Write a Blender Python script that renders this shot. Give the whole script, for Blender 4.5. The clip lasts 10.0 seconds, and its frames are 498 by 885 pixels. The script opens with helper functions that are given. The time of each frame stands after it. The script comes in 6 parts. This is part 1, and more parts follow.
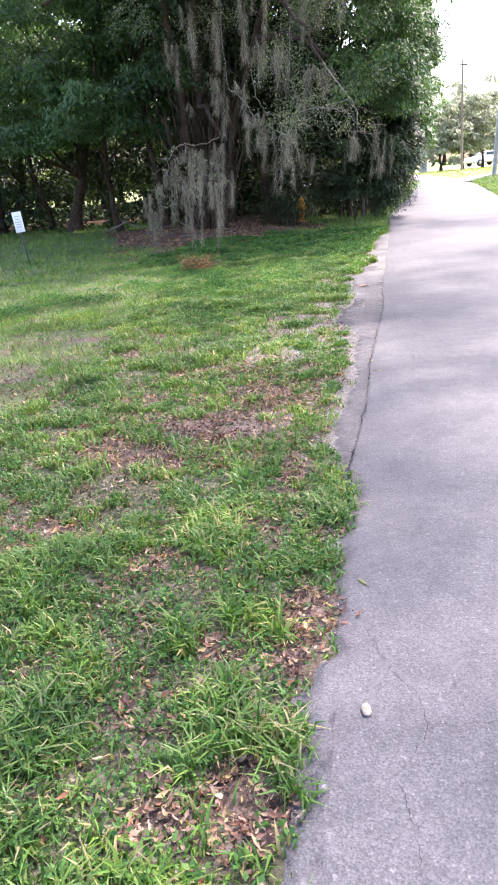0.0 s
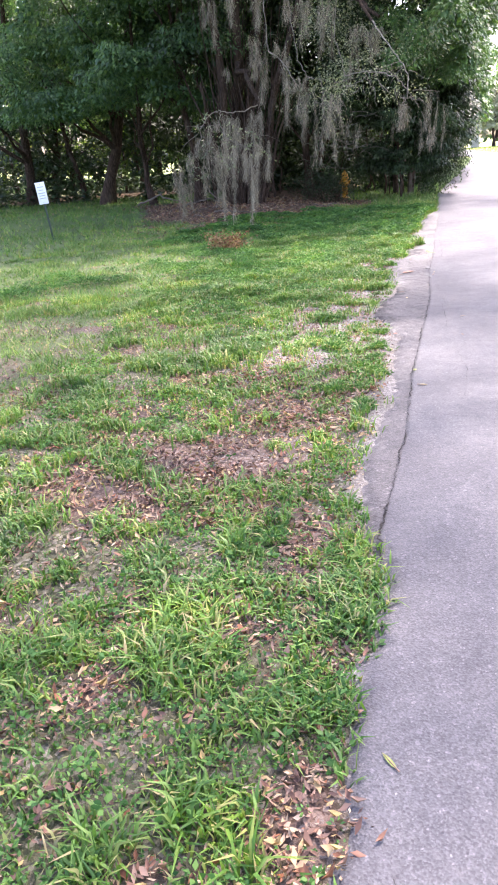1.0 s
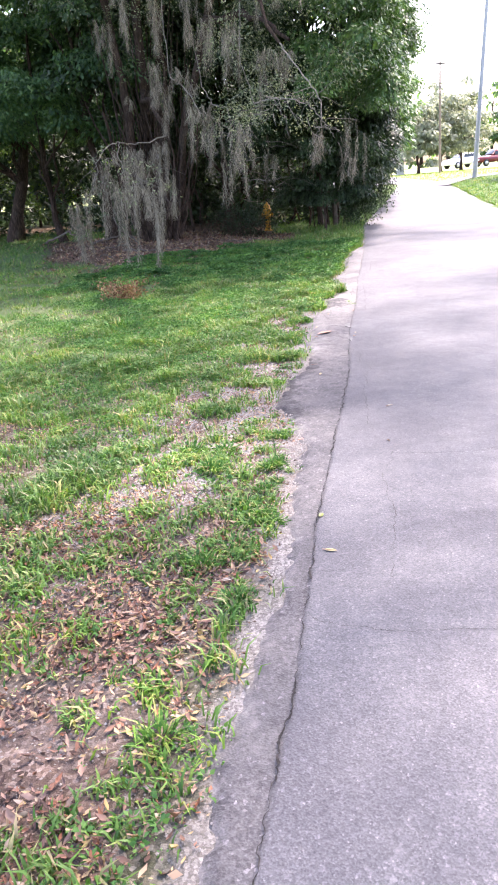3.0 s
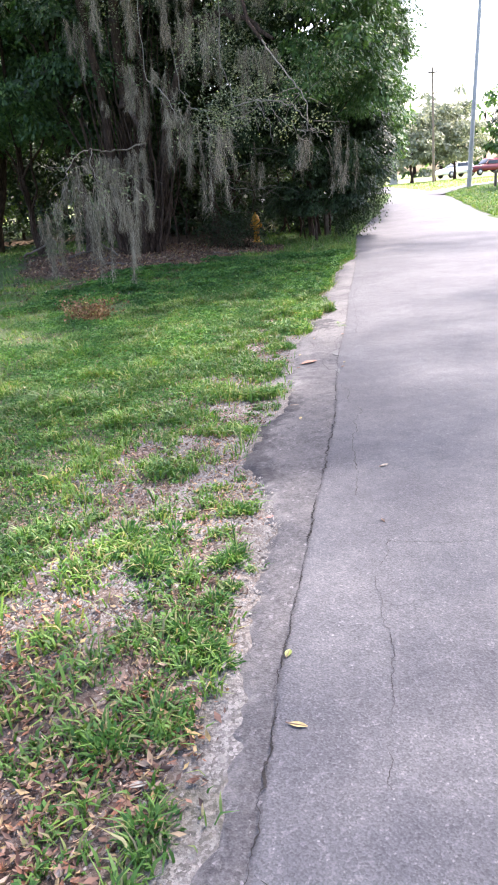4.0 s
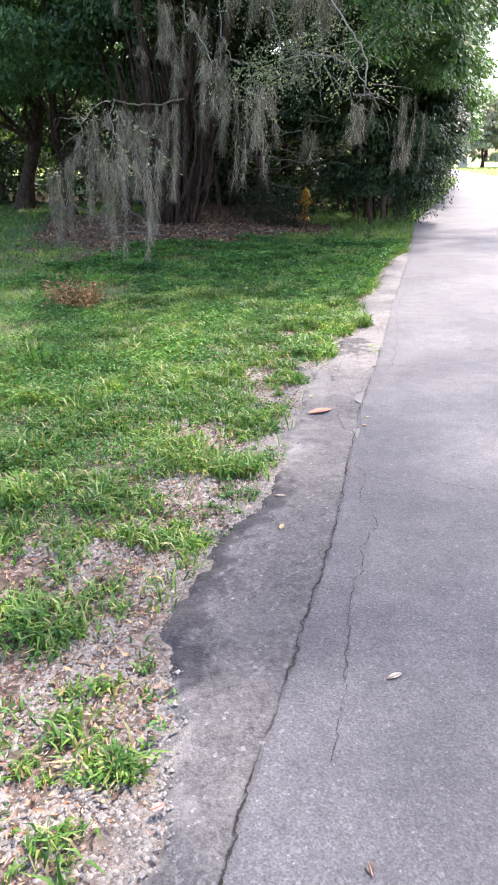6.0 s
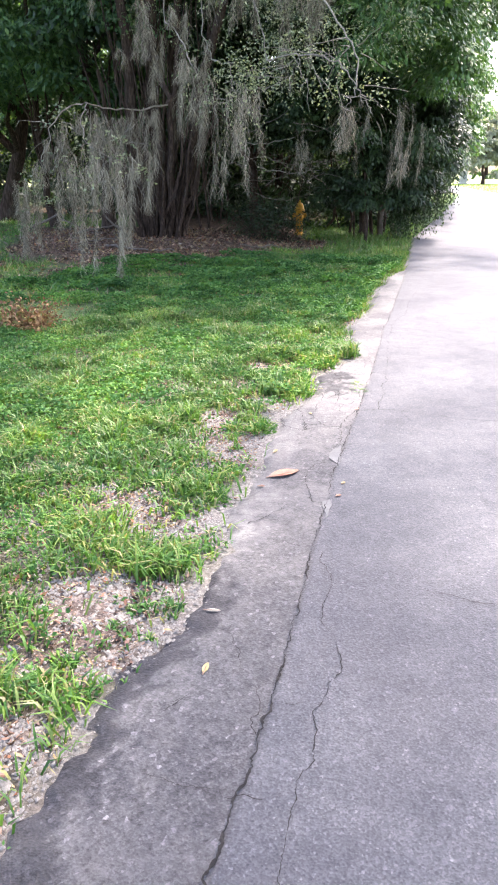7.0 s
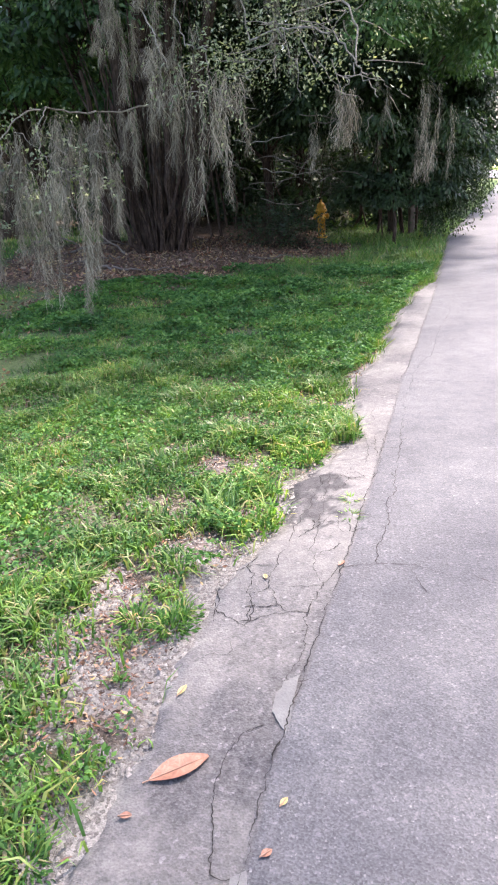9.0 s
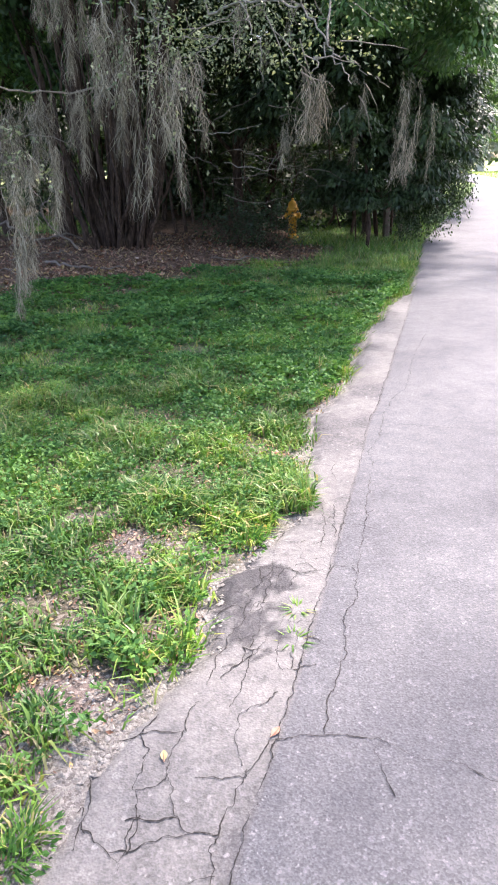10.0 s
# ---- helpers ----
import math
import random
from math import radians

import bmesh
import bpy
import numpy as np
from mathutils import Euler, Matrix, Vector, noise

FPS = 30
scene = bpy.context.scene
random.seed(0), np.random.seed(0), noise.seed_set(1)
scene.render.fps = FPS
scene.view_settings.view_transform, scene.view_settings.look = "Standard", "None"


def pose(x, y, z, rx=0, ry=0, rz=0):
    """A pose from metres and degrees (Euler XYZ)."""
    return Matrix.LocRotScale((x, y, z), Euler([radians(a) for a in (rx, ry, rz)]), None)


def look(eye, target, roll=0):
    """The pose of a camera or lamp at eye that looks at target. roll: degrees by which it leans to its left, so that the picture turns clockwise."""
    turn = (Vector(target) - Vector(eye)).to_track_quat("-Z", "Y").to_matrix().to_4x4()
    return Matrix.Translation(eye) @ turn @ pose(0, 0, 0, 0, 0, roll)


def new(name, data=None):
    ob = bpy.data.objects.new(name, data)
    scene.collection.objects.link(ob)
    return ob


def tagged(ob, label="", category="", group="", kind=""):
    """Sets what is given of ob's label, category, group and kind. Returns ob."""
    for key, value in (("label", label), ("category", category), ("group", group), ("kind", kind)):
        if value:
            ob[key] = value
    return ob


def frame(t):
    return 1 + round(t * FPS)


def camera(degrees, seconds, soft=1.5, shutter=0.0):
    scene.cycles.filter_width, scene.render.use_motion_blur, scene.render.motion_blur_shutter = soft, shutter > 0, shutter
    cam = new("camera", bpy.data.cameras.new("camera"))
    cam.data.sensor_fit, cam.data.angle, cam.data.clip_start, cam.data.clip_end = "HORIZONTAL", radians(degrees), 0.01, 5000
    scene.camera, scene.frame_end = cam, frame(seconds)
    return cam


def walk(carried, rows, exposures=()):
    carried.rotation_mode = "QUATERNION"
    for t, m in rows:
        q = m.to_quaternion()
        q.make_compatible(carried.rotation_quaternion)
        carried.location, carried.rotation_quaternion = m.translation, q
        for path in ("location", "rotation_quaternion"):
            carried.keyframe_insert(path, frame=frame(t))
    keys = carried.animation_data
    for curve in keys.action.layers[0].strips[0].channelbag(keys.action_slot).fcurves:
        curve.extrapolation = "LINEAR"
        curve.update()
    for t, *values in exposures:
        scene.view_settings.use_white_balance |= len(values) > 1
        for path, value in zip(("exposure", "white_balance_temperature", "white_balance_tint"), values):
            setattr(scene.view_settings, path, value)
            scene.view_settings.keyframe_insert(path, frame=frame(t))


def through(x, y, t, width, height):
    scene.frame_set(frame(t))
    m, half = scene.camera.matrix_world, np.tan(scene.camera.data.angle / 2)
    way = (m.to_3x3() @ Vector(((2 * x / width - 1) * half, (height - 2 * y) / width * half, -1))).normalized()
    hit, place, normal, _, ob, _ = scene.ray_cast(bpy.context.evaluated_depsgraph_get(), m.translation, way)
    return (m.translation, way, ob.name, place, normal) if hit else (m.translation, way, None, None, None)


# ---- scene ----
cam = camera(38.0, 10.0, soft=2.0)
PATH = [
    (0, (0.339, 0.082, 1.433), (0.265, 1.957, 0.742), -4.8),
    (0.5, (0.424, 0.622, 1.405), (0.23, 2.462, 0.645), -5.6),
    (1, (0.466, 1.071, 1.369), (0.289, 2.919, 0.626), -4.1),
    (1.5, (0.575, 1.519, 1.391), (0.514, 3.348, 0.584), -4.2),
    (2, (0.675, 1.924, 1.402), (0.57, 3.776, 0.653), -4.0),
    (2.5, (0.708, 2.419, 1.392), (0.591, 4.272, 0.649), -2.7),
    (2.7, (0.775, 2.520, 1.450), (0.766, 4.391, 0.748), -4.7),
    (3.8, (1.034, 3.533, 1.373), (0.967, 5.414, 0.698), -4.9),
    (4, (1.075, 3.713, 1.384), (1.069, 5.599, 0.717), -5.0),
    (4.5, (1.194, 4.102, 1.387), (1.185, 5.954, 0.63), -4.5),
    (5, (1.325, 4.482, 1.425), (1.317, 6.332, 0.664), -4.4),
    (5.5, (1.364, 4.972, 1.418), (1.384, 6.815, 0.641), -1.8),
    (5.7, (1.384, 5.127, 1.415), (1.348, 6.988, 0.683), -1.1),
    (6.8, (1.567, 6.144, 1.335), (1.393, 7.991, 0.586), 0.1),
    (7, (1.616, 6.302, 1.327), (1.507, 8.172, 0.626), 0.2),
    (7.4, (1.711, 6.641, 1.316), (1.537, 8.461, 0.508), -4.1),
    (7.5, (1.726, 6.742, 1.327), (1.501, 8.582, 0.577), -5.1),
    (8, (1.806, 7.145, 1.338), (1.499, 8.982, 0.607), -4.7),
    (8.5, (1.865, 7.606, 1.370), (1.697, 9.448, 0.610), -4.2),
    (9, (2.000, 8.044, 1.410), (1.765, 9.900, 0.703), -3.3),
    (9.5, (2.031, 8.502, 1.397), (1.793, 10.365, 0.710), -1.3),
    (10, (2.085, 8.943, 1.410), (1.933, 10.801, 0.686), -0.9),
]
walk(cam, [(t, look(eye, target, roll)) for t, eye, target, roll in PATH],
     exposures=[(0.0, 2.8, 6400, 25), (0.6, 2.7, 6400, 25), (1.0, 3.02, 6440, 27), (1.5, 2.85, 6430, 26), (2.0, 2.72, 6420, 26), (2.7, 2.98, 6420, 28), (4.0, 2.64, 6300, 22), (4.5, 2.28, 6300, 21), (5.0, 2.42, 6330, 21), (5.5, 2.56, 6340, 20), (7.0, 3.05, 6400, 20), (7.5, 2.82, 6400, 20), (8.0, 2.9, 6440, 23), (8.5, 2.84, 6400, 22), (9.5, 2.8, 6420, 22), (10.0, 2.8, 6380, 22)])

# ---------------------------------------------------------------- world and light
SUN_ELEV, SUN_AZ = 58.0, 38.0      # degrees up, degrees to the right of straight ahead
world = bpy.data.worlds.new("overcast_sky")
scene.world = world
world.use_nodes = True
wn = world.node_tree.nodes
sky = wn.new("ShaderNodeTexSky")
sky.sky_type = 'NISHITA'
sky.sun_disc = False
sky.sun_elevation = radians(SUN_ELEV)
sky.sun_rotation = radians(SUN_AZ)
sky.air_density, sky.dust_density, sky.ozone_density = 1.0, 4.0, 1.0
wn["Background"].inputs[1].default_value = 0.15
world.node_tree.links.new(sky.outputs[0], wn["Background"].inputs[0])
sun_data = bpy.data.lights.new("sun", 'SUN')
sun_data.energy, sun_data.angle, sun_data.color = 2.1, radians(2.6), (1.0, 0.93, 0.82)
sun = new("sun", sun_data)
_e, _a = radians(SUN_ELEV), radians(SUN_AZ)
sun.matrix_world = look((math.cos(_e) * math.sin(_a) * 40, math.cos(_e) * math.cos(_a) * 40, math.sin(_e) * 40), (0, 0, 0))



# ---------------------------------------------------------------- numeric helpers
def value_noise(x, y, seed=0):
    """Smooth noise in 0..1 on a unit lattice."""
    x, y = np.asarray(x, float), np.asarray(y, float)
    xi, yi = np.floor(x).astype(np.int64), np.floor(y).astype(np.int64)
    fx, fy = x - xi, y - yi
    fx, fy = fx * fx * (3 - 2 * fx), fy * fy * (3 - 2 * fy)

    def h(a, b):
        n = (a * 374761393 + b * 668265263 + seed * 974634777) & 0xFFFFFFFF
        n = ((n ^ (n >> 13)) * 1274126177) & 0xFFFFFFFF
        return ((n ^ (n >> 16)) & 0xFFFF) / 65535.0
    a, b, c, d = h(xi, yi), h(xi + 1, yi), h(xi, yi + 1), h(xi + 1, yi + 1)
    return (a * (1 - fx) + b * fx) * (1 - fy) + (c * (1 - fx) + d * fx) * fy


def fbm(x, y, scale, seed=0, octaves=3):
    s, amp, tot = 0.0, 1.0, 0.0
    for o in range(octaves):
        s = s + amp * value_noise(np.asarray(x) / scale * 2 ** o, np.asarray(y) / scale * 2 ** o, seed + o * 17)
        tot += amp
        amp *= 0.5
    return s / tot


def smooth(a, b, v):
    t = np.clip((v - a) / np.where(np.abs(b - a) < 1e-6, -1e-6, b - a), 0, 1)
    return t * t * (3 - 2 * t)


_ty = np.arange(-60, 420, 0.5)
_tz = np.interp(_ty, [-60, 13, 19, 25, 33, 48, 62, 72, 120, 420], [0, 0, -0.09, -0.19, -0.1, 0.26, 0.5, 0.4, 0.45, 0.45])
_tz = np.convolve(np.pad(_tz, 4, mode="edge"), np.ones(9) / 9, mode="valid")


def terrain(y):
    return np.interp(y, _ty, _tz)


EDGE_Y = [-8, 0.6, 1.25, 1.52, 1.79, 2.02, 2.35, 2.72, 3.21, 3.55, 3.82, 4.2, 4.5, 5, 5.5, 5.84, 6.2, 6.62, 6.9, 7.08, 7.3, 7.6, 7.85, 8.05, 8.2, 8.5, 8.7, 8.9,
          9.05, 9.25, 9.5, 9.72, 10, 10.25, 10.45, 10.64, 10.95, 11.2, 11.38, 11.6, 11.85, 12.2, 12.8, 13.2, 13.6, 14.1, 14.8, 15.4, 16, 16.9, 17.7, 20, 24.8, 29, 41.6, 48, 400]
EDGE_X = [-1.2, 0.17, 0.29, 0.34, 0.33, 0.44, 0.5, 0.57, 0.68, 0.64, 0.66, 0.7, 0.76, 0.87, 0.96, 1.01, 1.08, 1.12, 1.11, 1.06, 1.02, 1.07, 1.12, 1.2, 1.26, 1.31, 1.38, 1.37,
          1.34, 1.42, 1.47, 1.46, 1.5, 1.54, 1.6, 1.74, 1.79, 1.79, 1.91, 2.02, 2.12, 2.1, 2.12, 2.18, 2.31, 2.43, 2.54, 2.63, 2.8, 2.98, 3.27, 3.68, 4.5, 5.6, 8.9, 10.5, 10.5]
JOINT_Y = [-8, 3.2, 3.5, 3.97, 4.5, 5, 5.57, 5.92, 6.4, 7.13, 7.95, 8.5, 9, 9.7, 10.4, 10.8, 11.5, 12.8, 14.1, 16.5, 18.3, 20, 24.8, 29, 41.6, 48, 400]
JOINT_X = [-1.1, 0.69, 0.71, 0.81, 0.93, 1.02, 1.11, 1.19, 1.28, 1.44, 1.6, 1.69, 1.76, 1.88, 2.02, 2.1, 2.23, 2.44, 2.7, 3.14, 3.46, 3.74, 4.6, 5.7, 9, 10.6, 10.6]


def edge_x(y):
    y = np.asarray(y, float)
    near = smooth(22, 15, y)
    return np.interp(y, EDGE_Y, EDGE_X) + near * (0.09 * (fbm(y * 0 + 3.3, y, 0.2, 5, 4) - 0.5) + 0.035 * (value_noise(y * 0 + 9.1, y / 0.05, 8) - 0.5))


def joint_x(y):
    y = np.asarray(y, float)
    return np.interp(y, JOINT_Y, JOINT_X) + 0.02 * (fbm(y * 0 + 1.7, y, 0.35, 21) - 0.5)


def apron_drop(y):
    """How far the old edge strip lies below the lane."""
    return 0.005 - 0.003 * smooth(8.2, 9.0, y)


def right_x(y):
    """The far side of the road."""
    return np.interp(y, [-8, 0, 20, 29, 43, 48, 400], [3.1, 4.3, 7.9, 9.75, 12.3, 12.6, 12.6])


def drive_near(x):
    """The near side of the narrow drive that leaves the lane at the corner."""
    return np.interp(x, [12.0, 15.1, 20, 90], [43.0, 48.7, 53, 110])


def drive_far(x):
    return np.interp(x, [12.0, 12.6, 15.5, 20, 90], [46.6, 47.3, 50.7, 55.2, 113])


def far_paving(x, y):
    """1 on the crossing street and on the drive at the far end."""
    street = smooth(48.9, 49.3, y) * smooth(61.0, 60.5, y) * smooth(12.7, 12.3, x)
    drive = smooth(0, 0.4, y - drive_near(x)) * smooth(0, 0.4, drive_far(x) - y) * smooth(11.8, 12.2, x)
    return np.maximum(street, drive)


# bare spots in the lawn: x, y, half width, half length
BARE = [(0.3, 5.4, 0.45, 1.0), (0.1, 4.3, 0.5, 0.5), (-0.38, 3.85, 0.3, 0.26), (0.42, 3.5, 0.14, 0.25), (-0.2, 5.7, 0.26, 0.3), (-0.55, 4.6, 0.3, 0.2), (0.45, 6.3, 0.45, 0.5), (-0.22, 4.42, 0.26, 0.22), (-0.66, 4.1, 0.18, 0.3), (-0.62, 5.1, 0.26, 0.18),
        (-1.5, 7.4, 0.26, 0.16), (-2.4, 8.7, 0.3, 0.16), (-0.72, 3.06, 0.12, 0.18), (-0.14, 2.63, 0.1, 0.14), (0.22, 3.0, 0.09, 0.09),
        (-0.02, 1.42, 0.1, 0.08), (0.24, 1.47, 0.13, 0.14), (0.08, 2.0, 0.07, 0.08), (0.34, 1.93, 0.1, 0.09), (0.43, 2.24, 0.09, 0.14),
        (0.12, 3.74, 0.26, 0.14), (0.34, 4.05, 0.2, 0.2), (0.6, 5.3, 0.2, 0.45), (0.5, 6.05, 0.36, 0.32), (0.55, 7.0, 0.3, 0.16),
        (0.6, 7.66, 0.4, 0.2), (0.9, 7.7, 0.13, 0.2), (1.12, 8.9, 0.2, 0.26), (1.3, 9.9, 0.2, 0.3), (0.92, 9.15, 0.26, 0.2),
        (1.0, 8.3, 0.2, 0.28), (1.46, 11.35, 0.24, 0.2), (1.2, 11.65, 0.24, 0.14), (1.62, 10.92, 0.13, 0.15), (1.42, 10.55, 0.22, 0.16),
        (1.22, 10.2, 0.2, 0.24), (1.78, 13.05, 0.18, 0.1), (-3.4, 7.2, 0.22, 0.14)]


def bare(x, y):
    wx = x + 0.22 * (fbm(x, y, 0.3, 31) - 0.5)
    wy = y + 0.3 * (fbm(x, y, 0.34, 37) - 0.5)
    m = np.zeros_like(x)
    for cx, cy, rx, ry in BARE:
        d = ((wx - cx) / rx) ** 2 + ((wy - cy) / ry) ** 2
        m = np.maximum(m, smooth(1.35, 0.35, d))
    # the small hollow ringed with leaves at the lane's edge
    m = np.maximum(m, smooth(1.3, 0.6, ((x - 0.42) / 0.11) ** 2 + ((y - 2.24) / 0.17) ** 2))
    thin = smooth(0.55, 0.74, fbm(x, y, 0.5, 41)) * (0.4 + 0.3 * smooth(3.0, 4.0, y) * smooth(8.0, 7.0, y))
    d = edge_x(y) - x
    worn = 0.85 * smooth(1.1, 0.25, d) * smooth(6.0, 7.2, y) * smooth(11.8, 10.8, y) * smooth(0.36, 0.56, fbm(x, y, 0.3, 43))
    trodden = 0.97 * smooth(1.25, 0.55, d + 0.5 * (fbm(x, y, 0.4, 47) - 0.5)) * smooth(5.5, 5.9, y) * smooth(8.0, 7.2, y) * smooth(0.3, 0.4, fbm(x, y, 0.24, 45))
    return np.maximum.reduce([m, thin * smooth(15, 10, y), worn, trodden])


SAND_Y = [2.5, 3.2, 3.6, 5, 6.6, 7, 7.3, 8.4, 8.75, 9.3, 9.6, 10.0, 10.4, 10.9, 11.3, 12, 14, 18, 22]
SAND_W = [0, 0.02, 0.07, 0.12, 0.17, 0.1, 0.04, 0.08, 0.26, 0.24, 0.1, 0.18, 0.24, 0.12, 0.06, 0.1, 0.08, 0.04, 0.0]


def sandy(x, y):
    """Pale sand along the asphalt's edge."""
    d = edge_x(y) - x
    w = np.interp(y, SAND_Y, SAND_W) * (0.6 + 0.8 * fbm(x * 0 + 0.4, y, 0.5, 51)) + 0.012
    return smooth(w, w * 0.3, d + 0.26 * (fbm(x, y, 0.1, 57, 4) - 0.5)) * (0.6 + 0.4 * smooth(0.35, 0.6, fbm(x, y, 0.22, 59))) * smooth(22, 14, y) * smooth(3.0, 4.2, y) * (d > -0.4)


def litter(x, y):
    """Leaf-covered floor under the trees."""
    line = np.interp(x, [-40, -9, -5, -3, -2, -1.4, -0.8, -0.1, 1.0, 1.7, 2.6, 3.3], [30, 29, 25, 17.6, 17.0, 17.0, 17.4, 18.2, 19.4, 20.3, 22.3, 60])
    hy = smooth(-0.5, 1.0, y - line + 2.6 * (fbm(x, y, 0.8, 61) - 0.5))
    glade = smooth(23.6, 24.8, y + 1.2 * (fbm(x, y, 1.5, 63) - 0.5)) * smooth(30.5, 29, y) * smooth(-1.6, -2.6, x) * smooth(-10, -8, x)
    sunny = smooth(23.7, 24.3, y) * smooth(31, 30, y) * smooth(1.75, 2.05, x)
    return hy * (1 - glade) * (1 - sunny) * smooth(37, 31, y)


def rise(x, y):
    """The low bank of leaf mould under the trees."""
    return 0.24 * smooth(2.2, -0.6, x) * smooth(16.5, 21.0, y)


def soil_z(x, y):
    return float(terrain(y) + rise(x, y))


def lawn_z(x, y):
    return terrain(y) + rise(x, y) - 0.02 + 0.035 * (fbm(x, y, 0.5, 71) - 0.5) + 0.06 * (fbm(x, y, 2.5, 73) - 0.5) * smooth(edge_x(y), edge_x(y) - 0.8, x)


# ---------------------------------------------------------------- mesh helpers
def mesh_of(name, verts, faces, smooth_shade=False):
    """A mesh from arrays; faces is an (n, 3) or (n, 4) index array, or a list of those."""
    me = bpy.data.meshes.new(name)
    verts = np.ascontiguousarray(verts, np.float32).reshape(-1, 3)
    sets = [np.asarray(f, np.int32) for f in (faces if isinstance(faces, list) else [faces]) if len(f)]
    loops = np.concatenate([f.ravel() for f in sets])
    totals = np.concatenate([np.full(len(f), f.shape[1], np.int32) for f in sets])
    starts = np.concatenate([[0], np.cumsum(totals)[:-1]]).astype(np.int32)
    me.vertices.add(len(verts))
    me.vertices.foreach_set("co", verts.ravel())
    me.loops.add(len(loops))
    me.loops.foreach_set("vertex_index", loops)
    me.polygons.add(len(totals))
    me.polygons.foreach_set("loop_start", starts)
    me.polygons.foreach_set("loop_total", totals)
    if smooth_shade:
        me.polygons.foreach_set("use_smooth", np.ones(len(totals), bool))
    me.update(calc_edges=True)
    me.validate()
    return me


def put(name, me, material, parent=None, label=""):
    ob = new(name, me)
    if material is not None and not me.materials:
        me.materials.append(material)
    if parent is not None:
        ob.parent = parent
    if label:
        ob["label"] = label
    return ob


def part(name, bm, material, parent, label="", smooth_shade=True):
    me = bpy.data.meshes.new(name)
    for f in bm.faces:
        f.smooth = smooth_shade
    bm.to_mesh(me)
    bm.free()
    return put(name, me, material, parent, label)


def thing(name, place, label, category, group="", kind="", rot=0.0):
    ob = new(name)
    ob.matrix_world = pose(*place, 0, 0, rot)
    ob.empty_display_size = 0.1
    return tagged(ob, label, category, group, kind)


def attribute(me, name, values):
    a = me.attributes.new(name, 'FLOAT', 'POINT')
    a.data.foreach_set("value", np.ascontiguousarray(values, np.float32))


def grid_faces(nx, ny):
    i = np.arange((ny - 1) * nx).reshape(ny - 1, nx)[:, :-1].ravel()
    return np.stack([i, i + 1, i + nx + 1, i + nx], 1)


def tube(points, radii, sides=8, rough=0.0):
    """Vertices and quads of a tapered tube along a polyline, with a closed tip."""
    pts = np.asarray(points, float)
    radii = np.asarray(radii, float)
    tang = np.gradient(pts, axis=0)
    tang /= np.linalg.norm(tang, axis=1)[:, None] + 1e-9
    ref = np.array([0.31, 0.95, 0.1])
    u = np.cross(tang, ref)
    u /= np.linalg.norm(u, axis=1)[:, None] + 1e-9
    v = np.cross(tang, u)
    a = np.linspace(0, 2 * math.pi, sides, endpoint=False)
    ring = (np.cos(a)[None, :, None] * u[:, None] + np.sin(a)[None, :, None] * v[:, None]) * radii[:, None, None] + pts[:, None]
    n = len(pts)
    if rough:
        k = np.random.default_rng(len(pts) * sides + int(abs(pts[-1, 0]) * 1000)).normal(1, rough, ring.shape[:2])
        ring = pts[:, None] + (ring - pts[:, None]) * k[..., None]
    verts = ring.reshape(-1, 3)
    f = []
    for i in range(n - 1):
        for s in range(sides):
            s2 = (s + 1) % sides
            f.append((i * sides + s, i * sides + s2, (i + 1) * sides + s2, (i + 1) * sides + s))
    return verts, np.array(f, np.int32)


def join(pieces):
    """Several (verts, faces) in one."""
    vs, fs, n = [], [], 0
    for v, f in pieces:
        vs.append(v)
        fs.append(f + n)
        n += len(v)
    return np.concatenate(vs), np.concatenate(fs)


def wander(start, end, bend, n, r, sag=0.0):
    """A crooked polyline from start to end."""
    t = np.linspace(0, 1, n)[:, None]
    p = np.asarray(start, float) * (1 - t) + np.asarray(end, float) * t
    k = np.cumsum(r.normal(0, 1, (n, 3)), axis=0)
    k -= k[0] * (1 - t) + k[-1] * t
    p = p + k * bend / math.sqrt(n)
    p[:, 2] += sag * 4 * (t * (1 - t))[:, 0]
    return p


def unit(v):
    return v / (np.linalg.norm(v, axis=-1, keepdims=True) + 1e-9)


def leaf_quads(pos, along, length, width, r, fold=0.25):
    """One bent diamond for each leaf."""
    n = len(pos)
    along = unit(along)
    side = unit(np.cross(along, r.normal(0, 0.9, (n, 3)) + np.array([0, 0, 0.7])))
    up = np.cross(side, along)
    length, width = np.broadcast_to(length, n)[:, None], np.broadcast_to(width, n)[:, None]
    mid = pos + along * length * 0.45
    v = np.stack([pos, mid + side * width * 0.5 + up * width * fold, pos + along * length - up * length * 0.12, mid - side * width * 0.5 + up * width * fold], 1)
    i = np.arange(n)[:, None] * 4
    return v.reshape(-1, 3), np.concatenate([i, i + 1, i + 2, i + 3], 1)


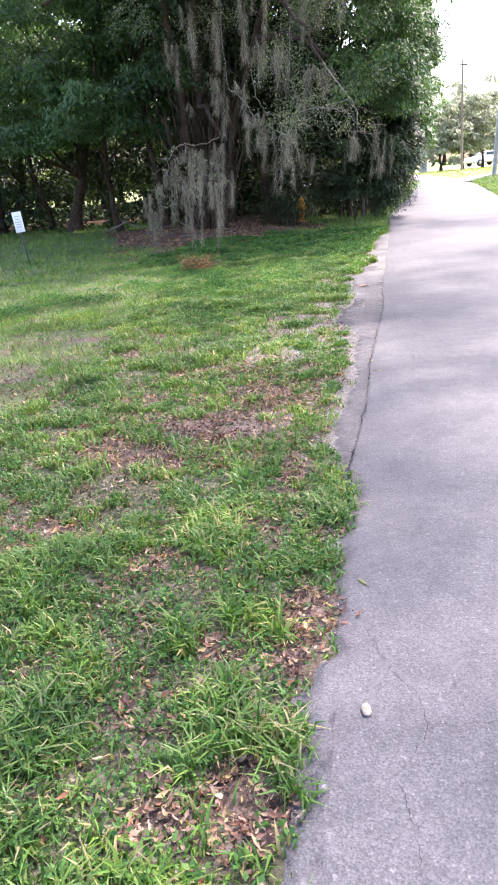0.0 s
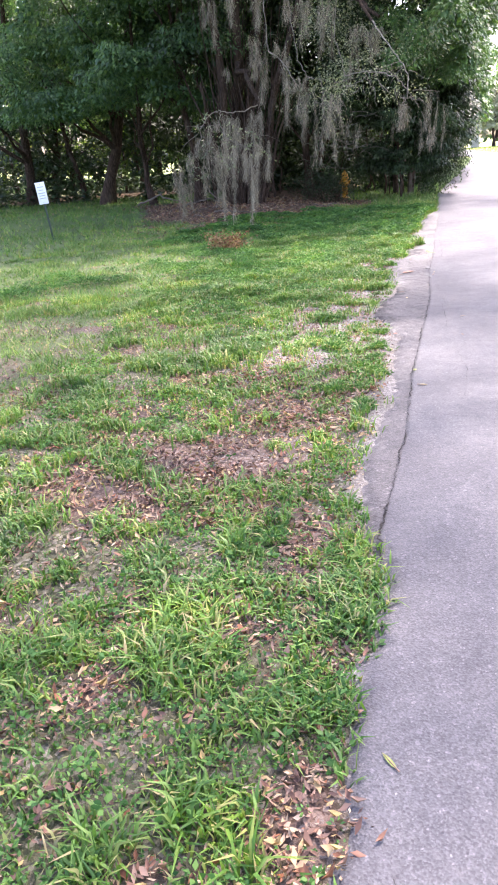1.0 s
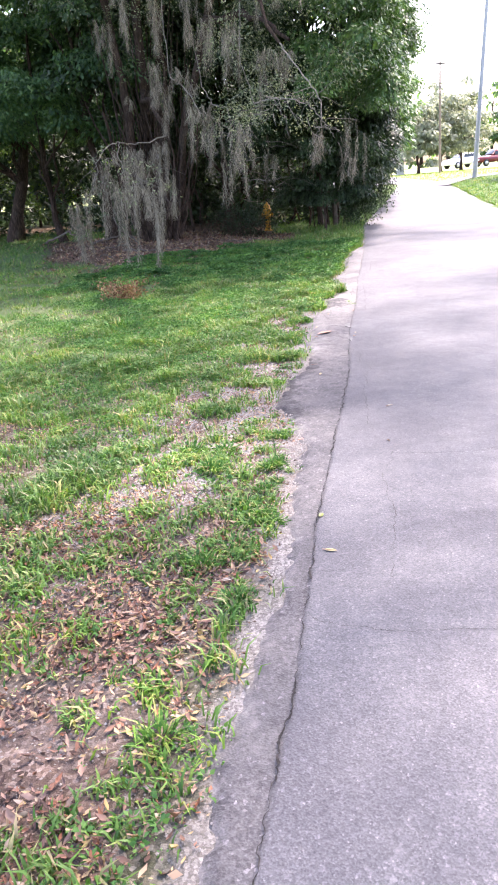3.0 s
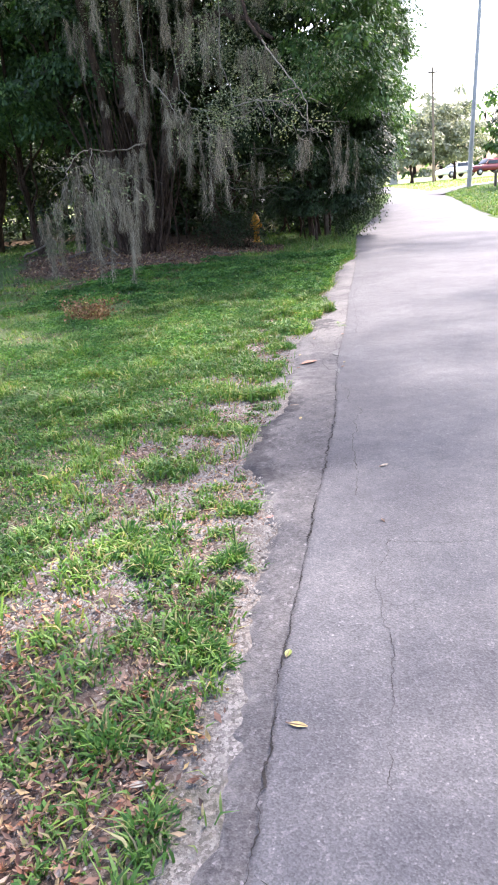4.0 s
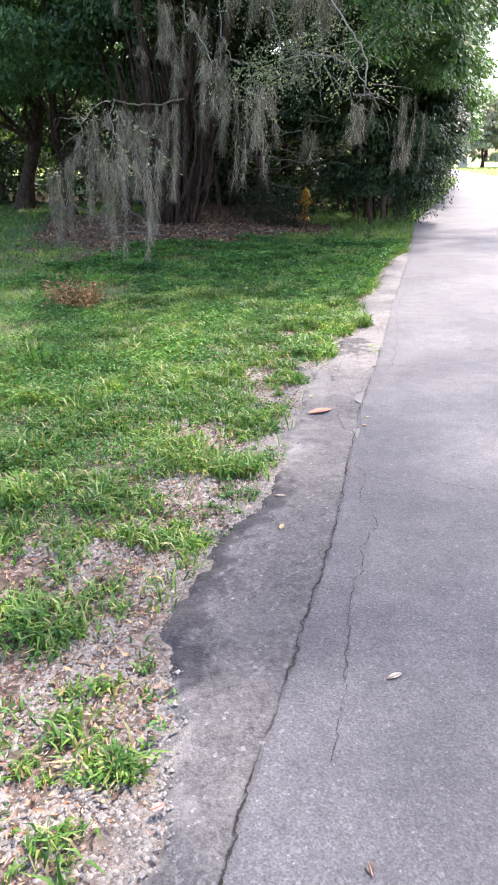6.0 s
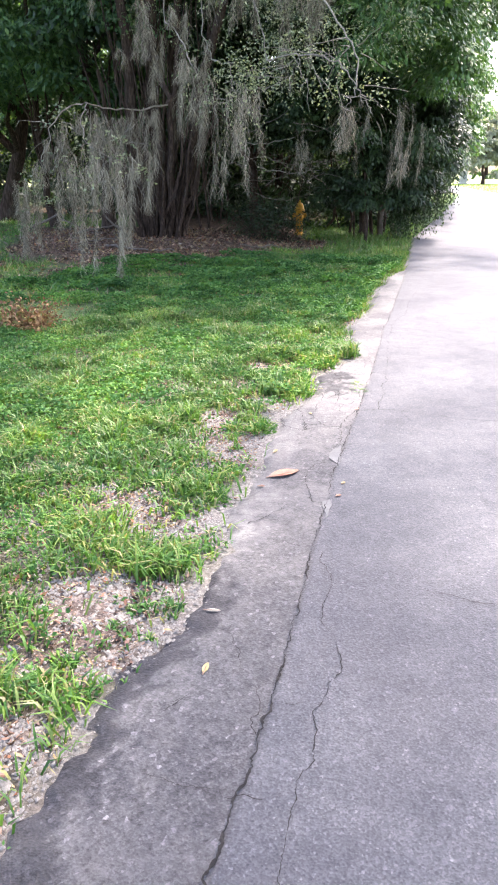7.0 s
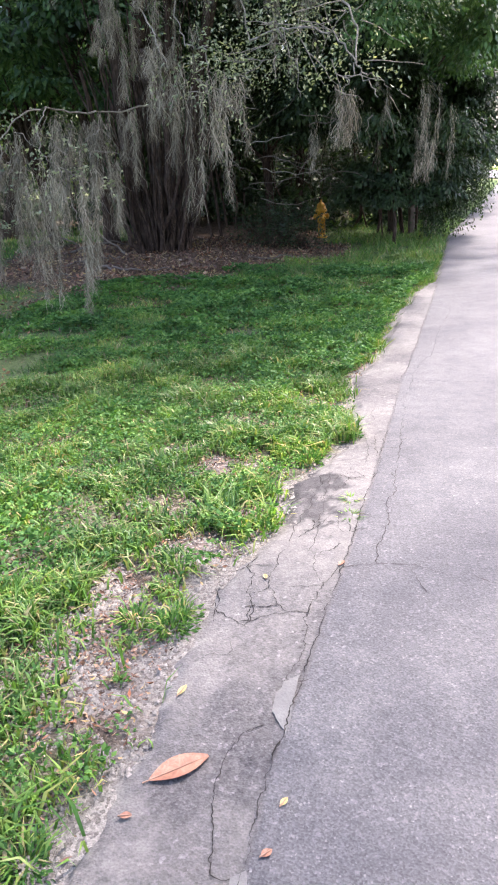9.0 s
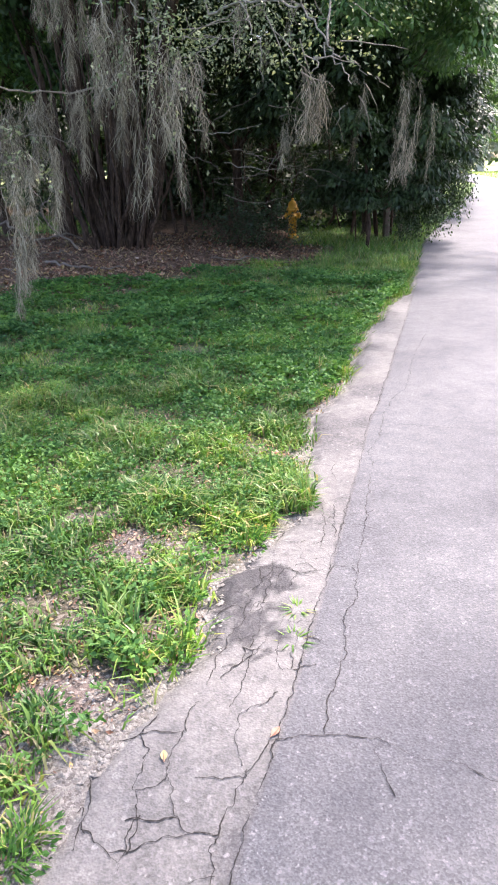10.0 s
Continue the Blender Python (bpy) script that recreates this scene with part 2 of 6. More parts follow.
def sprays(origin, heading, length, leaves, size, r, droop=0.35, spread=0.9):
    """Leafy twigs: leaves set along drooping lines."""
    n = len(origin)
    heading = unit(heading)
    length = np.broadcast_to(length, n)
    t = (np.arange(leaves) + 0.5) / leaves
    t = np.clip(t[None, :] + r.uniform(-0.5, 0.5, (n, leaves)) / leaves, 0, 1)
    p = origin[:, None] + heading[:, None] * (length[:, None] * t)[..., None]
    p[..., 2] -= droop * length[:, None] * t ** 2
    p += r.normal(0, 0.35, p.shape) * size
    d = heading[:, None] + r.normal(0, spread, p.shape) * np.array([1, 1, 0.55])
    d[..., 2] -= droop * 1.2 * t
    s = size * r.uniform(0.6, 1.3, n * leaves)
    return leaf_quads(p.reshape(-1, 3), d.reshape(-1, 3), s, s * r.uniform(0.4, 0.6, n * leaves), r)


def fronds(origin, heading, length, leaves, size, r, droop=0.4):
    """Long drooping twigs with leaves in two ranks."""
    n = len(origin)
    heading = unit(heading)
    length = np.broadcast_to(length, n)
    t = np.repeat((np.arange(leaves) + 0.6)[None] / leaves, n, 0)
    p = origin[:, None] + heading[:, None] * (length[:, None] * t)[..., None]
    p[..., 2] -= droop * length[:, None] * t ** 2
    side = unit(np.cross(heading, np.array([0, 0, 1.0]) + r.normal(0, 0.35, heading.shape)))
    sign = np.where(np.arange(leaves) % 2 == 0, 1.0, -1.0)[None, :, None]
    d = heading[:, None] * 0.7 + side[:, None] * sign * 0.8 + r.normal(0, 0.2, p.shape)
    d[..., 2] -= droop * (0.5 + t)
    s = size * r.uniform(0.7, 1.25, n * leaves) * (1 - 0.35 * t.ravel())
    return leaf_quads(p.reshape(-1, 3), d.reshape(-1, 3), s, s * 0.42, r, 0.12)


def clump_sprays(centres, radii, per, leaves, size, r, droop=0.35, length=0.55, flat=0.6, frond=False):
    """Leaf sprays that fill uneven balls, pointing outward."""
    c = np.repeat(np.asarray(centres, float), per, axis=0)
    rad = np.repeat(np.asarray(radii, float), per)
    d = unit(r.normal(0, 1, c.shape))
    o = c + d * (rad * r.uniform(0.15, 1.0, len(c)) ** 0.6)[:, None] * np.array([1, 1, flat])
    head = d * np.array([1, 1, 0.5]) + r.normal(0, 0.45, c.shape)
    if frond:
        return fronds(o, head * np.array([1, 1, 0.6]), r.uniform(0.6, 1.3, len(c)) * length, leaves, size, r, droop)
    return sprays(o, head, r.uniform(0.5, 1.2, len(c)) * length, leaves, size, r, droop)


def domes(centres, radii, size, r, cover=1.2, droop=0.7, flat=0.7):
    """Uneven leaf masses: leaves lie like shingles over lumpy mounds and hang at the rim."""
    P, A, N = [], [], []
    for c, rad in zip(np.asarray(centres, float), radii):
        n = int(min(2600, cover * 7.5 * rad * rad / (0.24 * size * size))) + 8
        d = unit(r.normal(0, 1, (n, 3)))
        d[:, 2] = np.where(d[:, 2] < -0.3, -d[:, 2], d[:, 2])
        ph = r.uniform(0, 6.28, 4)
        lump = 1 + 0.2 * np.sin(4.5 * d[:, 0] + ph[0]) + 0.2 * np.sin(5 * d[:, 1] + ph[1]) + 0.16 * np.sin(7 * d[:, 2] + 3 * d[:, 0] + ph[2])
        depth = 1 - 0.42 * r.uniform(0, 1, n) ** 2.2
        P.append(c + d * (rad * lump * depth)[:, None] * np.array([1, 1, flat]))
        A.append(d * np.array([0.8, 0.8, 0.25]) + r.normal(0, 0.38, (n, 3)) - np.array([0, 0, droop]))
        N.append(d + r.normal(0, 0.42, (n, 3)) + np.array([0, 0, 0.45]))
    p, along, nrm = np.concatenate(P), unit(np.concatenate(A)), np.concatenate(N)
    n = len(p)
    side = unit(np.cross(along, nrm))
    up = np.cross(side, along)
    s = (size * r.uniform(0.6, 1.35, n))[:, None]
    w = s * r.uniform(0.36, 0.56, n)[:, None]
    mid = p + along * s * 0.42
    v = np.stack([p, mid + side * w * 0.5 - up * w * 0.12, p + along * s - up * s * 0.1, mid - side * w * 0.5 - up * w * 0.12], 1)
    i = np.arange(n)[:, None] * 4
    return v.reshape(-1, 3), np.concatenate([i, i + 1, i + 2, i + 3], 1)


def moss_strands(tops, lengths, width, r, wave=0.05, segs=5):
    """Thin hanging ribbons that taper to a point."""
    n = len(tops)
    t = np.linspace(0, 1, segs + 1)
    w0 = np.broadcast_to(width, n) * r.uniform(0.5, 1.3, n)
    ang = r.uniform(0, math.pi, n)
    k = np.cumsum(r.normal(0, 1, (n, segs + 1, 2)), axis=1) * wave / math.sqrt(segs)
    k -= k[:, :1]
    c = np.zeros((n, segs + 1, 3))
    c[..., :2] = tops[:, None, :2] + k
    c[..., 2] = tops[:, None, 2] - lengths[:, None] * t
    prof = np.array([0.5, 1.0, 0.95, 0.75, 0.5, 0.12]) if segs == 5 else 1 - 0.85 * t
    tw = ang[:, None] + r.normal(0, 0.5, (n, segs + 1))
    side = np.stack([np.cos(tw), np.sin(tw), np.zeros_like(tw)], -1) * (w0[:, None] * prof)[..., None] * 0.5
    v = np.stack([c - side, c + side], 2).reshape(-1, 3)
    base = np.arange(n)[:, None] * (segs + 1) * 2 + np.arange(segs)[None] * 2
    base = base.ravel()
    f = np.stack([base, base + 1, base + 3, base + 2], 1)
    return v, f


# ---------------------------------------------------------------- materials
def material(name):
    m = bpy.data.materials.new(name)
    m.use_nodes = True
    nt = m.node_tree
    return m, nt, nt.nodes["Principled BSDF"], nt.nodes["Material Output"]


def node(nt, kind, **inputs):
    n = nt.nodes.new(kind)
    for k, v in inputs.items():
        n.inputs[k].default_value = v
    return n


def ramp(nt, fac, stops):
    n = nt.nodes.new("ShaderNodeValToRGB")
    el = n.color_ramp.elements
    while len(el) < len(stops):
        el.new(0.5)
    for e, (p, c) in zip(el, stops):
        e.position, e.color = p, (*c, 1) if len(c) == 3 else c
    nt.links.new(fac, n.inputs[0])
    return n.outputs[0]


def coords(nt):
    return nt.nodes.new("ShaderNodeNewGeometry").outputs["Position"]


def noise_of(nt, vec, scale, detail=4.0, rough=0.6):
    n = node(nt, "ShaderNodeTexNoise", Scale=scale, Detail=detail, Roughness=rough)
    nt.links.new(vec, n.inputs["Vector"])
    return n.outputs["Fac"]


def mix(nt, fac, a, b, mode='MIX'):
    n = nt.nodes.new("ShaderNodeMix")
    n.data_type, n.blend_type = 'RGBA', mode
    for sock, val in ((n.inputs["Factor"], fac), (n.inputs[6], a), (n.inputs[7], b)):
        if hasattr(val, "links"):
            nt.links.new(val, sock)
        else:
            sock.default_value = val if isinstance(val, float) else (*val, 1)
    return n.outputs[2]


def attr(nt, name):
    n = nt.nodes.new("ShaderNodeAttribute")
    n.attribute_name = name
    return n.outputs["Fac"]


def bump(nt, bsdf, height, strength, distance):
    n = node(nt, "ShaderNodeBump", Strength=strength, Distance=distance)
    nt.links.new(height, n.inputs["Height"])
    nt.links.new(n.outputs[0], bsdf.inputs["Normal"])


def maths(nt, op, a, b=0.0):
    n = nt.nodes.new("ShaderNodeMath")
    n.operation = op
    for sock, val in zip(n.inputs, (a, b)):
        if hasattr(val, "links"):
            nt.links.new(val, sock)
        else:
            sock.default_value = val
    return n.outputs[0]


def mottled(name, colours, scale=3.0, fine=40.0, rough=0.8, relief=0.3, depth=0.01, metal=0.0, obj=False, spec=0.4):
    """A surface whose colour wanders through a ramp at two scales, with fine relief."""
    m, nt, b, out = material(name)
    vec = nt.nodes.new("ShaderNodeTexCoord").outputs["Object"] if obj else coords(nt)
    big, small = noise_of(nt, vec, scale), noise_of(nt, vec, fine, 3.0)
    f = maths(nt, 'ADD', maths(nt, 'MULTIPLY', big, 0.6), maths(nt, 'MULTIPLY', small, 0.4))
    n = len(colours)
    col = ramp(nt, f, [(0.3 + 0.4 * i / max(1, n - 1), c) for i, c in enumerate(colours)])
    nt.links.new(col, b.inputs["Base Color"])
    b.inputs["Roughness"].default_value, b.inputs["Metallic"].default_value = rough, metal
    b.inputs["Specular IOR Level"].default_value = spec
    if relief:
        bump(nt, b, small, relief, depth)
    return m


def leafy(name, colours, through=0.35, rough=0.5, gloss=0.35, glow=(1.15, 1.25, 0.6), tint=((0.6, 0.64, 0.7), (1.35, 1.3, 1.1)), detail=2.0):
    """Leaves: each one its own tint, letting some light through."""
    m, nt, b, out = material(name)
    g = nt.nodes.new("ShaderNodeNewGeometry")
    n = len(colours)
    col = ramp(nt, g.outputs["Random Per Island"], [(i / max(1, n - 1), c) for i, c in enumerate(colours)])
    wide = ramp(nt, noise_of(nt, g.outputs["Position"], 1.3, detail, 0.65), [(0.32 + 0.36 * i / (len(tint) - 1), c) for i, c in enumerate(tint)])
    col = mix(nt, 1.0, col, wide, 'MULTIPLY')
    nt.links.new(col, b.inputs["Base Color"])
    b.inputs["Roughness"].default_value = rough
    b.inputs["Specular IOR Level"].default_value = gloss
    tr = nt.nodes.new("ShaderNodeBsdfTranslucent")
    nt.links.new(mix(nt, 1.0, col, glow, 'MULTIPLY'), tr.inputs[0])
    ms = node(nt, "ShaderNodeMixShader", Fac=through)
    nt.links.new(b.outputs[0], ms.inputs[1])
    nt.links.new(tr.outputs[0], ms.inputs[2])
    nt.links.new(ms.outputs[0], out.inputs[0])
    return m


def ground_material():
    m, nt, b, out = material("soil_sand_and_litter")
    p = coords(nt)
    n1, n2, n3 = noise_of(nt, p, 2.2), noise_of(nt, p, 24.0, 5.0, 0.7), noise_of(nt, p, 160.0, 3.0)
    soil = ramp(nt, n2, [(0.3, (0.018, 0.0135, 0.012)), (0.5, (0.042, 0.032, 0.028)), (0.72, (0.11, 0.09, 0.08))])
    soil = mix(nt, maths(nt, 'MULTIPLY', n1, 0.35), soil, (0.062, 0.052, 0.048))
    frag = node(nt, "ShaderNodeTexVoronoi", Scale=75.0, Randomness=1.0)
    nt.links.new(p, frag.inputs["Vector"])
    bits = ramp(nt, frag.outputs["Color"], [(0.15, (0.022, 0.016, 0.015)), (0.4, (0.06, 0.045, 0.041)), (0.62, (0.13, 0.098, 0.087)), (0.85, (0.26, 0.22, 0.2))])
    soil = mix(nt, ramp(nt, noise_of(nt, p, 5.0, 3.0), [(0.4, (0.25, 0.25, 0.25)), (0.6, (0.85, 0.85, 0.85))]), soil, bits)
    sand = ramp(nt, n3, [(0.3, (0.085, 0.08, 0.075)), (0.55, (0.142, 0.134, 0.126)), (0.8, (0.22, 0.208, 0.197))])
    grit = node(nt, "ShaderNodeTexVoronoi", Scale=110.0)
    nt.links.new(p, grit.inputs["Vector"])
    sand = mix(nt, 0.6, sand, ramp(nt, grit.outputs["Color"], [(0.2, (0.06, 0.055, 0.051)), (0.5, (0.14, 0.132, 0.125)), (0.8, (0.26, 0.247, 0.234))]))
    sandf = maths(nt, 'MULTIPLY', attr(nt, "sand"), 1.0)
    col = mix(nt, sandf, soil, sand)
    vor = node(nt, "ShaderNodeTexVoronoi", Scale=22.0)
    nt.links.new(p, vor.inputs["Vector"])
    lit = ramp(nt, vor.outputs["Color"], [(0.0, (0.026, 0.016, 0.01)), (0.45, (0.068, 0.042, 0.026)), (1.0, (0.16, 0.105, 0.068))])
    col = mix(nt, attr(nt, "litter"), col, lit)
    green = ramp(nt, n2, [(0.3, (0.025, 0.05, 0.014)), (0.7, (0.075, 0.12, 0.03))])
    # paler turf puts the far lawn's sunlight into the colour
    green = mix(nt, attr(nt, "pale"), green, ramp(nt, n2, [(0.3, (0.16, 0.2, 0.07)), (0.7, (0.3, 0.33, 0.14))]))
    col = mix(nt, attr(nt, "turf"), col, green)
    nt.links.new(col, b.inputs["Base Color"])
    b.inputs["Roughness"].default_value = 0.95
    b.inputs["Specular IOR Level"].default_value = 0.15
    bump(nt, b, maths(nt, 'ADD', n2, maths(nt, 'MULTIPLY', n3, 0.35)), 0.7, 0.02)
    return m


def asphalt_material():
    m, nt, b, out = material("weathered_asphalt")
    p = coords(nt)
    vor = node(nt, "ShaderNodeTexVoronoi", Scale=210.0)
    nt.links.new(p, vor.inputs["Vector"])
    grit = ramp(nt, vor.outputs["Color"], [(0.0, (0.062, 0.062, 0.067)), (0.5, (0.095, 0.095, 0.101)), (0.88, (0.12, 0.12, 0.125)), (1.0, (0.21, 0.208, 0.206))])
    stain = ramp(nt, noise_of(nt, p, 0.9, 6.0, 0.65), [(0.33, (0.6, 0.6, 0.63)), (0.67, (1.0, 1.0, 0.985))])
    fine = ramp(nt, noise_of(nt, p, 7.0, 6.0, 0.7), [(0.3, (0.76, 0.76, 0.79)), (0.7, (1.14, 1.13, 1.11))])
    col = mix(nt, 1.0, mix(nt, 1.0, grit, stain, 'MULTIPLY'), fine, 'MULTIPLY')
    stones = node(nt, "ShaderNodeTexVoronoi", Scale=150.0)
    nt.links.new(p, stones.inputs["Vector"])
    chips = ramp(nt, stones.outputs["Color"], [(0.0, (0.55, 0.55, 0.58)), (0.45, (0.9, 0.9, 0.915)), (0.78, (1.06, 1.055, 1.05)), (0.9, (1.3, 1.29, 1.27)), (1.0, (2.7, 2.65, 2.6))])
    lanegrain = mix(nt, 0.5, (1.0, 1.0, 1.0), chips)
    pits = ramp(nt, noise_of(nt, p, 70.0, 4.0, 0.8), [(0.34, (0.42, 0.41, 0.42)), (0.5, (1.0, 1.0, 1.0)), (0.75, (1.15, 1.14, 1.12))])
    large = node(nt, "ShaderNodeTexVoronoi", Scale=85.0)
    nt.links.new(p, large.inputs["Vector"])
    flecks = ramp(nt, large.outputs["Color"], [(0.0, (0.45, 0.45, 0.47)), (0.5, (0.92, 0.92, 0.93)), (0.8, (1.06, 1.05, 1.04)), (0.9, (1.7, 1.67, 1.64)), (1.0, (3.2, 3.15, 3.1))])
    old = mix(nt, 1.0, mix(nt, 1.0, mix(nt, 1.0, col, mix(nt, 1.0, mix(nt, 0.6, (1.0, 1.0, 1.0), chips), flecks, 'MULTIPLY'), 'MULTIPLY'), pits, 'MULTIPLY'), (0.76, 0.74, 0.74), 'MULTIPLY')
    col = mix(nt, 1.0, mix(nt, 1.0, col, lanegrain, 'MULTIPLY'), mix(nt, 0.25, (1.0, 1.0, 1.0), flecks), 'MULTIPLY')
    dust = ramp(nt, noise_of(nt, p, 2.6, 6.0, 0.7), [(0.42, (0.0, 0.0, 0.0)), (0.62, (0.28, 0.28, 0.28))])
    old = mix(nt, dust, old, mix(nt, 1.0, (0.14, 0.134, 0.127), pits, 'MULTIPLY'))
    col = mix(nt, attr(nt, "apron"), col, old)
    tar = mix(nt, 1.0, col, (0.42, 0.42, 0.46), 'MULTIPLY')
    col = mix(nt, attr(nt, "tar"), col, tar)
    sand = ramp(nt, noise_of(nt, p, 120.0, 3.0), [(0.3, (0.13, 0.123, 0.117)), (0.7, (0.215, 0.205, 0.195))])
    col = mix(nt, maths(nt, 'MULTIPLY', attr(nt, "sand"), maths(nt, 'MULTIPLY', noise_of(nt, p, 14.0, 4.0, 0.7), 1.5)), col, sand)
    col = mix(nt, attr(nt, "dirt"), col, (0.045, 0.04, 0.036))
    nt.links.new(col, b.inputs["Base Color"])
    b.inputs["Roughness"].default_value = 0.72
    b.inputs["Specular IOR Level"].default_value = 0.25
    h = maths(nt, 'ADD', stones.outputs["Distance"], maths(nt, 'MULTIPLY', noise_of(nt, p, 45.0, 4.0, 0.7), 1.2))
    bump(nt, b, h, 0.4, 0.004)
    return m


M_GROUND, M_ASPHALT = ground_material(), asphalt_material()
M_GRASS = leafy("grass_blades", [(0.029, 0.08, 0.017), (0.048, 0.124, 0.025), (0.077, 0.17, 0.033), (0.092, 0.187, 0.037), (0.108, 0.2, 0.042), (0.15, 0.205, 0.06), (0.28, 0.23, 0.14)], 0.32, 0.45, 0.3, tint=((0.5, 0.6, 0.62), (1.0, 1.0, 0.92), (1.65, 1.45, 0.95)), detail=6.0)
# lighter grass colour that carries the sunlight on the far lawn
M_VERGE = leafy("sunlight_toned_lawn_blades", [(0.12, 0.2, 0.05), (0.2, 0.27, 0.08), (0.3, 0.34, 0.13)], 0.35, 0.5, 0.3)
M_WEED = leafy("weed_leaves", [(0.028, 0.082, 0.025), (0.048, 0.124, 0.035), (0.074, 0.164, 0.044), (0.11, 0.2, 0.058)], 0.3, 0.6, 0.15, tint=((0.55, 0.62, 0.7), (0.95, 0.98, 0.95), (1.45, 1.36, 1.0)), detail=5.0)
M_DEAD = leafy("fallen_leaves", [(0.055, 0.034, 0.029), (0.1, 0.06, 0.05), (0.16, 0.096, 0.079), (0.2, 0.085, 0.05), (0.23, 0.145, 0.117), (0.28, 0.19, 0.155), (0.3, 0.22, 0.1), (0.37, 0.285, 0.24)], 0.1, 0.7, 0.2)
M_PEBBLE = mottled("shell_grit", [(0.075, 0.07, 0.065), (0.14, 0.131, 0.122), (0.27, 0.255, 0.237)], 60, 260, 0.85, 0)
M_OAK = leafy("oak_leaves", [(0.042, 0.09, 0.046), (0.068, 0.135, 0.064), (0.102, 0.185, 0.082), (0.15, 0.235, 0.1)], 0.5, 0.45)
M_GREY_OAK = leafy("dusty_oak_leaves", [(0.1, 0.13, 0.08), (0.165, 0.198, 0.128), (0.245, 0.272, 0.18), (0.34, 0.35, 0.25)], 0.3, 0.55)
M_BRIGHT = leafy("young_leaves", [(0.042, 0.092, 0.034), (0.072, 0.148, 0.048), (0.13, 0.225, 0.066)], 0.2, 0.45)
# dark leaf colour; also stands in for shade low and inside the crowns
M_DARK = leafy("dark_and_shaded_leaves", [(0.018, 0.034, 0.015), (0.031, 0.056, 0.023), (0.052, 0.086, 0.035)], 0.22, 0.5)
# brighter leaf colour that puts sunlight into the trees at the back
M_SUNNY = leafy("sunlight_toned_leaves", [(0.08, 0.14, 0.025), (0.13, 0.2, 0.04), (0.19, 0.25, 0.06)], 0.5, 0.5)
M_PALE = leafy("pale_myrtle_leaves", [(0.16, 0.185, 0.12), (0.225, 0.25, 0.165), (0.3, 0.32, 0.22)], 0.4, 0.6, 0.3, (1, 1.0, 0.85), ((0.8, 0.82, 0.85), (1.15, 1.15, 1.1)))
M_MOSS = leafy("spanish_moss_fibre", [(0.09, 0.079, 0.057), (0.18, 0.158, 0.116), (0.31, 0.275, 0.205), (0.47, 0.425, 0.325)], 0.25, 0.9, 0.1, (1, 1, 1), ((0.55, 0.54, 0.52), (1.25, 1.25, 1.25)), 5.0)


def bark_material():
    """Deep upright furrows."""
    m, nt, b, out = material("furrowed_bark")
    mp = node(nt, "ShaderNodeMapping")
    mp.inputs["Scale"].default_value = (1, 1, 0.16)
    nt.links.new(coords(nt), mp.inputs[0])
    ridge = noise_of(nt, mp.outputs[0], 34.0, 5.0, 0.65)
    big = noise_of(nt, coords(nt), 2.5)
    col = ramp(nt, ridge, [(0.32, (0.018, 0.012, 0.009)), (0.5, (0.05, 0.033, 0.024)), (0.7, (0.115, 0.077, 0.056))])
    lichen = mix(nt, ramp(nt, big, [(0.55, (0, 0, 0)), (0.8, (0.3, 0.3, 0.3))]), col, (0.16, 0.15, 0.13))
    nt.links.new(lichen, b.inputs["Base Color"])
    b.inputs["Roughness"].default_value, b.inputs["Specular IOR Level"].default_value = 0.95, 0.15
    bump(nt, b, ridge, 1.0, 0.05)
    return m


M_BARK = bark_material()
M_STICK = mottled("weathered_fallen_wood", [(0.06, 0.046, 0.036), (0.11, 0.088, 0.07), (0.18, 0.15, 0.122)], 6, 60, 0.95, 0.5, 0.006)
M_RUST = leafy("rusty_dead_fronds", [(0.1, 0.052, 0.032), (0.19, 0.105, 0.065), (0.29, 0.18, 0.12), (0.14, 0.16, 0.06)], 0.2, 0.8, 0.1)
M_TWIG = mottled("bleached_dead_wood", [(0.09, 0.077, 0.06), (0.18, 0.157, 0.125), (0.31, 0.276, 0.225)], 14, 90, 0.95, 0.6, 0.006)

# ---------------------------------------------------------------- ground
def axis(parts):
    out = [np.arange(a, b, s) for a, b, s in parts]
    return np.concatenate(out + [[parts[-1][1]]])


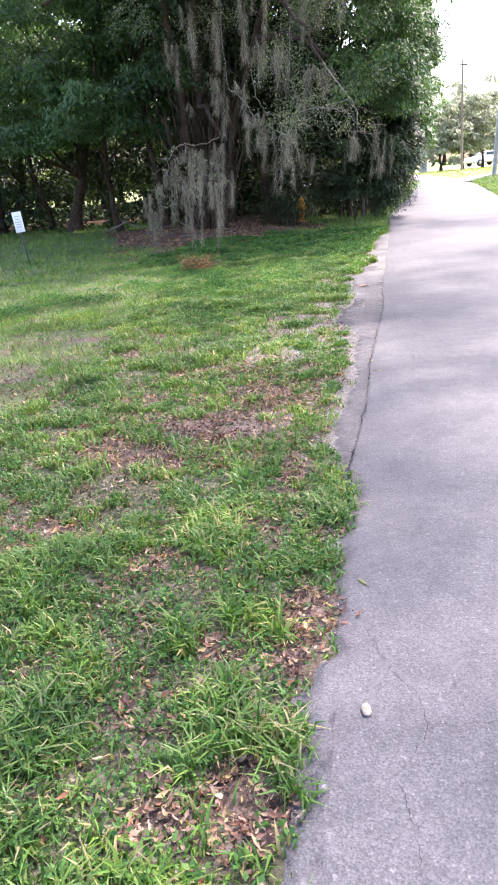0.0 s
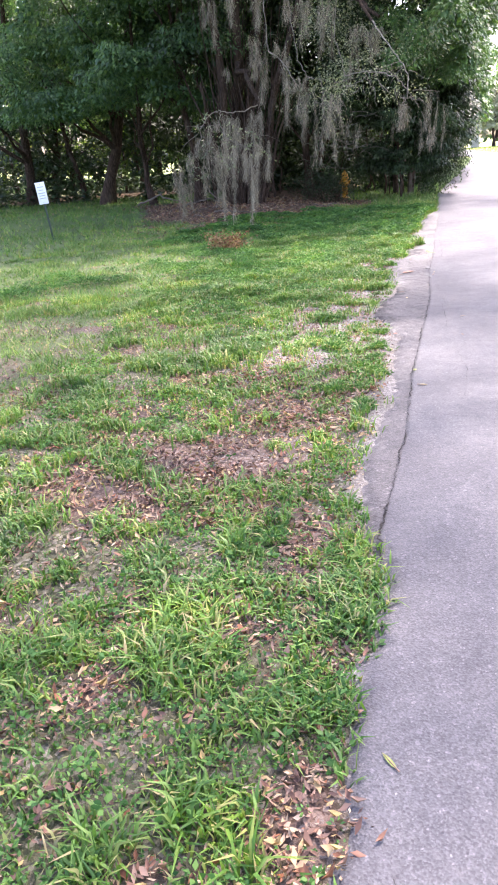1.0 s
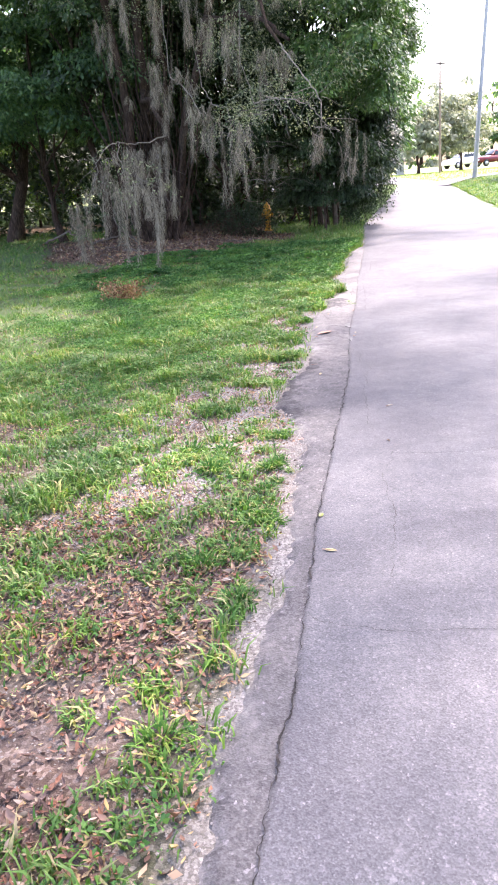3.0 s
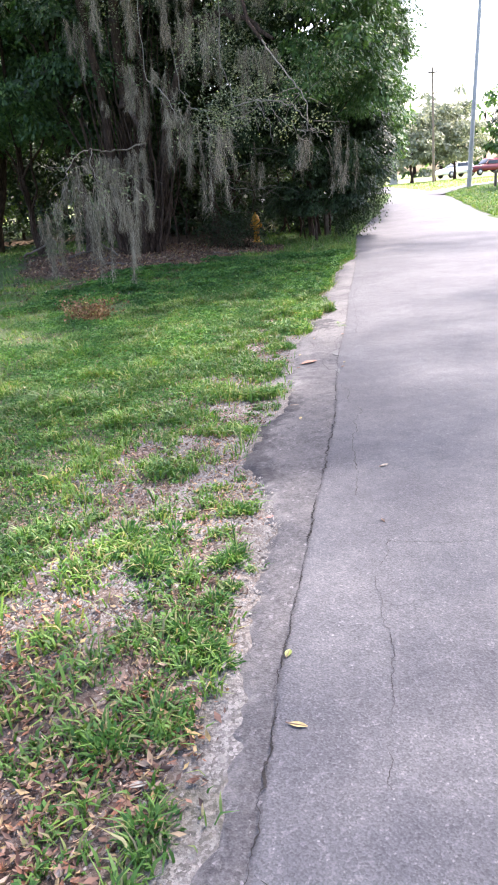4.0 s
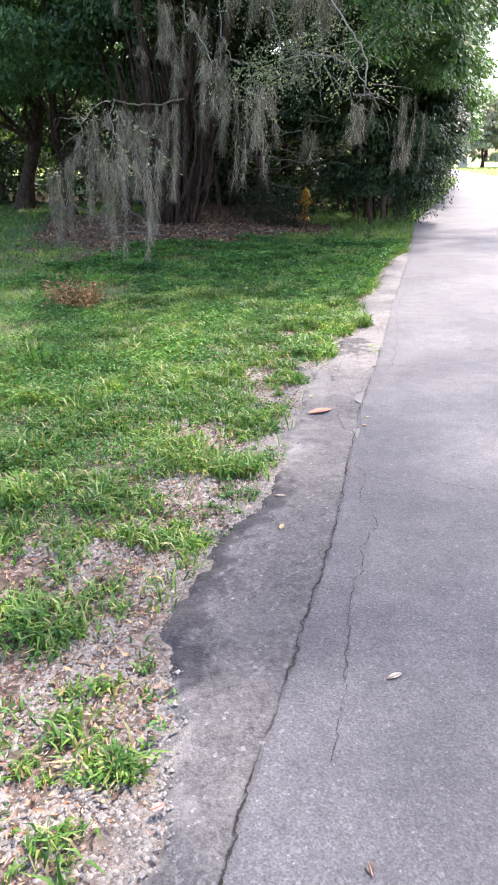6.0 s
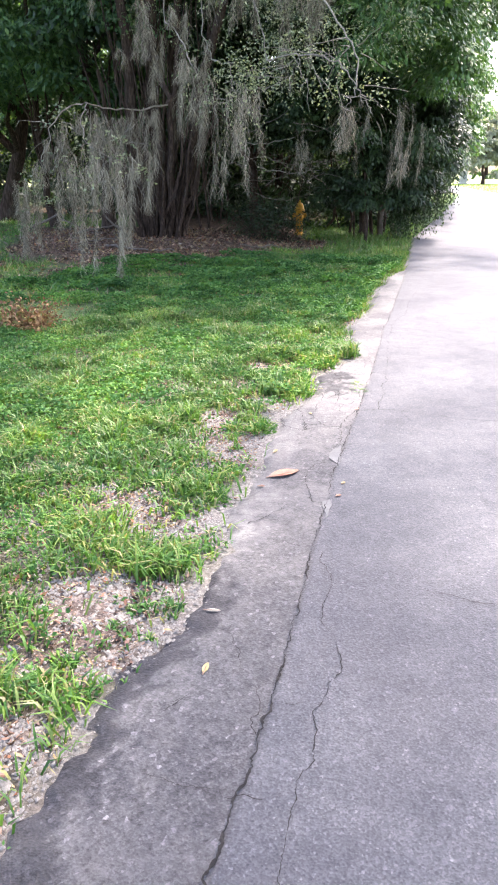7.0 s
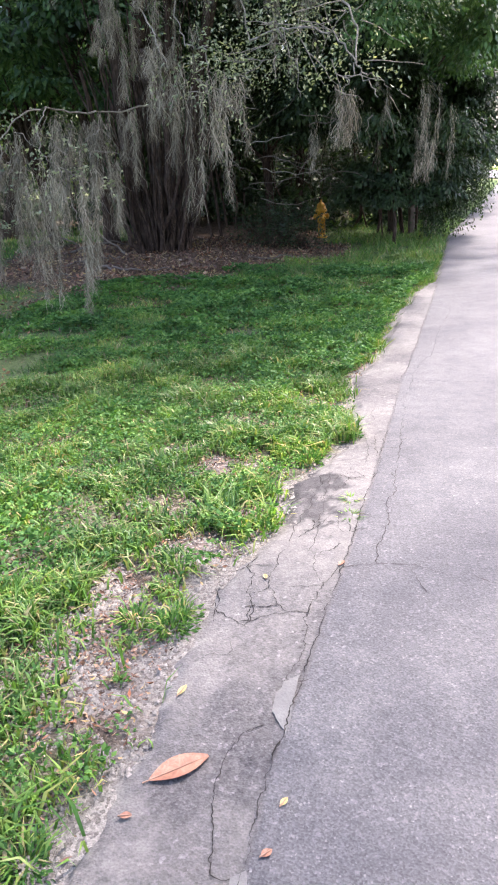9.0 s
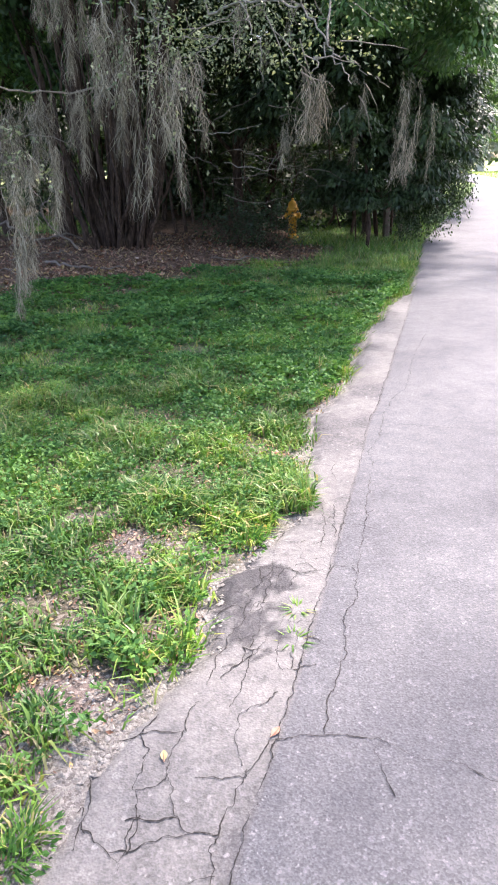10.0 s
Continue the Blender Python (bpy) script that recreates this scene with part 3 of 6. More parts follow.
def build_ground():
    xs = axis([(-420, -60, 60), (-60, -16, 4), (-16, -5, 0.5), (-5, 3.6, 0.075), (3.6, 11, 0.5), (11, 24, 0.6), (24, 60, 4), (60, 420, 60)])
    ys = axis([(-300, -20, 40), (-20, 0, 2), (0, 17, 0.075), (17, 30, 0.3), (30, 42, 1.5), (42, 62, 0.6), (62, 70, 2), (70, 120, 10), (120, 420, 60)])
    X, Y = np.meshgrid(xs, ys)
    x, y = X.ravel(), Y.ravel()
    z = lawn_z(x, y)
    cross = far_paving(x, y)
    on_road = np.maximum(smooth(0.06, 0.2, x - edge_x(y)) * smooth(-0.05, -0.2, x - right_x(y)) * (y < 49), cross)
    z -= 0.12 * on_road
    me = mesh_of("ground", np.stack([x, y, z], 1), grid_faces(len(xs), len(ys)), True)
    lit = litter(x, y) * (x < 12)
    attribute(me, "sand", np.clip(sandy(x, y) + 0.22 * bare(x, y) * smooth(0.42, 0.6, fbm(x, y, 0.2, 151)) * smooth(2.5, 5, y) * smooth(13.5, 12, y) * smooth(1.3, 0.7, edge_x(y) - x), 0, 1) * (1 - lit))
    attribute(me, "litter", np.clip(lit + 0.35 * bare(x, y) * smooth(14, 4, y), 0, 1))
    turf = (1 - bare(x, y)) * (1 - lit) * (1 - sandy(x, y))
    far = np.maximum.reduce([smooth(8, 20, y), smooth(1.8, 3.2, edge_x(y) - x), smooth(0.6, 0.0, y), smooth(0.0, 0.5, x - right_x(y))])
    # mask for the far lawn's sunlight-coloured turf
    attribute(me, "pale", smooth(0.0, 1.0, y - np.maximum(47.5, drive_near(x))))
    attribute(me, "turf", turf * (0.3 + 0.5 * far + 0.2 * smooth(17, 22, y)))
    return tagged(put("ground", me, M_GROUND), "grassy sandy ground with bare soil and leaf litter", "ground", kind="structure")


build_ground()

# cracks in the asphalt, as lines on the plan
CRACKS = [
    [(0.58, 1.15), (0.6, 1.3), (0.58, 1.48), (0.65, 1.57), (0.7, 1.66), (0.69, 1.78), (0.62, 1.95), (0.6, 2.1)],
    [(0.7, 1.66), (0.79, 1.65), (0.9, 1.66), (1.3, 1.62)],
    [(1.0, 4.86), (1.11, 4.78), (1.37, 4.72), (1.71, 4.7), (2.4, 4.66)],
    # the wandering crack beside the joint
    [(1.33, 5.05), (1.44, 5.51), (1.46, 5.63), (1.46, 5.72), (1.47, 5.83), (1.48, 5.96), (1.5, 6.09), (1.53, 6.13), (1.56, 6.2), (1.59, 6.31)],
    [(1.59, 6.31), (1.68, 6.27), (1.84, 6.24), (2.01, 6.23), (2.7, 6.3)],
    [(1.54, 6.77), (1.58, 7.02), (1.61, 7.22), (1.63, 7.44), (1.65, 7.6), (1.69, 7.66), (1.7, 7.74), (1.7, 7.84), (1.76, 7.96), (1.79, 8.06), (1.77, 8.17), (1.74, 8.25), (1.75, 8.36), (1.78, 8.45), (1.78, 8.53), (1.74, 8.62), (1.75, 8.72)],
    [(1.62, 7.86), (1.68, 7.87)], [(1.38, 7.93), (1.34, 7.86), (1.3, 7.83)], [(1.61, 9.11), (1.59, 9.07), (1.54, 8.98), (1.46, 8.9)],
    # round the cement patch
    [(1.81, 9.16), (1.76, 9.14), (1.73, 9.14), (1.71, 9.18), (1.71, 9.26), (1.7, 9.33), (1.7, 9.4), (1.71, 9.5), (1.75, 9.55), (1.8, 9.59)],
    [(1.92, 9.78), (1.87, 9.77), (1.84, 9.74), (1.88, 9.87), (1.9, 9.98), (1.9, 10.09), (1.92, 10.2), (1.95, 10.32), (2.02, 10.43)],
    [(1.54, 10.38), (1.59, 10.2), (1.58, 10.06)], [(1.59, 10.13), (1.65, 10.08), (1.7, 10.03), (1.7, 10.12), (1.72, 10.19)],
    # the long crack across the lane with its spur
    [(2.02, 10.43), (2.1, 10.44), (2.19, 10.45), (2.29, 10.44), (2.34, 10.41), (2.41, 10.38), (2.48, 10.37), (2.52, 10.34), (2.58, 10.31), (3.0, 10.26)],
    [(2.28, 10.42), (2.29, 10.34), (2.31, 10.26)],
    # beside the joint further on
    [(2.15, 10.45), (2.16, 10.58), (2.2, 10.71), (2.22, 10.79), (2.22, 10.96), (2.27, 11.1), (2.28, 11.24), (2.26, 11.3), (2.21, 11.31), (2.17, 11.28)],
    [(2.28, 11.26), (2.32, 11.49), (2.36, 11.8), (2.4, 12.1), (2.43, 12.23), (2.42, 12.46), (2.5, 12.71), (2.56, 13.1), (2.66, 13.44), (2.76, 13.63), (2.9, 14.4), (3.2, 15.6)],
    # the broken edge
    [(1.95, 10.33), (1.95, 10.3), (1.9, 10.3), (1.83, 10.29)], [(2.02, 10.61), (1.99, 10.55), (1.93, 10.52), (1.91, 10.44), (1.94, 10.34)],
    [(1.89, 10.54), (1.92, 10.66), (1.93, 10.8), (1.94, 10.88), (1.96, 11.08), (1.98, 11.27), (1.98, 11.48), (2.01, 11.62), (2.09, 11.63), (2.16, 11.65)],
    [(2.02, 10.95), (1.97, 10.83), (1.93, 10.76), (1.88, 10.7), (1.85, 10.66)], [(2.0, 11.05), (1.93, 11.03), (1.83, 11.02), (1.8, 10.98)],
    [(1.82, 11.26), (1.88, 11.28), (1.98, 11.3), (2.07, 11.26), (2.16, 11.28)], [(2.14, 11.27), (2.1, 11.33), (2.06, 11.29)],
    [(2.23, 11.96), (2.21, 11.63), (2.23, 11.47), (2.21, 11.32), (2.17, 11.22)], [(2.17, 11.9), (2.17, 11.58), (2.16, 11.44), (2.2, 11.36)],
    [(1.7, 10.06), (1.72, 10.13), (1.69, 10.25), (1.7, 10.37), (1.67, 10.42), (1.69, 10.5)], [(1.81, 10.56), (1.78, 10.49), (1.78, 10.44), (1.74, 10.43), (1.67, 10.42), (1.6, 10.41)],
    [(1.77, 10.44), (1.76, 10.33), (1.76, 10.28), (1.73, 10.25), (1.69, 10.24)], [(1.55, 10.17), (1.57, 10.19), (1.6, 10.11)],
    [(1.98, 11.27), (1.9, 11.11), (1.89, 10.94), (1.83, 10.76), (1.82, 10.62)],
    [(3.2, 15.6), (3.6, 15.7), (4.6, 15.5)], [(2.6, 12.9), (3.2, 12.8), (4.4, 12.9)], [(3.0, 8.4), (2.5, 8.3), (2.1, 8.45)],
]


CEMENT_SMALL = [(1.766, 9.14), (1.8, 9.16), (1.804, 9.1), (1.792, 9.04), (1.778, 8.97), (1.77, 9.05)]
CEMENT = [(1.888, 9.8), (1.845, 9.77), (1.825, 9.7), (1.818, 9.64), (1.84, 9.6), (1.858, 9.56), (1.868, 9.6), (1.876, 9.7)]


M_CEMENT = mottled("old_cement_patch", [(0.08, 0.079, 0.078), (0.112, 0.11, 0.108), (0.15, 0.147, 0.143)], 12, 140, 0.92, 0.5, 0.003)


def cement_patch(road, outline):
    """A thin ragged skin of old cement beside the joint."""
    bm = bmesh.new()
    pts = []
    for (ax, ay), (bx, by) in zip(outline, outline[1:] + outline[:1]):
        n = max(2, int(math.hypot(bx - ax, by - ay) / 0.012))
        for k in range(n):
            x, y = ax + (bx - ax) * k / n, ay + (by - ay) * k / n
            jog = 0.012 * (float(fbm(x, y, 0.03, 191)) - 0.5), 0.02 * (float(fbm(x, y, 0.03, 193)) - 0.5)
            pts.append((x + jog[0], y + jog[1], float(terrain(y)) + 0.0005))
    f = bm.faces.new([bm.verts.new(p) for p in pts])
    if f.normal.z < 0:
        f.normal_flip()
    g = bmesh.ops.extrude_face_region(bm, geom=[f])
    bmesh.ops.translate(bm, vec=(0, 0, 0.003), verts=[v for v in g["geom"] if isinstance(v, bmesh.types.BMVert)])
    bmesh.ops.triangulate(bm, faces=bm.faces)
    part("cement_patch", bm, M_CEMENT, road, smooth_shade=False)


M_CRACK = mottled("dark_soil_in_cracks", [(0.012, 0.011, 0.0105), (0.022, 0.02, 0.019), (0.045, 0.041, 0.038)], 20, 120, 0.95, 0.4, 0.004, spec=0.1)


def road_z(x, y, jx, ex):
    """The height of the lane, its lower edge strip and the crumbling rim."""
    apron = smooth(0.008, -0.008, x - jx) * smooth(3.0, 3.6, y) * smooth(24, 18, y)
    rim, right = smooth(0.10, 0.0, x - ex), smooth(0.3, 0.0, right_x(y) - x)
    z = terrain(y) + 0.004 * (fbm(x, y, 0.6, 93) - 0.5) + (0.0025 + 0.006 * apron * smooth(4.5, 6.5, y) * smooth(10.5, 9.5, y)) * (fbm(x, y, 0.045, 95) - 0.5)
    lumps = smooth(0.34, 0.05, x - ex) * smooth(6.8, 7.1, y) * smooth(8.8, 8.3, y) + 0.6 * smooth(1.6, 0.4, ((x - 1.92) / 0.2) ** 2 + ((y - 11.1) / 0.4) ** 2)
    return z - apron_drop(y) * apron - 0.03 * rim * (0.4 + fbm(x, y, 0.07, 97)) - 0.06 * right + 0.016 * lumps * (fbm(x, y, 0.04, 109) - 0.45)


def crack_fill(line, lo, hi, r, jagged=0.013):
    """A thin jagged strip of soil down in a crack."""
    pts = np.array(line, float)
    seg = np.concatenate([[0], np.cumsum(np.hypot(*np.diff(pts, axis=0).T))])
    s = np.arange(0, seg[-1], 0.008)
    q = np.stack([np.interp(s, seg, pts[:, i]) for i in range(2)], 1)
    off = np.stack([fbm(q[:, 0], q[:, 1], 0.09, 81) - 0.5, fbm(q[:, 0], q[:, 1], 0.09, 83) - 0.5], 1) * 0.008
    jag = np.stack([value_noise(q[:, 0] / 0.035, q[:, 1] / 0.035, 161) - 0.5, value_noise(q[:, 0] / 0.035, q[:, 1] / 0.035, 163) - 0.5], 1) * jagged
    fine = np.stack([value_noise(q[:, 0] / 0.012, q[:, 1] / 0.012, 165) - 0.5, value_noise(q[:, 0] / 0.012, q[:, 1] / 0.012, 167) - 0.5], 1) * 0.007
    q = q - off + jag + fine + r.normal(0, 0.0012, q.shape)
    tang = unit(np.gradient(q, axis=0))
    nrm = np.stack([-tang[:, 1], tang[:, 0]], 1)
    hi = hi * (1 - 0.5 * smooth(8.2, 9.2, q[:, 1])) if jagged == 0.016 else hi
    w = (lo + (hi - lo) * smooth(0.25, 0.75, fbm(q[:, 0], q[:, 1], 0.08, 143))) * r.uniform(0.35, 1.4, len(q)) * (0.25 + 0.75 * smooth(0.2, 0.5, fbm(q[:, 0], q[:, 1], 0.2, 147)))
    ex = edge_x(q[:, 1]) - 0.03
    z = road_z(q[:, 0], q[:, 1], np.maximum(joint_x(q[:, 1]), ex + 0.1), ex) + 0.0029
    if jagged == 0.016:
        z = terrain(q[:, 1]) + 0.0036
    v = np.stack([np.column_stack([q - nrm * w[:, None] / 2, z]), np.column_stack([q + nrm * w[:, None] / 2, z])], 1).reshape(-1, 3)
    i = np.arange(len(q) - 1) * 2
    return v, np.stack([i, i + 1, i + 3, i + 2], 1)


def build_cracks(road):
    r = np.random.default_rng(19)
    for line in CRACKS:
        v, f = crack_fill(line, 0.0016 if line[0][1] > 6.35 else 0.001, 0.0032 if line[0][1] > 6.35 else 0.0026 if line[0][1] > 2.3 else 0.0017, r, 0.018)
        put("crack", mesh_of("crack", v, f), M_CRACK, road)
    # the finer net of cracks where the old edge breaks up
    for x0, x1, y0, y1, step, share in ((1.78, 2.12, 10.72, 11.5, 0.07, 0.7), (1.5, 1.8, 9.9, 10.6, 0.1, 0.2), (2.0, 2.3, 11.5, 12.6, 0.12, 0.3), (1.05, 1.5, 7.6, 8.9, 0.15, 0.12)):
        nx, ny = int((x1 - x0) / step) + 1, int((y1 - y0) / step) + 1
        node_at = lambda i, j: (x0 + i * step + step * 1.1 * (value_noise(i * 7.3, j * 3.1, 171) - 0.5), y0 + j * step + step * 1.1 * (value_noise(i * 5.7, j * 9.9, 173) - 0.5))
        for i in range(nx):
            for j in range(ny):
                for di, dj in ((1, 0), (0, 1)):
                    a, b = node_at(i, j), node_at(i + di, j + dj)
                    if r.uniform() < share and edge_x(a[1]) + 0.06 < a[0] < joint_x(a[1]) + 0.12 and edge_x(b[1]) + 0.06 < b[0]:
                        v, f = crack_fill([a, b], 0.0006, 0.0034, r, 0.024)
                        put("crack", mesh_of("crack", v, f), M_CRACK, road)
    ys = np.arange(3.1, 22, 0.05)
    line = np.stack([joint_x(ys), ys], 1)
    off = np.stack([fbm(line[:, 0], line[:, 1], 0.09, 81) - 0.5, fbm(line[:, 0], line[:, 1], 0.09, 83) - 0.5], 1) * 0.011
    v, f = crack_fill(line + off - np.array([0.003, 0]), 0.0014, 0.0092, r, 0.016)
    put("pavement_joint", mesh_of("pavement_joint", v, f), M_CRACK, road)


def far_road(name, X, Y, label):
    x, y = X.ravel(), Y.ravel()
    me = mesh_of(name, np.stack([x, y, terrain(y) + 0.012], 1), grid_faces(X.shape[1], X.shape[0]), True)
    for a in ("apron", "dirt", "sand", "tar"):
        attribute(me, a, np.zeros(len(me.vertices)))
    tagged(put(name, me, M_ASPHALT), label, "road", kind="structure")


def build_road():
    ys = axis([(-8, 0.6, 0.4), (0.6, 13.5, 0.02), (13.5, 20, 0.06), (20, 30, 0.2), (30, 49.2, 0.6)])
    s_apron = np.linspace(0, 1, 44)
    s_near = np.concatenate([np.linspace(0.012, 1.2, 86), np.array([1.4, 1.7, 2.2, 3.0])])
    E, J, R = edge_x(ys) - 0.03, joint_x(ys), right_x(ys) + 0.05
    J = np.maximum(J, E + 0.1)
    X = np.concatenate([E[:, None] + (J - E)[:, None] * s_apron[None], np.minimum(J[:, None] + s_near[None], R[:, None] - 0.05), R[:, None]], 1)
    Y = np.repeat(ys[:, None], X.shape[1], 1)
    x, y = X.ravel(), Y.ravel()
    jx, ex = np.repeat(J, X.shape[1]), np.repeat(E, X.shape[1])
    jd = np.abs(x - jx) + 0.006 * (fbm(x, y, 0.05, 89) - 0.5)
    jw = (0.002 + 0.004 * fbm(x * 0 + 2, y, 0.3, 91)) * smooth(2.9, 3.4, y) * smooth(26, 14, y)
    joint = smooth(jw * 1.8, jw * 0.5, jd) * (jw > 0.001)
    apron = smooth(0.008, -0.008, x - jx) * smooth(3.0, 3.6, y) * smooth(24, 18, y)
    z = road_z(x, y, jx, ex)
    me = mesh_of("road", np.stack([x, y, z], 1), grid_faces(X.shape[1], len(ys)), True)
    attribute(me, "apron", apron)
    attribute(me, "dirt", 0.1 * joint)
    sand_w = (0.03 + 0.12 * fbm(x * 0, y, 0.7, 99)) * smooth(2.2, 3.6, y)
    sand_w = sand_w + 0.2 * smooth(8.55, 8.85, y) * smooth(9.5, 9.15, y)
    tar = 2.2 * smooth(0.2 + 0.1 * fbm(x * 0, y, 0.3, 107), 0.05, x - ex) * smooth(6.9, 7.15, y) * smooth(8.75, 8.3, y) + 1.25 * smooth(1.5, 0.5, ((x - 1.9) / 0.17) ** 2 + ((y - 11.1) / 0.36) ** 2) + 0.6 * smooth(1.2, 0.3, ((x - 0.45) / 0.15) ** 2 + ((y - 1.6) / 0.9) ** 2)
    tar = np.clip(smooth(0.4, 0.8, tar * 0.5 + 1.5 * (fbm(x, y, 0.045, 105, 4) - 0.45)), 0, 1) * (x < jx)
    rim_sand = smooth(sand_w, sand_w * 0.2, x - ex + 0.16 * (fbm(x, y, 0.06, 101, 4) - 0.5)) * (0.35 + 0.5 * smooth(0.3, 0.7, fbm(x, y, 0.03, 102)))
    dusty = apron * (0.08 + 0.5 * smooth(8.7, 9.7, y) * smooth(0.25, 0.6, fbm(x, y, 0.35, 103)))
    attribute(me, "sand", (1 - 0.8 * tar) * np.clip(rim_sand + dusty, 0, 1.2) * smooth(30, 20, y))
    attribute(me, "tar", tar)
    road = tagged(put("road", me, M_ASPHALT), "worn grey asphalt lane with a crumbling sandy edge and long cracks", "road", kind="structure")
    build_cracks(road)
    cement_patch(road, CEMENT)
    cement_patch(road, CEMENT_SMALL)
    # the street at the far end and the narrow drive to the corner lawn
    X, Y = np.meshgrid(axis([(-60, 12.6, 1.65)]), np.linspace(49.1, 61.0, 9))
    far_road("cross_street", X, Y, "pale asphalt street crossing beyond the lane")
    xs, t = axis([(11.6, 30.1, 0.5), (30.1, 90.1, 4)]), np.linspace(0, 1, 6)
    X, T = np.meshgrid(xs, t)
    far_road("side_drive", X, drive_near(X) + (drive_far(X) - drive_near(X)) * T, "narrow pale drive leaving the lane past the corner lawn")


build_road()


# ---------------------------------------------------------------- lawn
def blades(x, y, height, width, r, lean=0.95, simple=False):
    n = len(x)
    z = lawn_z(x, y) - 0.004
    az = r.uniform(0, 2 * math.pi, n)
    d = np.stack([np.cos(az), np.sin(az), np.zeros(n)], 1)
    s = np.stack([-np.sin(az), np.cos(az), np.zeros(n)], 1)
    tw = r.normal(0, 0.7, n)[:, None]
    s = unit(s * np.cos(tw) + d * np.sin(tw))
    base = np.stack([x, y, z], 1)
    k = np.abs(r.normal(lean, 0.35, n))[:, None]
    up = np.array([0, 0, 1.0])
    h, w = height[:, None], width[:, None]
    m = base + (up * 0.55 + d * 0.22 * k) * h
    tip = base + (up * (0.95 - 0.28 * np.clip(k, 0, 1.8)) + d * 0.75 * k) * h
    if simple:
        return np.stack([base - s * w * 0.5, base + s * w * 0.5, tip], 1).reshape(-1, 3), np.arange(n * 3).reshape(n, 3)
    v = np.stack([base - s * w * 0.4, base + s * w * 0.4, m - s * w * 0.5, m + s * w * 0.5, tip], 1).reshape(-1, 3)
    i = np.arange(n) * 5
    f = np.concatenate([np.stack([i, i + 1, i + 3], 1), np.stack([i, i + 3, i + 2], 1), np.stack([i + 2, i + 3, i + 4], 1)])
    return v, f


def scatter(n, x0, x1, y0, y1, r, rim=True):
    """Points over a stretch of ground; x is counted from the asphalt's edge where rim is set."""
    y = r.uniform(y0, y1, n)
    x = r.uniform(x0, x1, n) + (edge_x(y) if rim else 0)
    return x, y


def grass_cover(x, y):
    g = (1 - bare(x, y)) * (1 - litter(x, y)) * (1 - 0.985 * sandy(x, y))
    near = smooth(8.5, 6.5, y)
    tuft = near * (0.08 + 0.22 * smooth(3.6, 2.8, y) + 0.7 * smooth(0.4, 0.54, fbm(x, y, 0.15, 111))) + (1 - near) * (0.24 - 0.16 * smooth(11, 14, y) + 0.76 * smooth(0.39, 0.55, fbm(x, y, 0.2, 115)))
    return g * tuft


def build_lawn():
    r = np.random.default_rng(11)
    V = []
    for n, x0, x1, y0, y1, h, w, rim in ((150000, -2.3, 0.05, 0.6, 8.0, 0.07, 0.0078, True), (140000, -2.6, 0.06, 8.0, 14.0, 0.074, 0.0082, True),
                                         (60000, -4.5, -2.3, 1.5, 9.0, 0.07, 0.0095, True), (60000, -6.5, -2.6, 8.0, 18.0, 0.075, 0.011, True),
                                         (80000, -2.8, 0.05, 13.5, 21.0, 0.085, 0.0125, True), (30000, -12, -2.5, 17.0, 29.0, 0.12, 0.018, False),
                                         (34000, 1.4, 5.4, 20.0, 33.0, 0.14, 0.014, False), (12000, -9.5, -6.2, 9.0, 19.0, 0.1, 0.02, True)):
        x, y = scatter(n, x0, x1, y0, y1, r, rim)
        keep = (r.uniform(0, 1, n) < np.maximum(grass_cover(x, y), 0.01 * (1 - litter(x, y)) * (1 - sandy(x, y)))) & (x < edge_x(y) + r.uniform(-0.03, 0.05, n))
        x, y = x[keep], y[keep]
        tall = (0.5 + 0.65 * smooth(0.42, 0.66, np.where(y < 7.5, fbm(x, y, 0.15, 111), fbm(x, y, 0.2, 115)))) * (0.4 + 1.2 * fbm(x, y, 0.35, 113)) + 0.5 * smooth(0.6, 0.8, fbm(x, y, 0.12, 117)) + 0.4 * smooth(7, 9, y) * smooth(0.5, 0.7, fbm(x, y, 0.24, 115))
        V.append(blades(x, y, h * tall * r.uniform(0.6, 1.35, len(x)), w * r.uniform(0.7, 1.3, len(x)), r, 0.95, w > 0.0085))
    # separate small tufts in the worn ground
    n = 1500
    cx, cy = scatter(n, -1.7, -0.03, 1.2, 13.0, r)
    ok = (bare(cx, cy) > 0.35) & (r.uniform(0, 1, n) < 0.8) & (fbm(cx, cy, 0.3, 119) > 0.38) & (cy > 2.8)
    k = int(ok.sum())
    rad = 0.008 + 0.05 * r.uniform(0, 1, k) ** 2.2
    many = (12 + 1500 * rad).astype(int)
    cx, cy, rad = np.repeat(cx[ok], many), np.repeat(cy[ok], many), np.repeat(rad, many)
    x, y = cx + r.normal(0, 1, len(cx)) * rad, cy + r.normal(0, 1, len(cx)) * rad
    V.append(blades(x, y, (0.022 + 0.9 * rad) * r.uniform(0.5, 1.4, len(x)), (0.006 + 0.07 * rad) * r.uniform(0.7, 1.3, len(x)), r, 1.05))
    v, f = join(V)
    tagged(put("grass", mesh_of("grass", v, f), M_GRASS), "short uneven green lawn grass with straw-coloured blades", "grass", kind="stuff")
    # small broad-leaved weeds between the blades
    n = 26000
    x, y = scatter(n, -2.4, 0.02, 0.8, 14.5, r)
    ok = (litter(x, y) < 0.3) & (fbm(x, y, 0.45, 121) > 0.45 - 0.12 * smooth(4.0, 2.5, y)) & (r.uniform(0, 1, n) > 0.75 * bare(x, y)) & (sandy(x, y) < 0.7)
    x, y = x[ok], y[ok]
    base = np.stack([x, y, lawn_z(x, y) + r.uniform(0.005, 0.045, len(x))], 1)
    k = 6
    az = r.uniform(0, 2 * math.pi, (len(x), k))
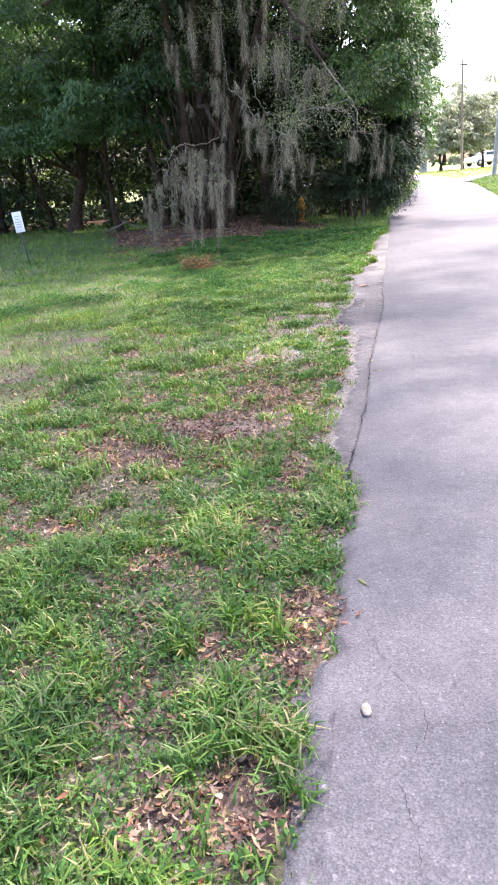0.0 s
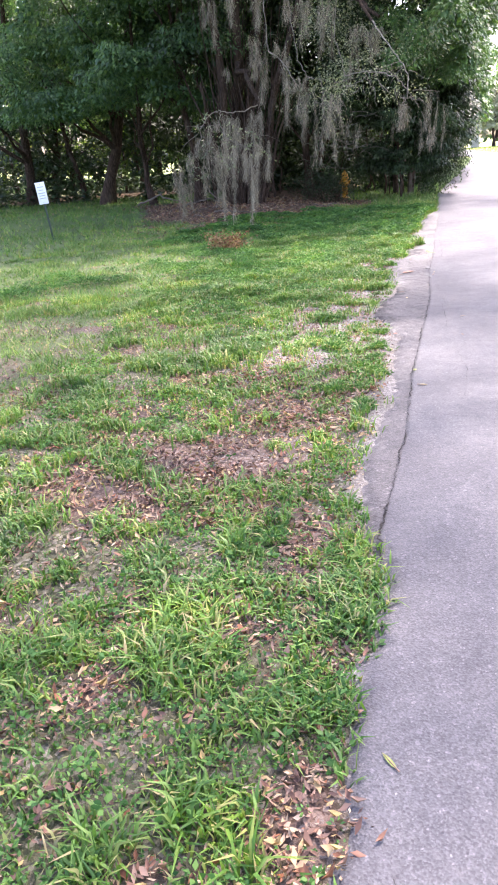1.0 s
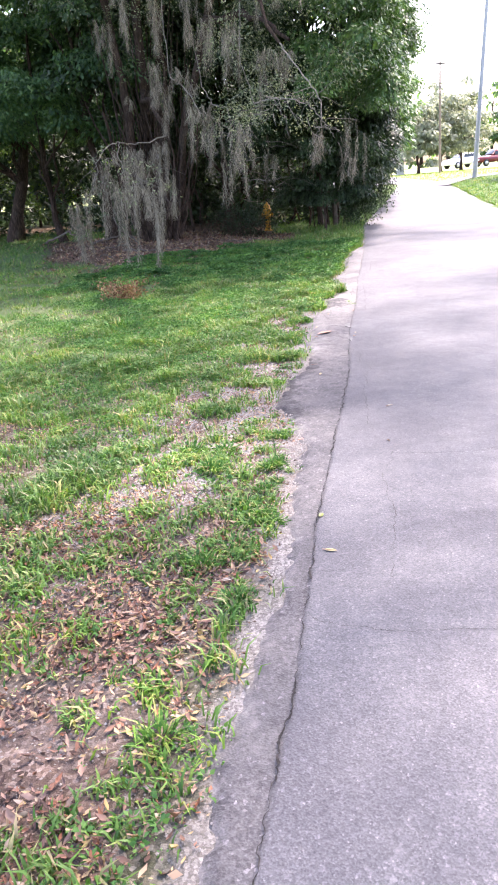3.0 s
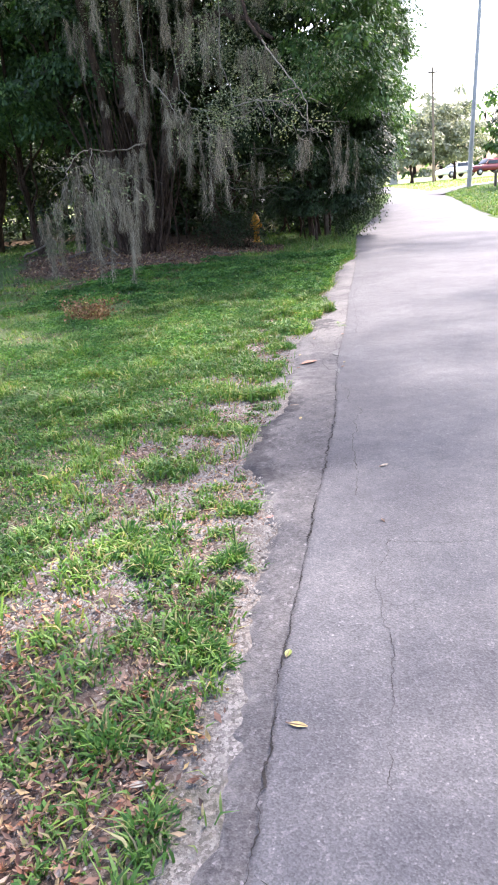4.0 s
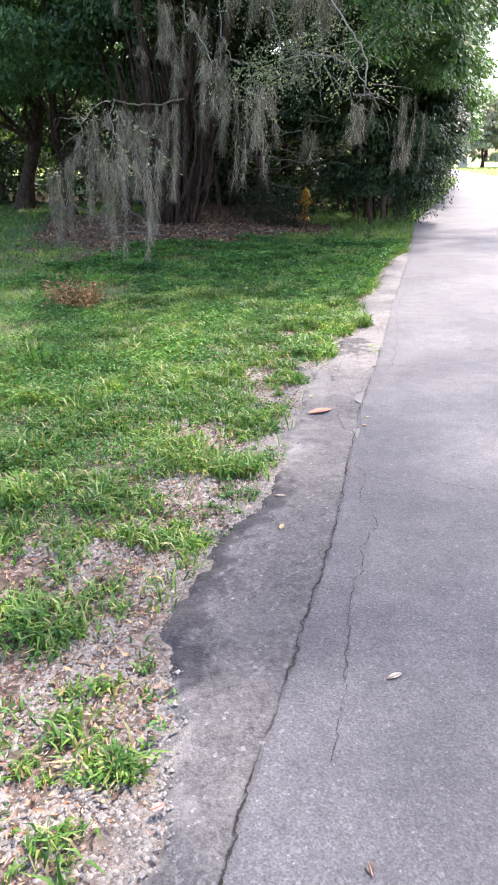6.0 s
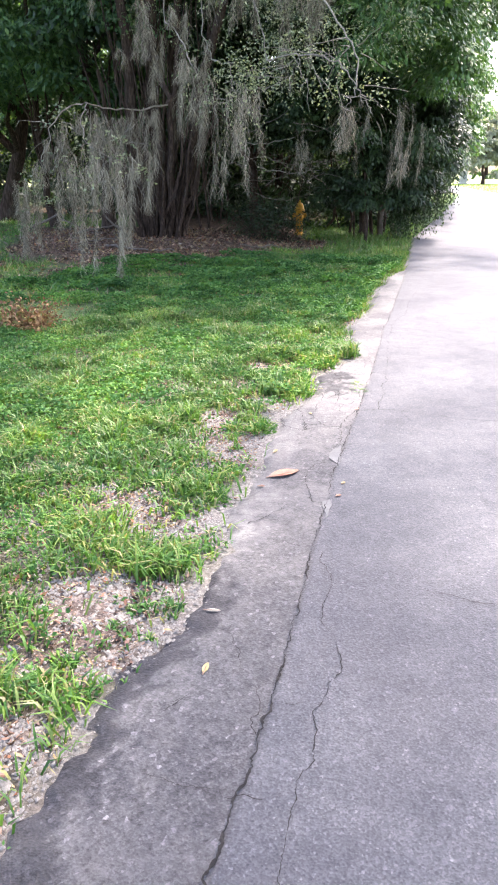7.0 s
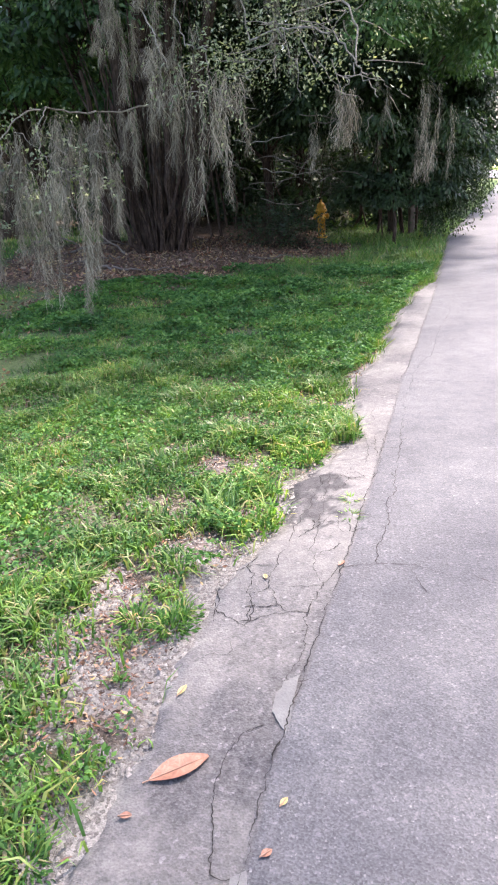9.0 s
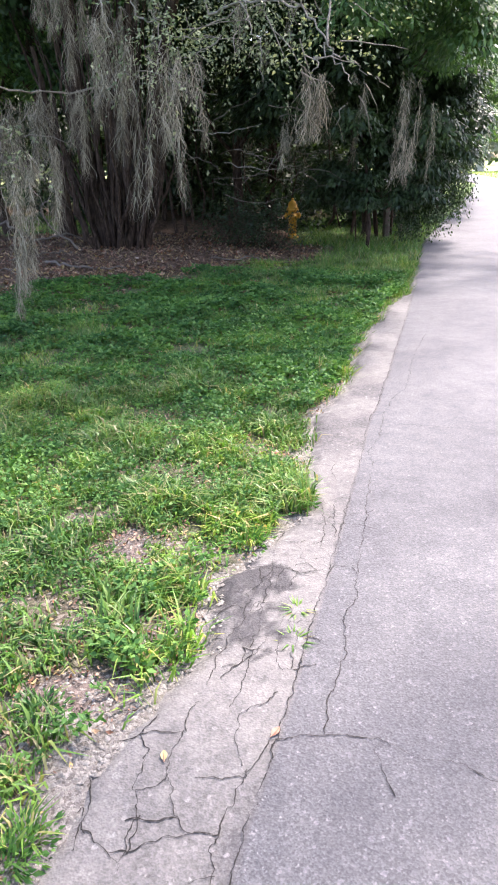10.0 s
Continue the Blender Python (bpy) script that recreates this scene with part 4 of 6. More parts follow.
    d = np.stack([np.cos(az), np.sin(az), r.uniform(0.1, 0.8, az.shape)], -1)
    pos = np.repeat(base[:, None], k, 1) + d * 0.008
    s = np.repeat(0.009 + 0.017 * r.uniform(0, 1, len(x)) ** 2, k)
    v, f = leaf_quads(pos.reshape(-1, 3), d.reshape(-1, 3), s, s * 0.62, r, 0.1)
    n = 36000
    x, y = scatter(n, -4.6, -0.05, 8.5, 19.5, r)
    ok = (litter(x, y) < 0.75) & (fbm(x, y, 0.55, 123) > 0.5 - 0.12 * smooth(13, 17, y)) & (bare(x, y) < 0.5)
    x, y = x[ok], y[ok]
    base = np.stack([x, y, lawn_z(x, y) + r.uniform(0.01, 0.055, len(x)) + (0.025 + 0.04 * smooth(12, 16, y)) * smooth(0.52, 0.66, fbm(x, y, 0.55, 123))], 1)
    k = 5
    az = r.uniform(0, 2 * math.pi, (len(x), k))
    d = np.stack([np.cos(az), np.sin(az), r.uniform(-0.1, 0.7, az.shape)], -1)
    s = np.repeat(r.uniform(0.012, 0.024, len(x)) + 0.012 * smooth(0.6, 0.72, fbm(x, y, 0.55, 123)) + 0.026 * smooth(12, 16, y), k)
    v2, f2 = leaf_quads((np.repeat(base[:, None], k, 1) + d * 0.012).reshape(-1, 3), d.reshape(-1, 3), s, s * 0.55, r, 0.1)
    v, f = join([(v, f), (v2, f2)])
    tagged(put("low_weeds", mesh_of("low_weeds", v, f), M_WEED), "small broad-leaved weeds scattered through the lawn", "weeds", kind="stuff")


build_lawn()


def weed_clump(x, y, size, r, blades_n=26, leafy_n=240):
    """One tuft of coarse grass and broad leaves."""
    ob = thing("weed_clump", (x, y, float(lawn_z(np.array([x]), np.array([y]))[0])), "bushy green weed clump rooted at the lane's sandy edge", "weed", "weed clumps")
    n = blades_n
    az, rad = r.uniform(0, 2 * math.pi, n), size * 0.35 * np.sqrt(r.uniform(0, 1, n))
    d = np.stack([np.cos(az), np.sin(az), np.zeros(n)], 1)
    base = d * rad[:, None]
    h = size * r.uniform(0.4, 0.85, n)[:, None]
    s = np.stack([-np.sin(az), np.cos(az), np.zeros(n)], 1) * 0.0028
    up = np.array([0, 0, 1.0])
    m, tip = base + (up * 0.5 + d * 0.3) * h, base + (up * 0.55 + d * 0.95) * h
    v = np.stack([base - s, base + s, m - s, m + s, tip], 1).reshape(-1, 3)
    i = np.arange(n) * 5
    f = np.concatenate([np.stack([i, i + 1, i + 3], 1), np.stack([i, i + 3, i + 2], 1), np.stack([i + 2, i + 3, i + 4], 1)])
    put("grass_tuft", mesh_of("grass_tuft", v, f), M_GRASS, ob)
    if leafy_n:
        d = unit(r.normal(0, 1, (leafy_n, 3)) * np.array([1, 1, 0.6]) + np.array([0, 0, 0.5]))
        v, f = leaf_quads(d * size * r.uniform(0.2, 0.75, leafy_n)[:, None] * np.array([1, 1, 0.55]), d, size * r.uniform(0.1, 0.26, leafy_n), size * 0.085, r, 0.12)
        put("leaf_rosette", mesh_of("leaf_rosette", v, f), M_WEED, ob)["kind"] = "stuff"
    return ob


def build_clumps():
    r = np.random.default_rng(13)
    for x, y, s in ((0.54, 4.34, 0.12), (0.62, 5.28, 0.13), (0.75, 5.0, 0.11), (0.7, 6.53, 0.13), (0.62, 6.27, 0.13), (0.95, 6.26, 0.11), (0.8, 5.8, 0.11),
                    (0.87, 5.68, 0.1), (0.74, 5.39, 0.13), (1.0, 6.75, 0.1), (-0.45, 10.5, 0.32), (1.45, 10.02, 0.12), (1.32, 10.08, 0.12), (1.6, 11.05, 0.11),
                    (1.87, 11.49, 0.14), (1.36, 10.5, 0.11), (1.47, 10.09, 0.11), (1.2, 8.65, 0.1), (1.05, 9.3, 0.12), (1.3, 9.15, 0.11), (0.3, 3.5, 0.1),
                    (2.05, 11.85, 0.14), (1.9, 11.95, 0.14), (0.15, 9.4, 0.18), (-0.4, 9.2, 0.18), (0.8, 13.6, 0.2), (-1.2, 14.6, 0.28),
                    (0.64, 6.23, 0.13), (0.98, 6.3, 0.1), (0.91, 6.23, 0.09), (0.9, 5.96, 0.1), (0.78, 5.82, 0.09), (0.89, 5.67, 0.08), (0.93, 5.61, 0.08), (0.96, 6.07, 0.06), (0.5, 6.57, 0.14)):
        weed_clump(x, y, s, r)
    for x, y in ((2.07, 11.02), (2.06, 10.85)):
        weed_clump(x, y, 0.075, r, 46, 0)


build_clumps()


def build_litter():
    r = np.random.default_rng(17)
    V = []
    for n, x0, x1, y0, y1, size, rim in ((190000, -2.4, 0.1, 0.7, 14.0, 0.029, True), (22000, -4.6, -2.4, 5.0, 12.0, 0.035, True), (17000, -3.6, 2.4, 16.0, 24.0, 0.06, False), (16000, -5.0, -0.02, 13.6, 19.5, 0.055, True), (2500, -9, -3, 20.0, 30.0, 0.08, False)):
        x, y = scatter(n, x0, x1, y0, y1, r, rim)
        want = np.clip(bare(x, y) * (0.3 + 0.6 * smooth(6.3, 5.3, y)) * (1 - 0.9 * sandy(x, y)) * smooth(0.25, 0.5, fbm(x, y, 0.25, 131)) + litter(x, y) + 0.1 + 0.36 * smooth(0.5, 0.7, fbm(x, y, 0.16, 133)), 0, 1)
        k = (r.uniform(0, 1, n) < want) & ((y > 15) | (x < edge_x(y) - 0.015 + 0.03 * (r.uniform(0, 1, n) > 0.9)))
        x, y = x[k], y[k]
        if size < 0.0345:
            # drifts of leaves round the sandy hollow and along the edge
            t = r.uniform(0, 2 * math.pi, 150)
            x = np.concatenate([x, 0.43 + 0.09 * np.cos(t) + r.normal(0, 0.018, 150), edge_x(np.linspace(1.2, 3.1, 170)) - np.abs(r.normal(0, 0.07, 170))])
            y = np.concatenate([y, 2.24 + 0.15 * np.sin(t) + r.normal(0, 0.02, 150), np.linspace(1.2, 3.1, 170)])
        az = r.uniform(0, 2 * math.pi, len(x))
        d = np.stack([np.cos(az), np.sin(az), r.normal(0.1, 0.35, len(x))], 1)
        s = size * (0.45 + 1.15 * r.uniform(0, 1, len(x)) ** 2) * (1 - 0.3 * smooth(5.4, 6.2, y) * smooth(15, 14, y))
        p = np.stack([x, y, lawn_z(x, y) + r.uniform(0.002, 0.018, len(x))], 1)
        d = unit(d)
        side = unit(np.cross(d, np.array([0, 0, 1.0]) + r.normal(0, 0.35, d.shape)))
        up = np.cross(side, d)
        w = (s * r.uniform(0.26, 0.5, len(x)))[:, None]
        c = (r.uniform(-0.15, 0.6, len(x)) * s)[:, None]
        s = s[:, None]
        lop = r.uniform(0.3, 0.62, len(x))[:, None]
        v = np.stack([p + up * c * 0.4, p + d * s * lop + side * w * 0.5 + up * c * 0.5, p + d * s + up * c, p + d * s * (0.95 - lop) - side * w * 0.5 + up * c * 0.5, p + d * s * 0.5], 1).reshape(-1, 3)
        i = np.arange(len(x)) * 5
        f = np.concatenate([np.stack([i + 4, i + a, i + (a + 1) % 4], 1) for a in range(4)])
        V.append((v, f))
    v, f = join(V)
    tagged(put("leaf_litter", mesh_of("leaf_litter", v, f), M_DEAD), "dry curled brown fallen leaves on bare soil", "fallen leaves", kind="stuff")
    # shell grit and small stones along the edge
    n = 170000
    y = r.uniform(2.0, 14.0, n)
    x = edge_x(y) - 0.02 + r.normal(0, 1, n) * np.where(r.uniform(0, 1, n) < 0.15, 0.06, np.where(r.uniform(0, 1, n) < 0.5, 0.36, 0.75))
    k = (x < np.minimum(joint_x(y), edge_x(y) + 0.01 + 0.06 * r.uniform(0, 1, n) ** 3)) & (r.uniform(0, 1, n) < 0.04 + 0.08 * sandy(x, y) + (0.5 + 0.3 * smooth(5.5, 7, y)) * bare(x, y) * smooth(2.5, 5, y) * (0.25 + 0.75 * smooth(0.3, 0.55, fbm(x, y, 0.2, 151))))
    x, y = x[k], y[k]
    # coarser gravel trodden into the worn ground
    n = 90000
    gy = r.uniform(5.0, 10.5, n)
    gx = edge_x(gy) - 1.3 * r.uniform(0, 1, n)
    k = r.uniform(0, 1, n) < bare(gx, gy) * (1 - 0.7 * sandy(gx, gy)) * (0.15 + 0.85 * smooth(5.5, 6.5, gy)) * smooth(0.38, 0.52, fbm(gx, gy, 0.16, 153))
    big = np.concatenate([np.zeros(len(x)), np.full(int(k.sum()), 0.0028)])
    x, y = np.concatenate([x, gx[k]]), np.concatenate([y, gy[k]])
    s = 0.0016 + big + (0.0055 + 0.003 * smooth(5.4, 6.4, y)) * r.uniform(0, 1, len(x)) ** 4
    z = np.where(x < edge_x(y), lawn_z(x, y), terrain(y) - 0.012) + s * 0.4
    oc = np.array([(1, 0, -0.3), (0, 1, -0.3), (-1, 0, -0.3), (0, -1, -0.3), (0.2, 0.1, 0.5)], float)
    v = np.stack([x, y, z], 1)[:, None] + oc[None] * s[:, None, None] * r.uniform(0.5, 1.4, (len(x), 5, 1))
    fo = np.array([(0, 1, 4), (1, 2, 4), (2, 3, 4), (3, 0, 4)])
    f = (np.arange(len(x))[:, None, None] * 5 + fo[None]).reshape(-1, 3)
    tagged(put("shell_grit", mesh_of("shell_grit", v.reshape(-1, 3), f), M_PEBBLE), "pale shell grit and pebbles on the sandy edge", "gravel", kind="stuff")


build_litter()


# ---------------------------------------------------------------- trees
def limb(ob, pts, r0, r1, mat, name="limb", sides=8):
    pts = np.asarray(pts, float)
    v, f = tube(pts, np.linspace(r0, r1, len(pts)) if not isinstance(r0, (list, np.ndarray)) else r0, sides, 0.13 if mat is M_BARK else 0.06)
    return put(name, mesh_of(name, v, f, True), mat, ob)


def crown(ob, centres, radii, per, leaves, size, mat, r, droop=0.35, length=0.55, flat=0.65, name="crown", frond=False):
    if frond:
        v, f = domes(centres, radii, size, r, frond, droop + 0.25, flat)
    else:
        v, f = clump_sprays(centres, radii, per, leaves, size, r, droop, length, flat)
    return put(name, mesh_of(name, v, f), mat, ob)


def plain_tree(x, y, height, girth, spread, low, clumps, per, size, mat, r, label, lean=(0.0, 0.0), leaves=9, name="tree", group="woodland trees", limbs=7, cover=0.72):
    """A tree: tapered trunk, limbs that reach the leaf clumps, a crown of sprays. Points are relative to its foot."""
    z0 = soil_z(x, y)
    ob = thing(name, (x, y, z0 - 0.05), label, "tree", group)
    top = np.array([lean[0], lean[1], height * 0.8])
    tr = wander((0, 0, 0), top, height * 0.03, 9, r)
    rad = girth * np.linspace(1, 0.25, 9)
    rad[0] *= 1.45
    limb(ob, tr, rad, None, M_BARK, "trunk", 9)
    C, R = [], []
    for i in range(clumps):
        a = r.uniform(0, 2 * math.pi)
        zz = low + (height - low) * r.uniform(0, 1) ** 1.1
        out = spread * math.sqrt(max(0.05, 1 - ((zz - low) / (height - low + 0.01) - 0.35) ** 2 * 1.6)) * r.uniform(0.25, 1.0)
        fx = min(1, zz / height)
        C.append((lean[0] * fx + out * math.cos(a), lean[1] * fx + out * math.sin(a), zz))
        R.append(spread * r.uniform(0.16, 0.32))
    for c in C[:limbs]:
        h = min(0.75, max(0.25, c[2] / height - 0.15))
        p0 = tr[int(h * 8)]
        limb(ob, wander(p0, c, 0.25, 7, r, 0.15), girth * 0.4, girth * 0.06, M_BARK, "limb", 6)
    crown(ob, C, R, per, leaves, size, mat, r, 0.4, 0.9, 0.6, frond=cover)
    return ob


def moss_drape(x, y, z, low, width, r, strands=150, thick=0.016, ragged=0.55, label="grey spanish moss hanging in long tattered strands"):
    """A few tapering tassels of fine fibre side by side; their tops are near z and the longest reaches low."""
    ob = thing("spanish_moss", (x, y, z), label, "moss", "hanging moss")
    tassels = max(2, int(round(width / 0.1)))
    a = r.uniform(0, math.pi)
    full = z - low
    per = max(30, int(strands * 2.9 / tassels * min(1.0, 0.25 + width / 0.35)))
    T, LL = [], []
    lengths = full * (0.22 + 0.78 * r.uniform(0, 1, tassels) ** 1.3)
    lengths[r.integers(tassels)] = full
    for i in range(tassels):
        u = ((i + 0.5) / tassels - 0.5) * width + r.normal(0, 0.03)
        c = np.array([u * math.cos(a * 0.4), u * math.sin(a) * 0.5 + r.normal(0, 0.04), r.uniform(-0.12, 0.0) * full])
        L = lengths[i]
        n = int(per * (0.4 + 0.6 * L / full))
        d = L * r.uniform(0, 0.86, n) ** 0.85
        rad = (0.014 + 0.05 * r.uniform(0, 1) ** 2) * (1 - d / L) ** 0.6 * (0.75 + 0.5 * np.sin(d / 0.09 + i * 2.0)) + 0.004
        ang = r.uniform(0, 2 * math.pi, n)
        rr = rad * np.sqrt(r.uniform(0, 1, n))
        sway = 0.03 * np.sin(d / max(L, 0.1) * 4 + i)
        T.append(c + np.stack([rr * np.cos(ang) + sway, rr * np.sin(ang), -d], 1))
        LL.append(np.minimum(r.uniform(0.08, 0.3, n), L - d + 0.03))
    tops, L = np.concatenate(T), np.concatenate(LL)
    v, f = moss_strands(tops, L, thick * 0.36, r, 0.05, 3)
    put("curtain", mesh_of("curtain", v, f), M_MOSS, ob)
    n = len(tops) // 2
    k = r.integers(0, len(tops), n)
    p = tops[k] + r.normal(0, 0.012, (n, 3))
    v2, f2 = leaf_quads(p, np.stack([r.normal(0, 1, n), r.normal(0, 1, n), -np.abs(r.normal(0.8, 0.8, n))], 1), r.uniform(0.015, 0.05, n), thick * 0.28, r, 0.0)
    put("fringe", mesh_of("fringe", v2, f2), M_MOSS, ob)["kind"] = "stuff"
    return ob


def main_tree():
    r = np.random.default_rng(23)
    fx, fy = -1.05, 21.4
    fz = soil_z(fx, fy) - 0.05
    ob = thing("moss_hung_oak", (fx, fy, fz), "large dark many-stemmed oak hung with spanish moss over leaf litter", "tree")
    o = np.array([fx, fy, fz])

    def rel(pts):
        return np.asarray(pts, float) - o
    stems = [([(-1.2, 21.3, fz), (-1.46, 21.3, 1.0), (-1.47, 21.0, 2.2), (-1.45, 21.0, 3.4), (-1.7, 20.6, 6.0), (-2.2, 20, 9)], 0.2, 0.1),
             ([(-1.08, 21.6, fz), (-1.06, 21.6, 1.4), (-1.12, 21.4, 2.6), (-1.05, 21.1, 3.4), (-0.9, 20.5, 6.5), (-0.6, 19.8, 10)], 0.24, 0.12),
             ([(-0.82, 21.5, fz), (-0.6, 21.5, 1.1), (-0.2, 21.0, 2.6), (0.5, 20.2, 4.6), (1.6, 19, 7)], 0.17, 0.08),
             ([(-1.0, 21.9, fz), (-0.92, 22.0, 1.8), (-0.8, 22.0, 3.5), (-0.5, 22, 7)], 0.16, 0.09),
             ([(-0.9, 21.2, fz), (-0.75, 21.1, 0.7), (-0.78, 21.0, 1.7), (-0.6, 20.9, 3.0), (-0.4, 20.5, 5.0)], 0.1, 0.06),
             ([(-1.35, 21.1, fz), (-1.6, 21.0, 0.6), (-1.75, 20.9, 1.4), (-2.0, 20.6, 3.0)], 0.09, 0.05),
             ([(-0.62, 21.6, fz), (-0.5, 21.7, 0.8), (-0.35, 21.8, 2.0), (-0.1, 21.9, 4.0)], 0.07, 0.05)]
    for pts, a, b in stems:
        pts = np.array(pts)
        t = np.linspace(0, len(pts) - 1, 14)
        q = np.stack([np.interp(t, np.arange(len(pts)), pts[:, i]) for i in range(3)], 1)
        q[1:] += r.normal(0, 0.035, q[1:].shape)
        rad = np.linspace(a, b, 14) * 0.68
        rad[0] *= 1.4
        limb(ob, rel(q), rad, None, M_BARK, "trunk", 9)
    for _ in range(58):
        u = r.uniform(-1, 1)
        b = np.array([fx + 0.02 + 0.42 * u, fy + r.normal(0, 0.25), fz])
        e = b + np.array([0.9 * u + r.normal(0.05, 0.25), r.normal(-0.1, 0.4), r.uniform(2.5, 5.5)])
        limb(ob, rel(wander(b, e, 0.2, 9, r)), r.uniform(0.012, 0.045), 0.008, M_BARK, "stem", 6)
    # the big limbs that reach out over the lawn and the lane
    for pts, a, b in (([(-0.9, 20.5, 6.0), (0.2, 18.0, 5.6), (1.2, 16.0, 4.4), (1.71, 15.2, 3.3)], 0.08, 0.02),
                      ([(-1.05, 21, 3.4), (-0.8, 20, 3.0), (-0.54, 19.5, 2.37)], 0.07, 0.035),
                      ([(1.6, 19, 7), (2.8, 17, 6.6), (3.8, 15.5, 5.4)], 0.1, 0.03), ([(-1.7, 20.6, 6.0), (-3, 18.5, 6), (-3.8, 17, 5)], 0.11, 0.03),
                      ([(0.5, 20.2, 4.6), (1.3, 18.5, 4.4), (2.0, 17, 3.6)], 0.08, 0.03)):
        pts = np.array(pts, float)
        t = np.linspace(0, len(pts) - 1, 12)
        q = np.stack([np.interp(t, np.arange(len(pts)), pts[:, i]) for i in range(3)], 1)
        q[1:-1] += r.normal(0, 0.05, q[1:-1].shape)
        limb(ob, rel(q), a, b, M_BARK, "limb", 7)
    # bleached bare branches
    for pts, a, b in (([(1.71, 15.2, 3.3), (1.8, 15.0, 3.1), (1.99, 14.7, 2.79), (2.2, 14.4, 2.42), (2.2, 14.2, 2.11)], 0.026, 0.017),
                      ([(1.27, 15.6, 2.52), (1.55, 15.2, 2.53), (1.83, 14.8, 2.47), (2.06, 14.5, 2.34), (2.2, 14.2, 2.11), (2.27, 14.1, 1.97), (2.35, 14.0, 1.85)], 0.022, 0.008),
                      ([(2.2, 14.2, 2.11), (2.12, 14.1, 1.98), (2.1, 14.05, 1.86)], 0.012, 0.005),
                      ([(2.24, 14.15, 2.04), (2.36, 14.1, 2.0), (2.45, 14.05, 1.9)], 0.009, 0.004),
                      ([(1.55, 15.2, 2.53), (1.65, 15.0, 2.35), (1.72, 14.9, 2.15), (1.75, 14.8, 1.95)], 0.011, 0.005),
                      ([(-0.13, 17.0, 3.17), (0.09, 16.5, 2.98), (0.29, 16.0, 2.65), (0.45, 15.7, 2.36)], 0.022, 0.012),
                      ([(0.58, 16.0, 2.59), (0.83, 15.7, 2.51), (0.88, 15.5, 2.24), (0.79, 15.4, 1.98)], 0.018, 0.008),
                      ([(0.2, 18, 5.2), (0.3, 17.2, 3.8), (0.45, 16.4, 2.9), (0.58, 16.0, 2.59)], 0.014, 0.013),
                      ([(-0.2, 18.6, 5.4), (-0.2, 17.6, 4.0), (-0.13, 17.0, 3.17)], 0.016, 0.015),
                      ([(1.2, 16.0, 4.4), (1.1, 15.8, 3.2), (1.27, 15.6, 2.52)], 0.015, 0.015),
                      ([(-1.5, 15.9, 1.55), (-1.45, 16.0, 1.85), (-1.32, 16.2, 2.08), (-1.15, 16.5, 2.17), (-1.0, 17.3, 2.15), (-0.8, 18.2, 2.2), (-0.54, 19.5, 2.37)], 0.012, 0.035),
                      ([(-1.1, 16.5, 2.16), (-1.12, 16.2, 1.95), (-1.02, 15.9, 1.7), (-0.85, 15.7, 1.58), (-0.6, 15.65, 1.48), (-0.45, 15.65, 1.36)], 0.014, 0.005),
                      ([(0.8, 17.8, 1.75), (1.2, 17.5, 1.7), (1.6, 17.2, 1.78)], 0.013, 0.006), ([(1.0, 19, 1.4), (1.5, 18.8, 1.3), (2.0, 18.7, 1.35)], 0.013, 0.006)):
        pts = np.array(pts, float)
        t = np.linspace(0, len(pts) - 1, 4 * len(pts))
        q = np.stack([np.interp(t, np.arange(len(pts)), pts[:, i]) for i in range(3)], 1)
        q[1:-1] += r.normal(0, 0.012, q[1:-1].shape)
        limb(ob, rel(q), a * 0.46, b * 0.4, M_TWIG, "bare_branch", 6)
    # twigs spreading from the ends
    for _ in range(60):
        s = np.array([(0.85, 15.4, 2.2), (2.3, 14.1, 1.95), (1.0, 15.5, 2.3), (1.7, 14.9, 2.45), (2.1, 14.5, 2.4)][r.integers(5)]) + r.normal(0, 0.12, 3)
        e = s + np.array([r.normal(0.12, 0.2), r.normal(-0.05, 0.2), r.normal(-0.14, 0.14)])
        limb(ob, rel(wander(s, e, 0.035, 5, r)), 0.005, 0.0016, M_TWIG, "twig", 4)
    # long thin dead twigs in the shade
    for _ in range(20):
        s = np.array([r.uniform(0.3, 2.2), r.uniform(19, 22.8), r.uniform(0.9, 2.2)])
        e = s + np.array([r.uniform(0.4, 1.1), r.normal(0, 0.3), r.normal(0, 0.18)])
        limb(ob, rel(wander(s, e, 0.08, 7, r, r.normal(0, 0.06))), 0.006, 0.0015, M_STICK, "twig", 4)
    # thin drooping twigs in the low moss-hung branch
    for _ in range(34):
        s = np.array([r.uniform(-1.7, -0.4), r.uniform(15.5, 16.4), r.uniform(1.2, 1.95)])
        e = s + np.array([r.normal(0, 0.22), r.normal(0, 0.2), -r.uniform(0.05, 0.45)])
        limb(ob, rel(wander(s, e, 0.06, 6, r, 0.05)), 0.005, 0.0015, M_TWIG, "twig", 4)
    # leaves: dusty and sparse low, fuller above
    C, R = [], []
    for _ in range(26):
        C.append((r.uniform(-2.4, 2.6), r.uniform(17.5, 21), r.uniform(3.9, 6.5)))
        R.append(r.uniform(0.35, 0.7))
    for _ in range(9):
        C.append((r.uniform(0.5, 2.9), r.uniform(15.4, 18.5), r.uniform(2.4, 4.6)))
        R.append(r.uniform(0.3, 0.55))
    sprigs = len(C)
    for c in ((1.05, 15.4, 2.4), (0.9, 15.4, 2.1), (1.3, 15.5, 2.45), (0.7, 15.6, 2.45), (1.9, 15.0, 2.6), (2.2, 14.6, 2.2)):
        C.append(c)
        R.append(0.34)
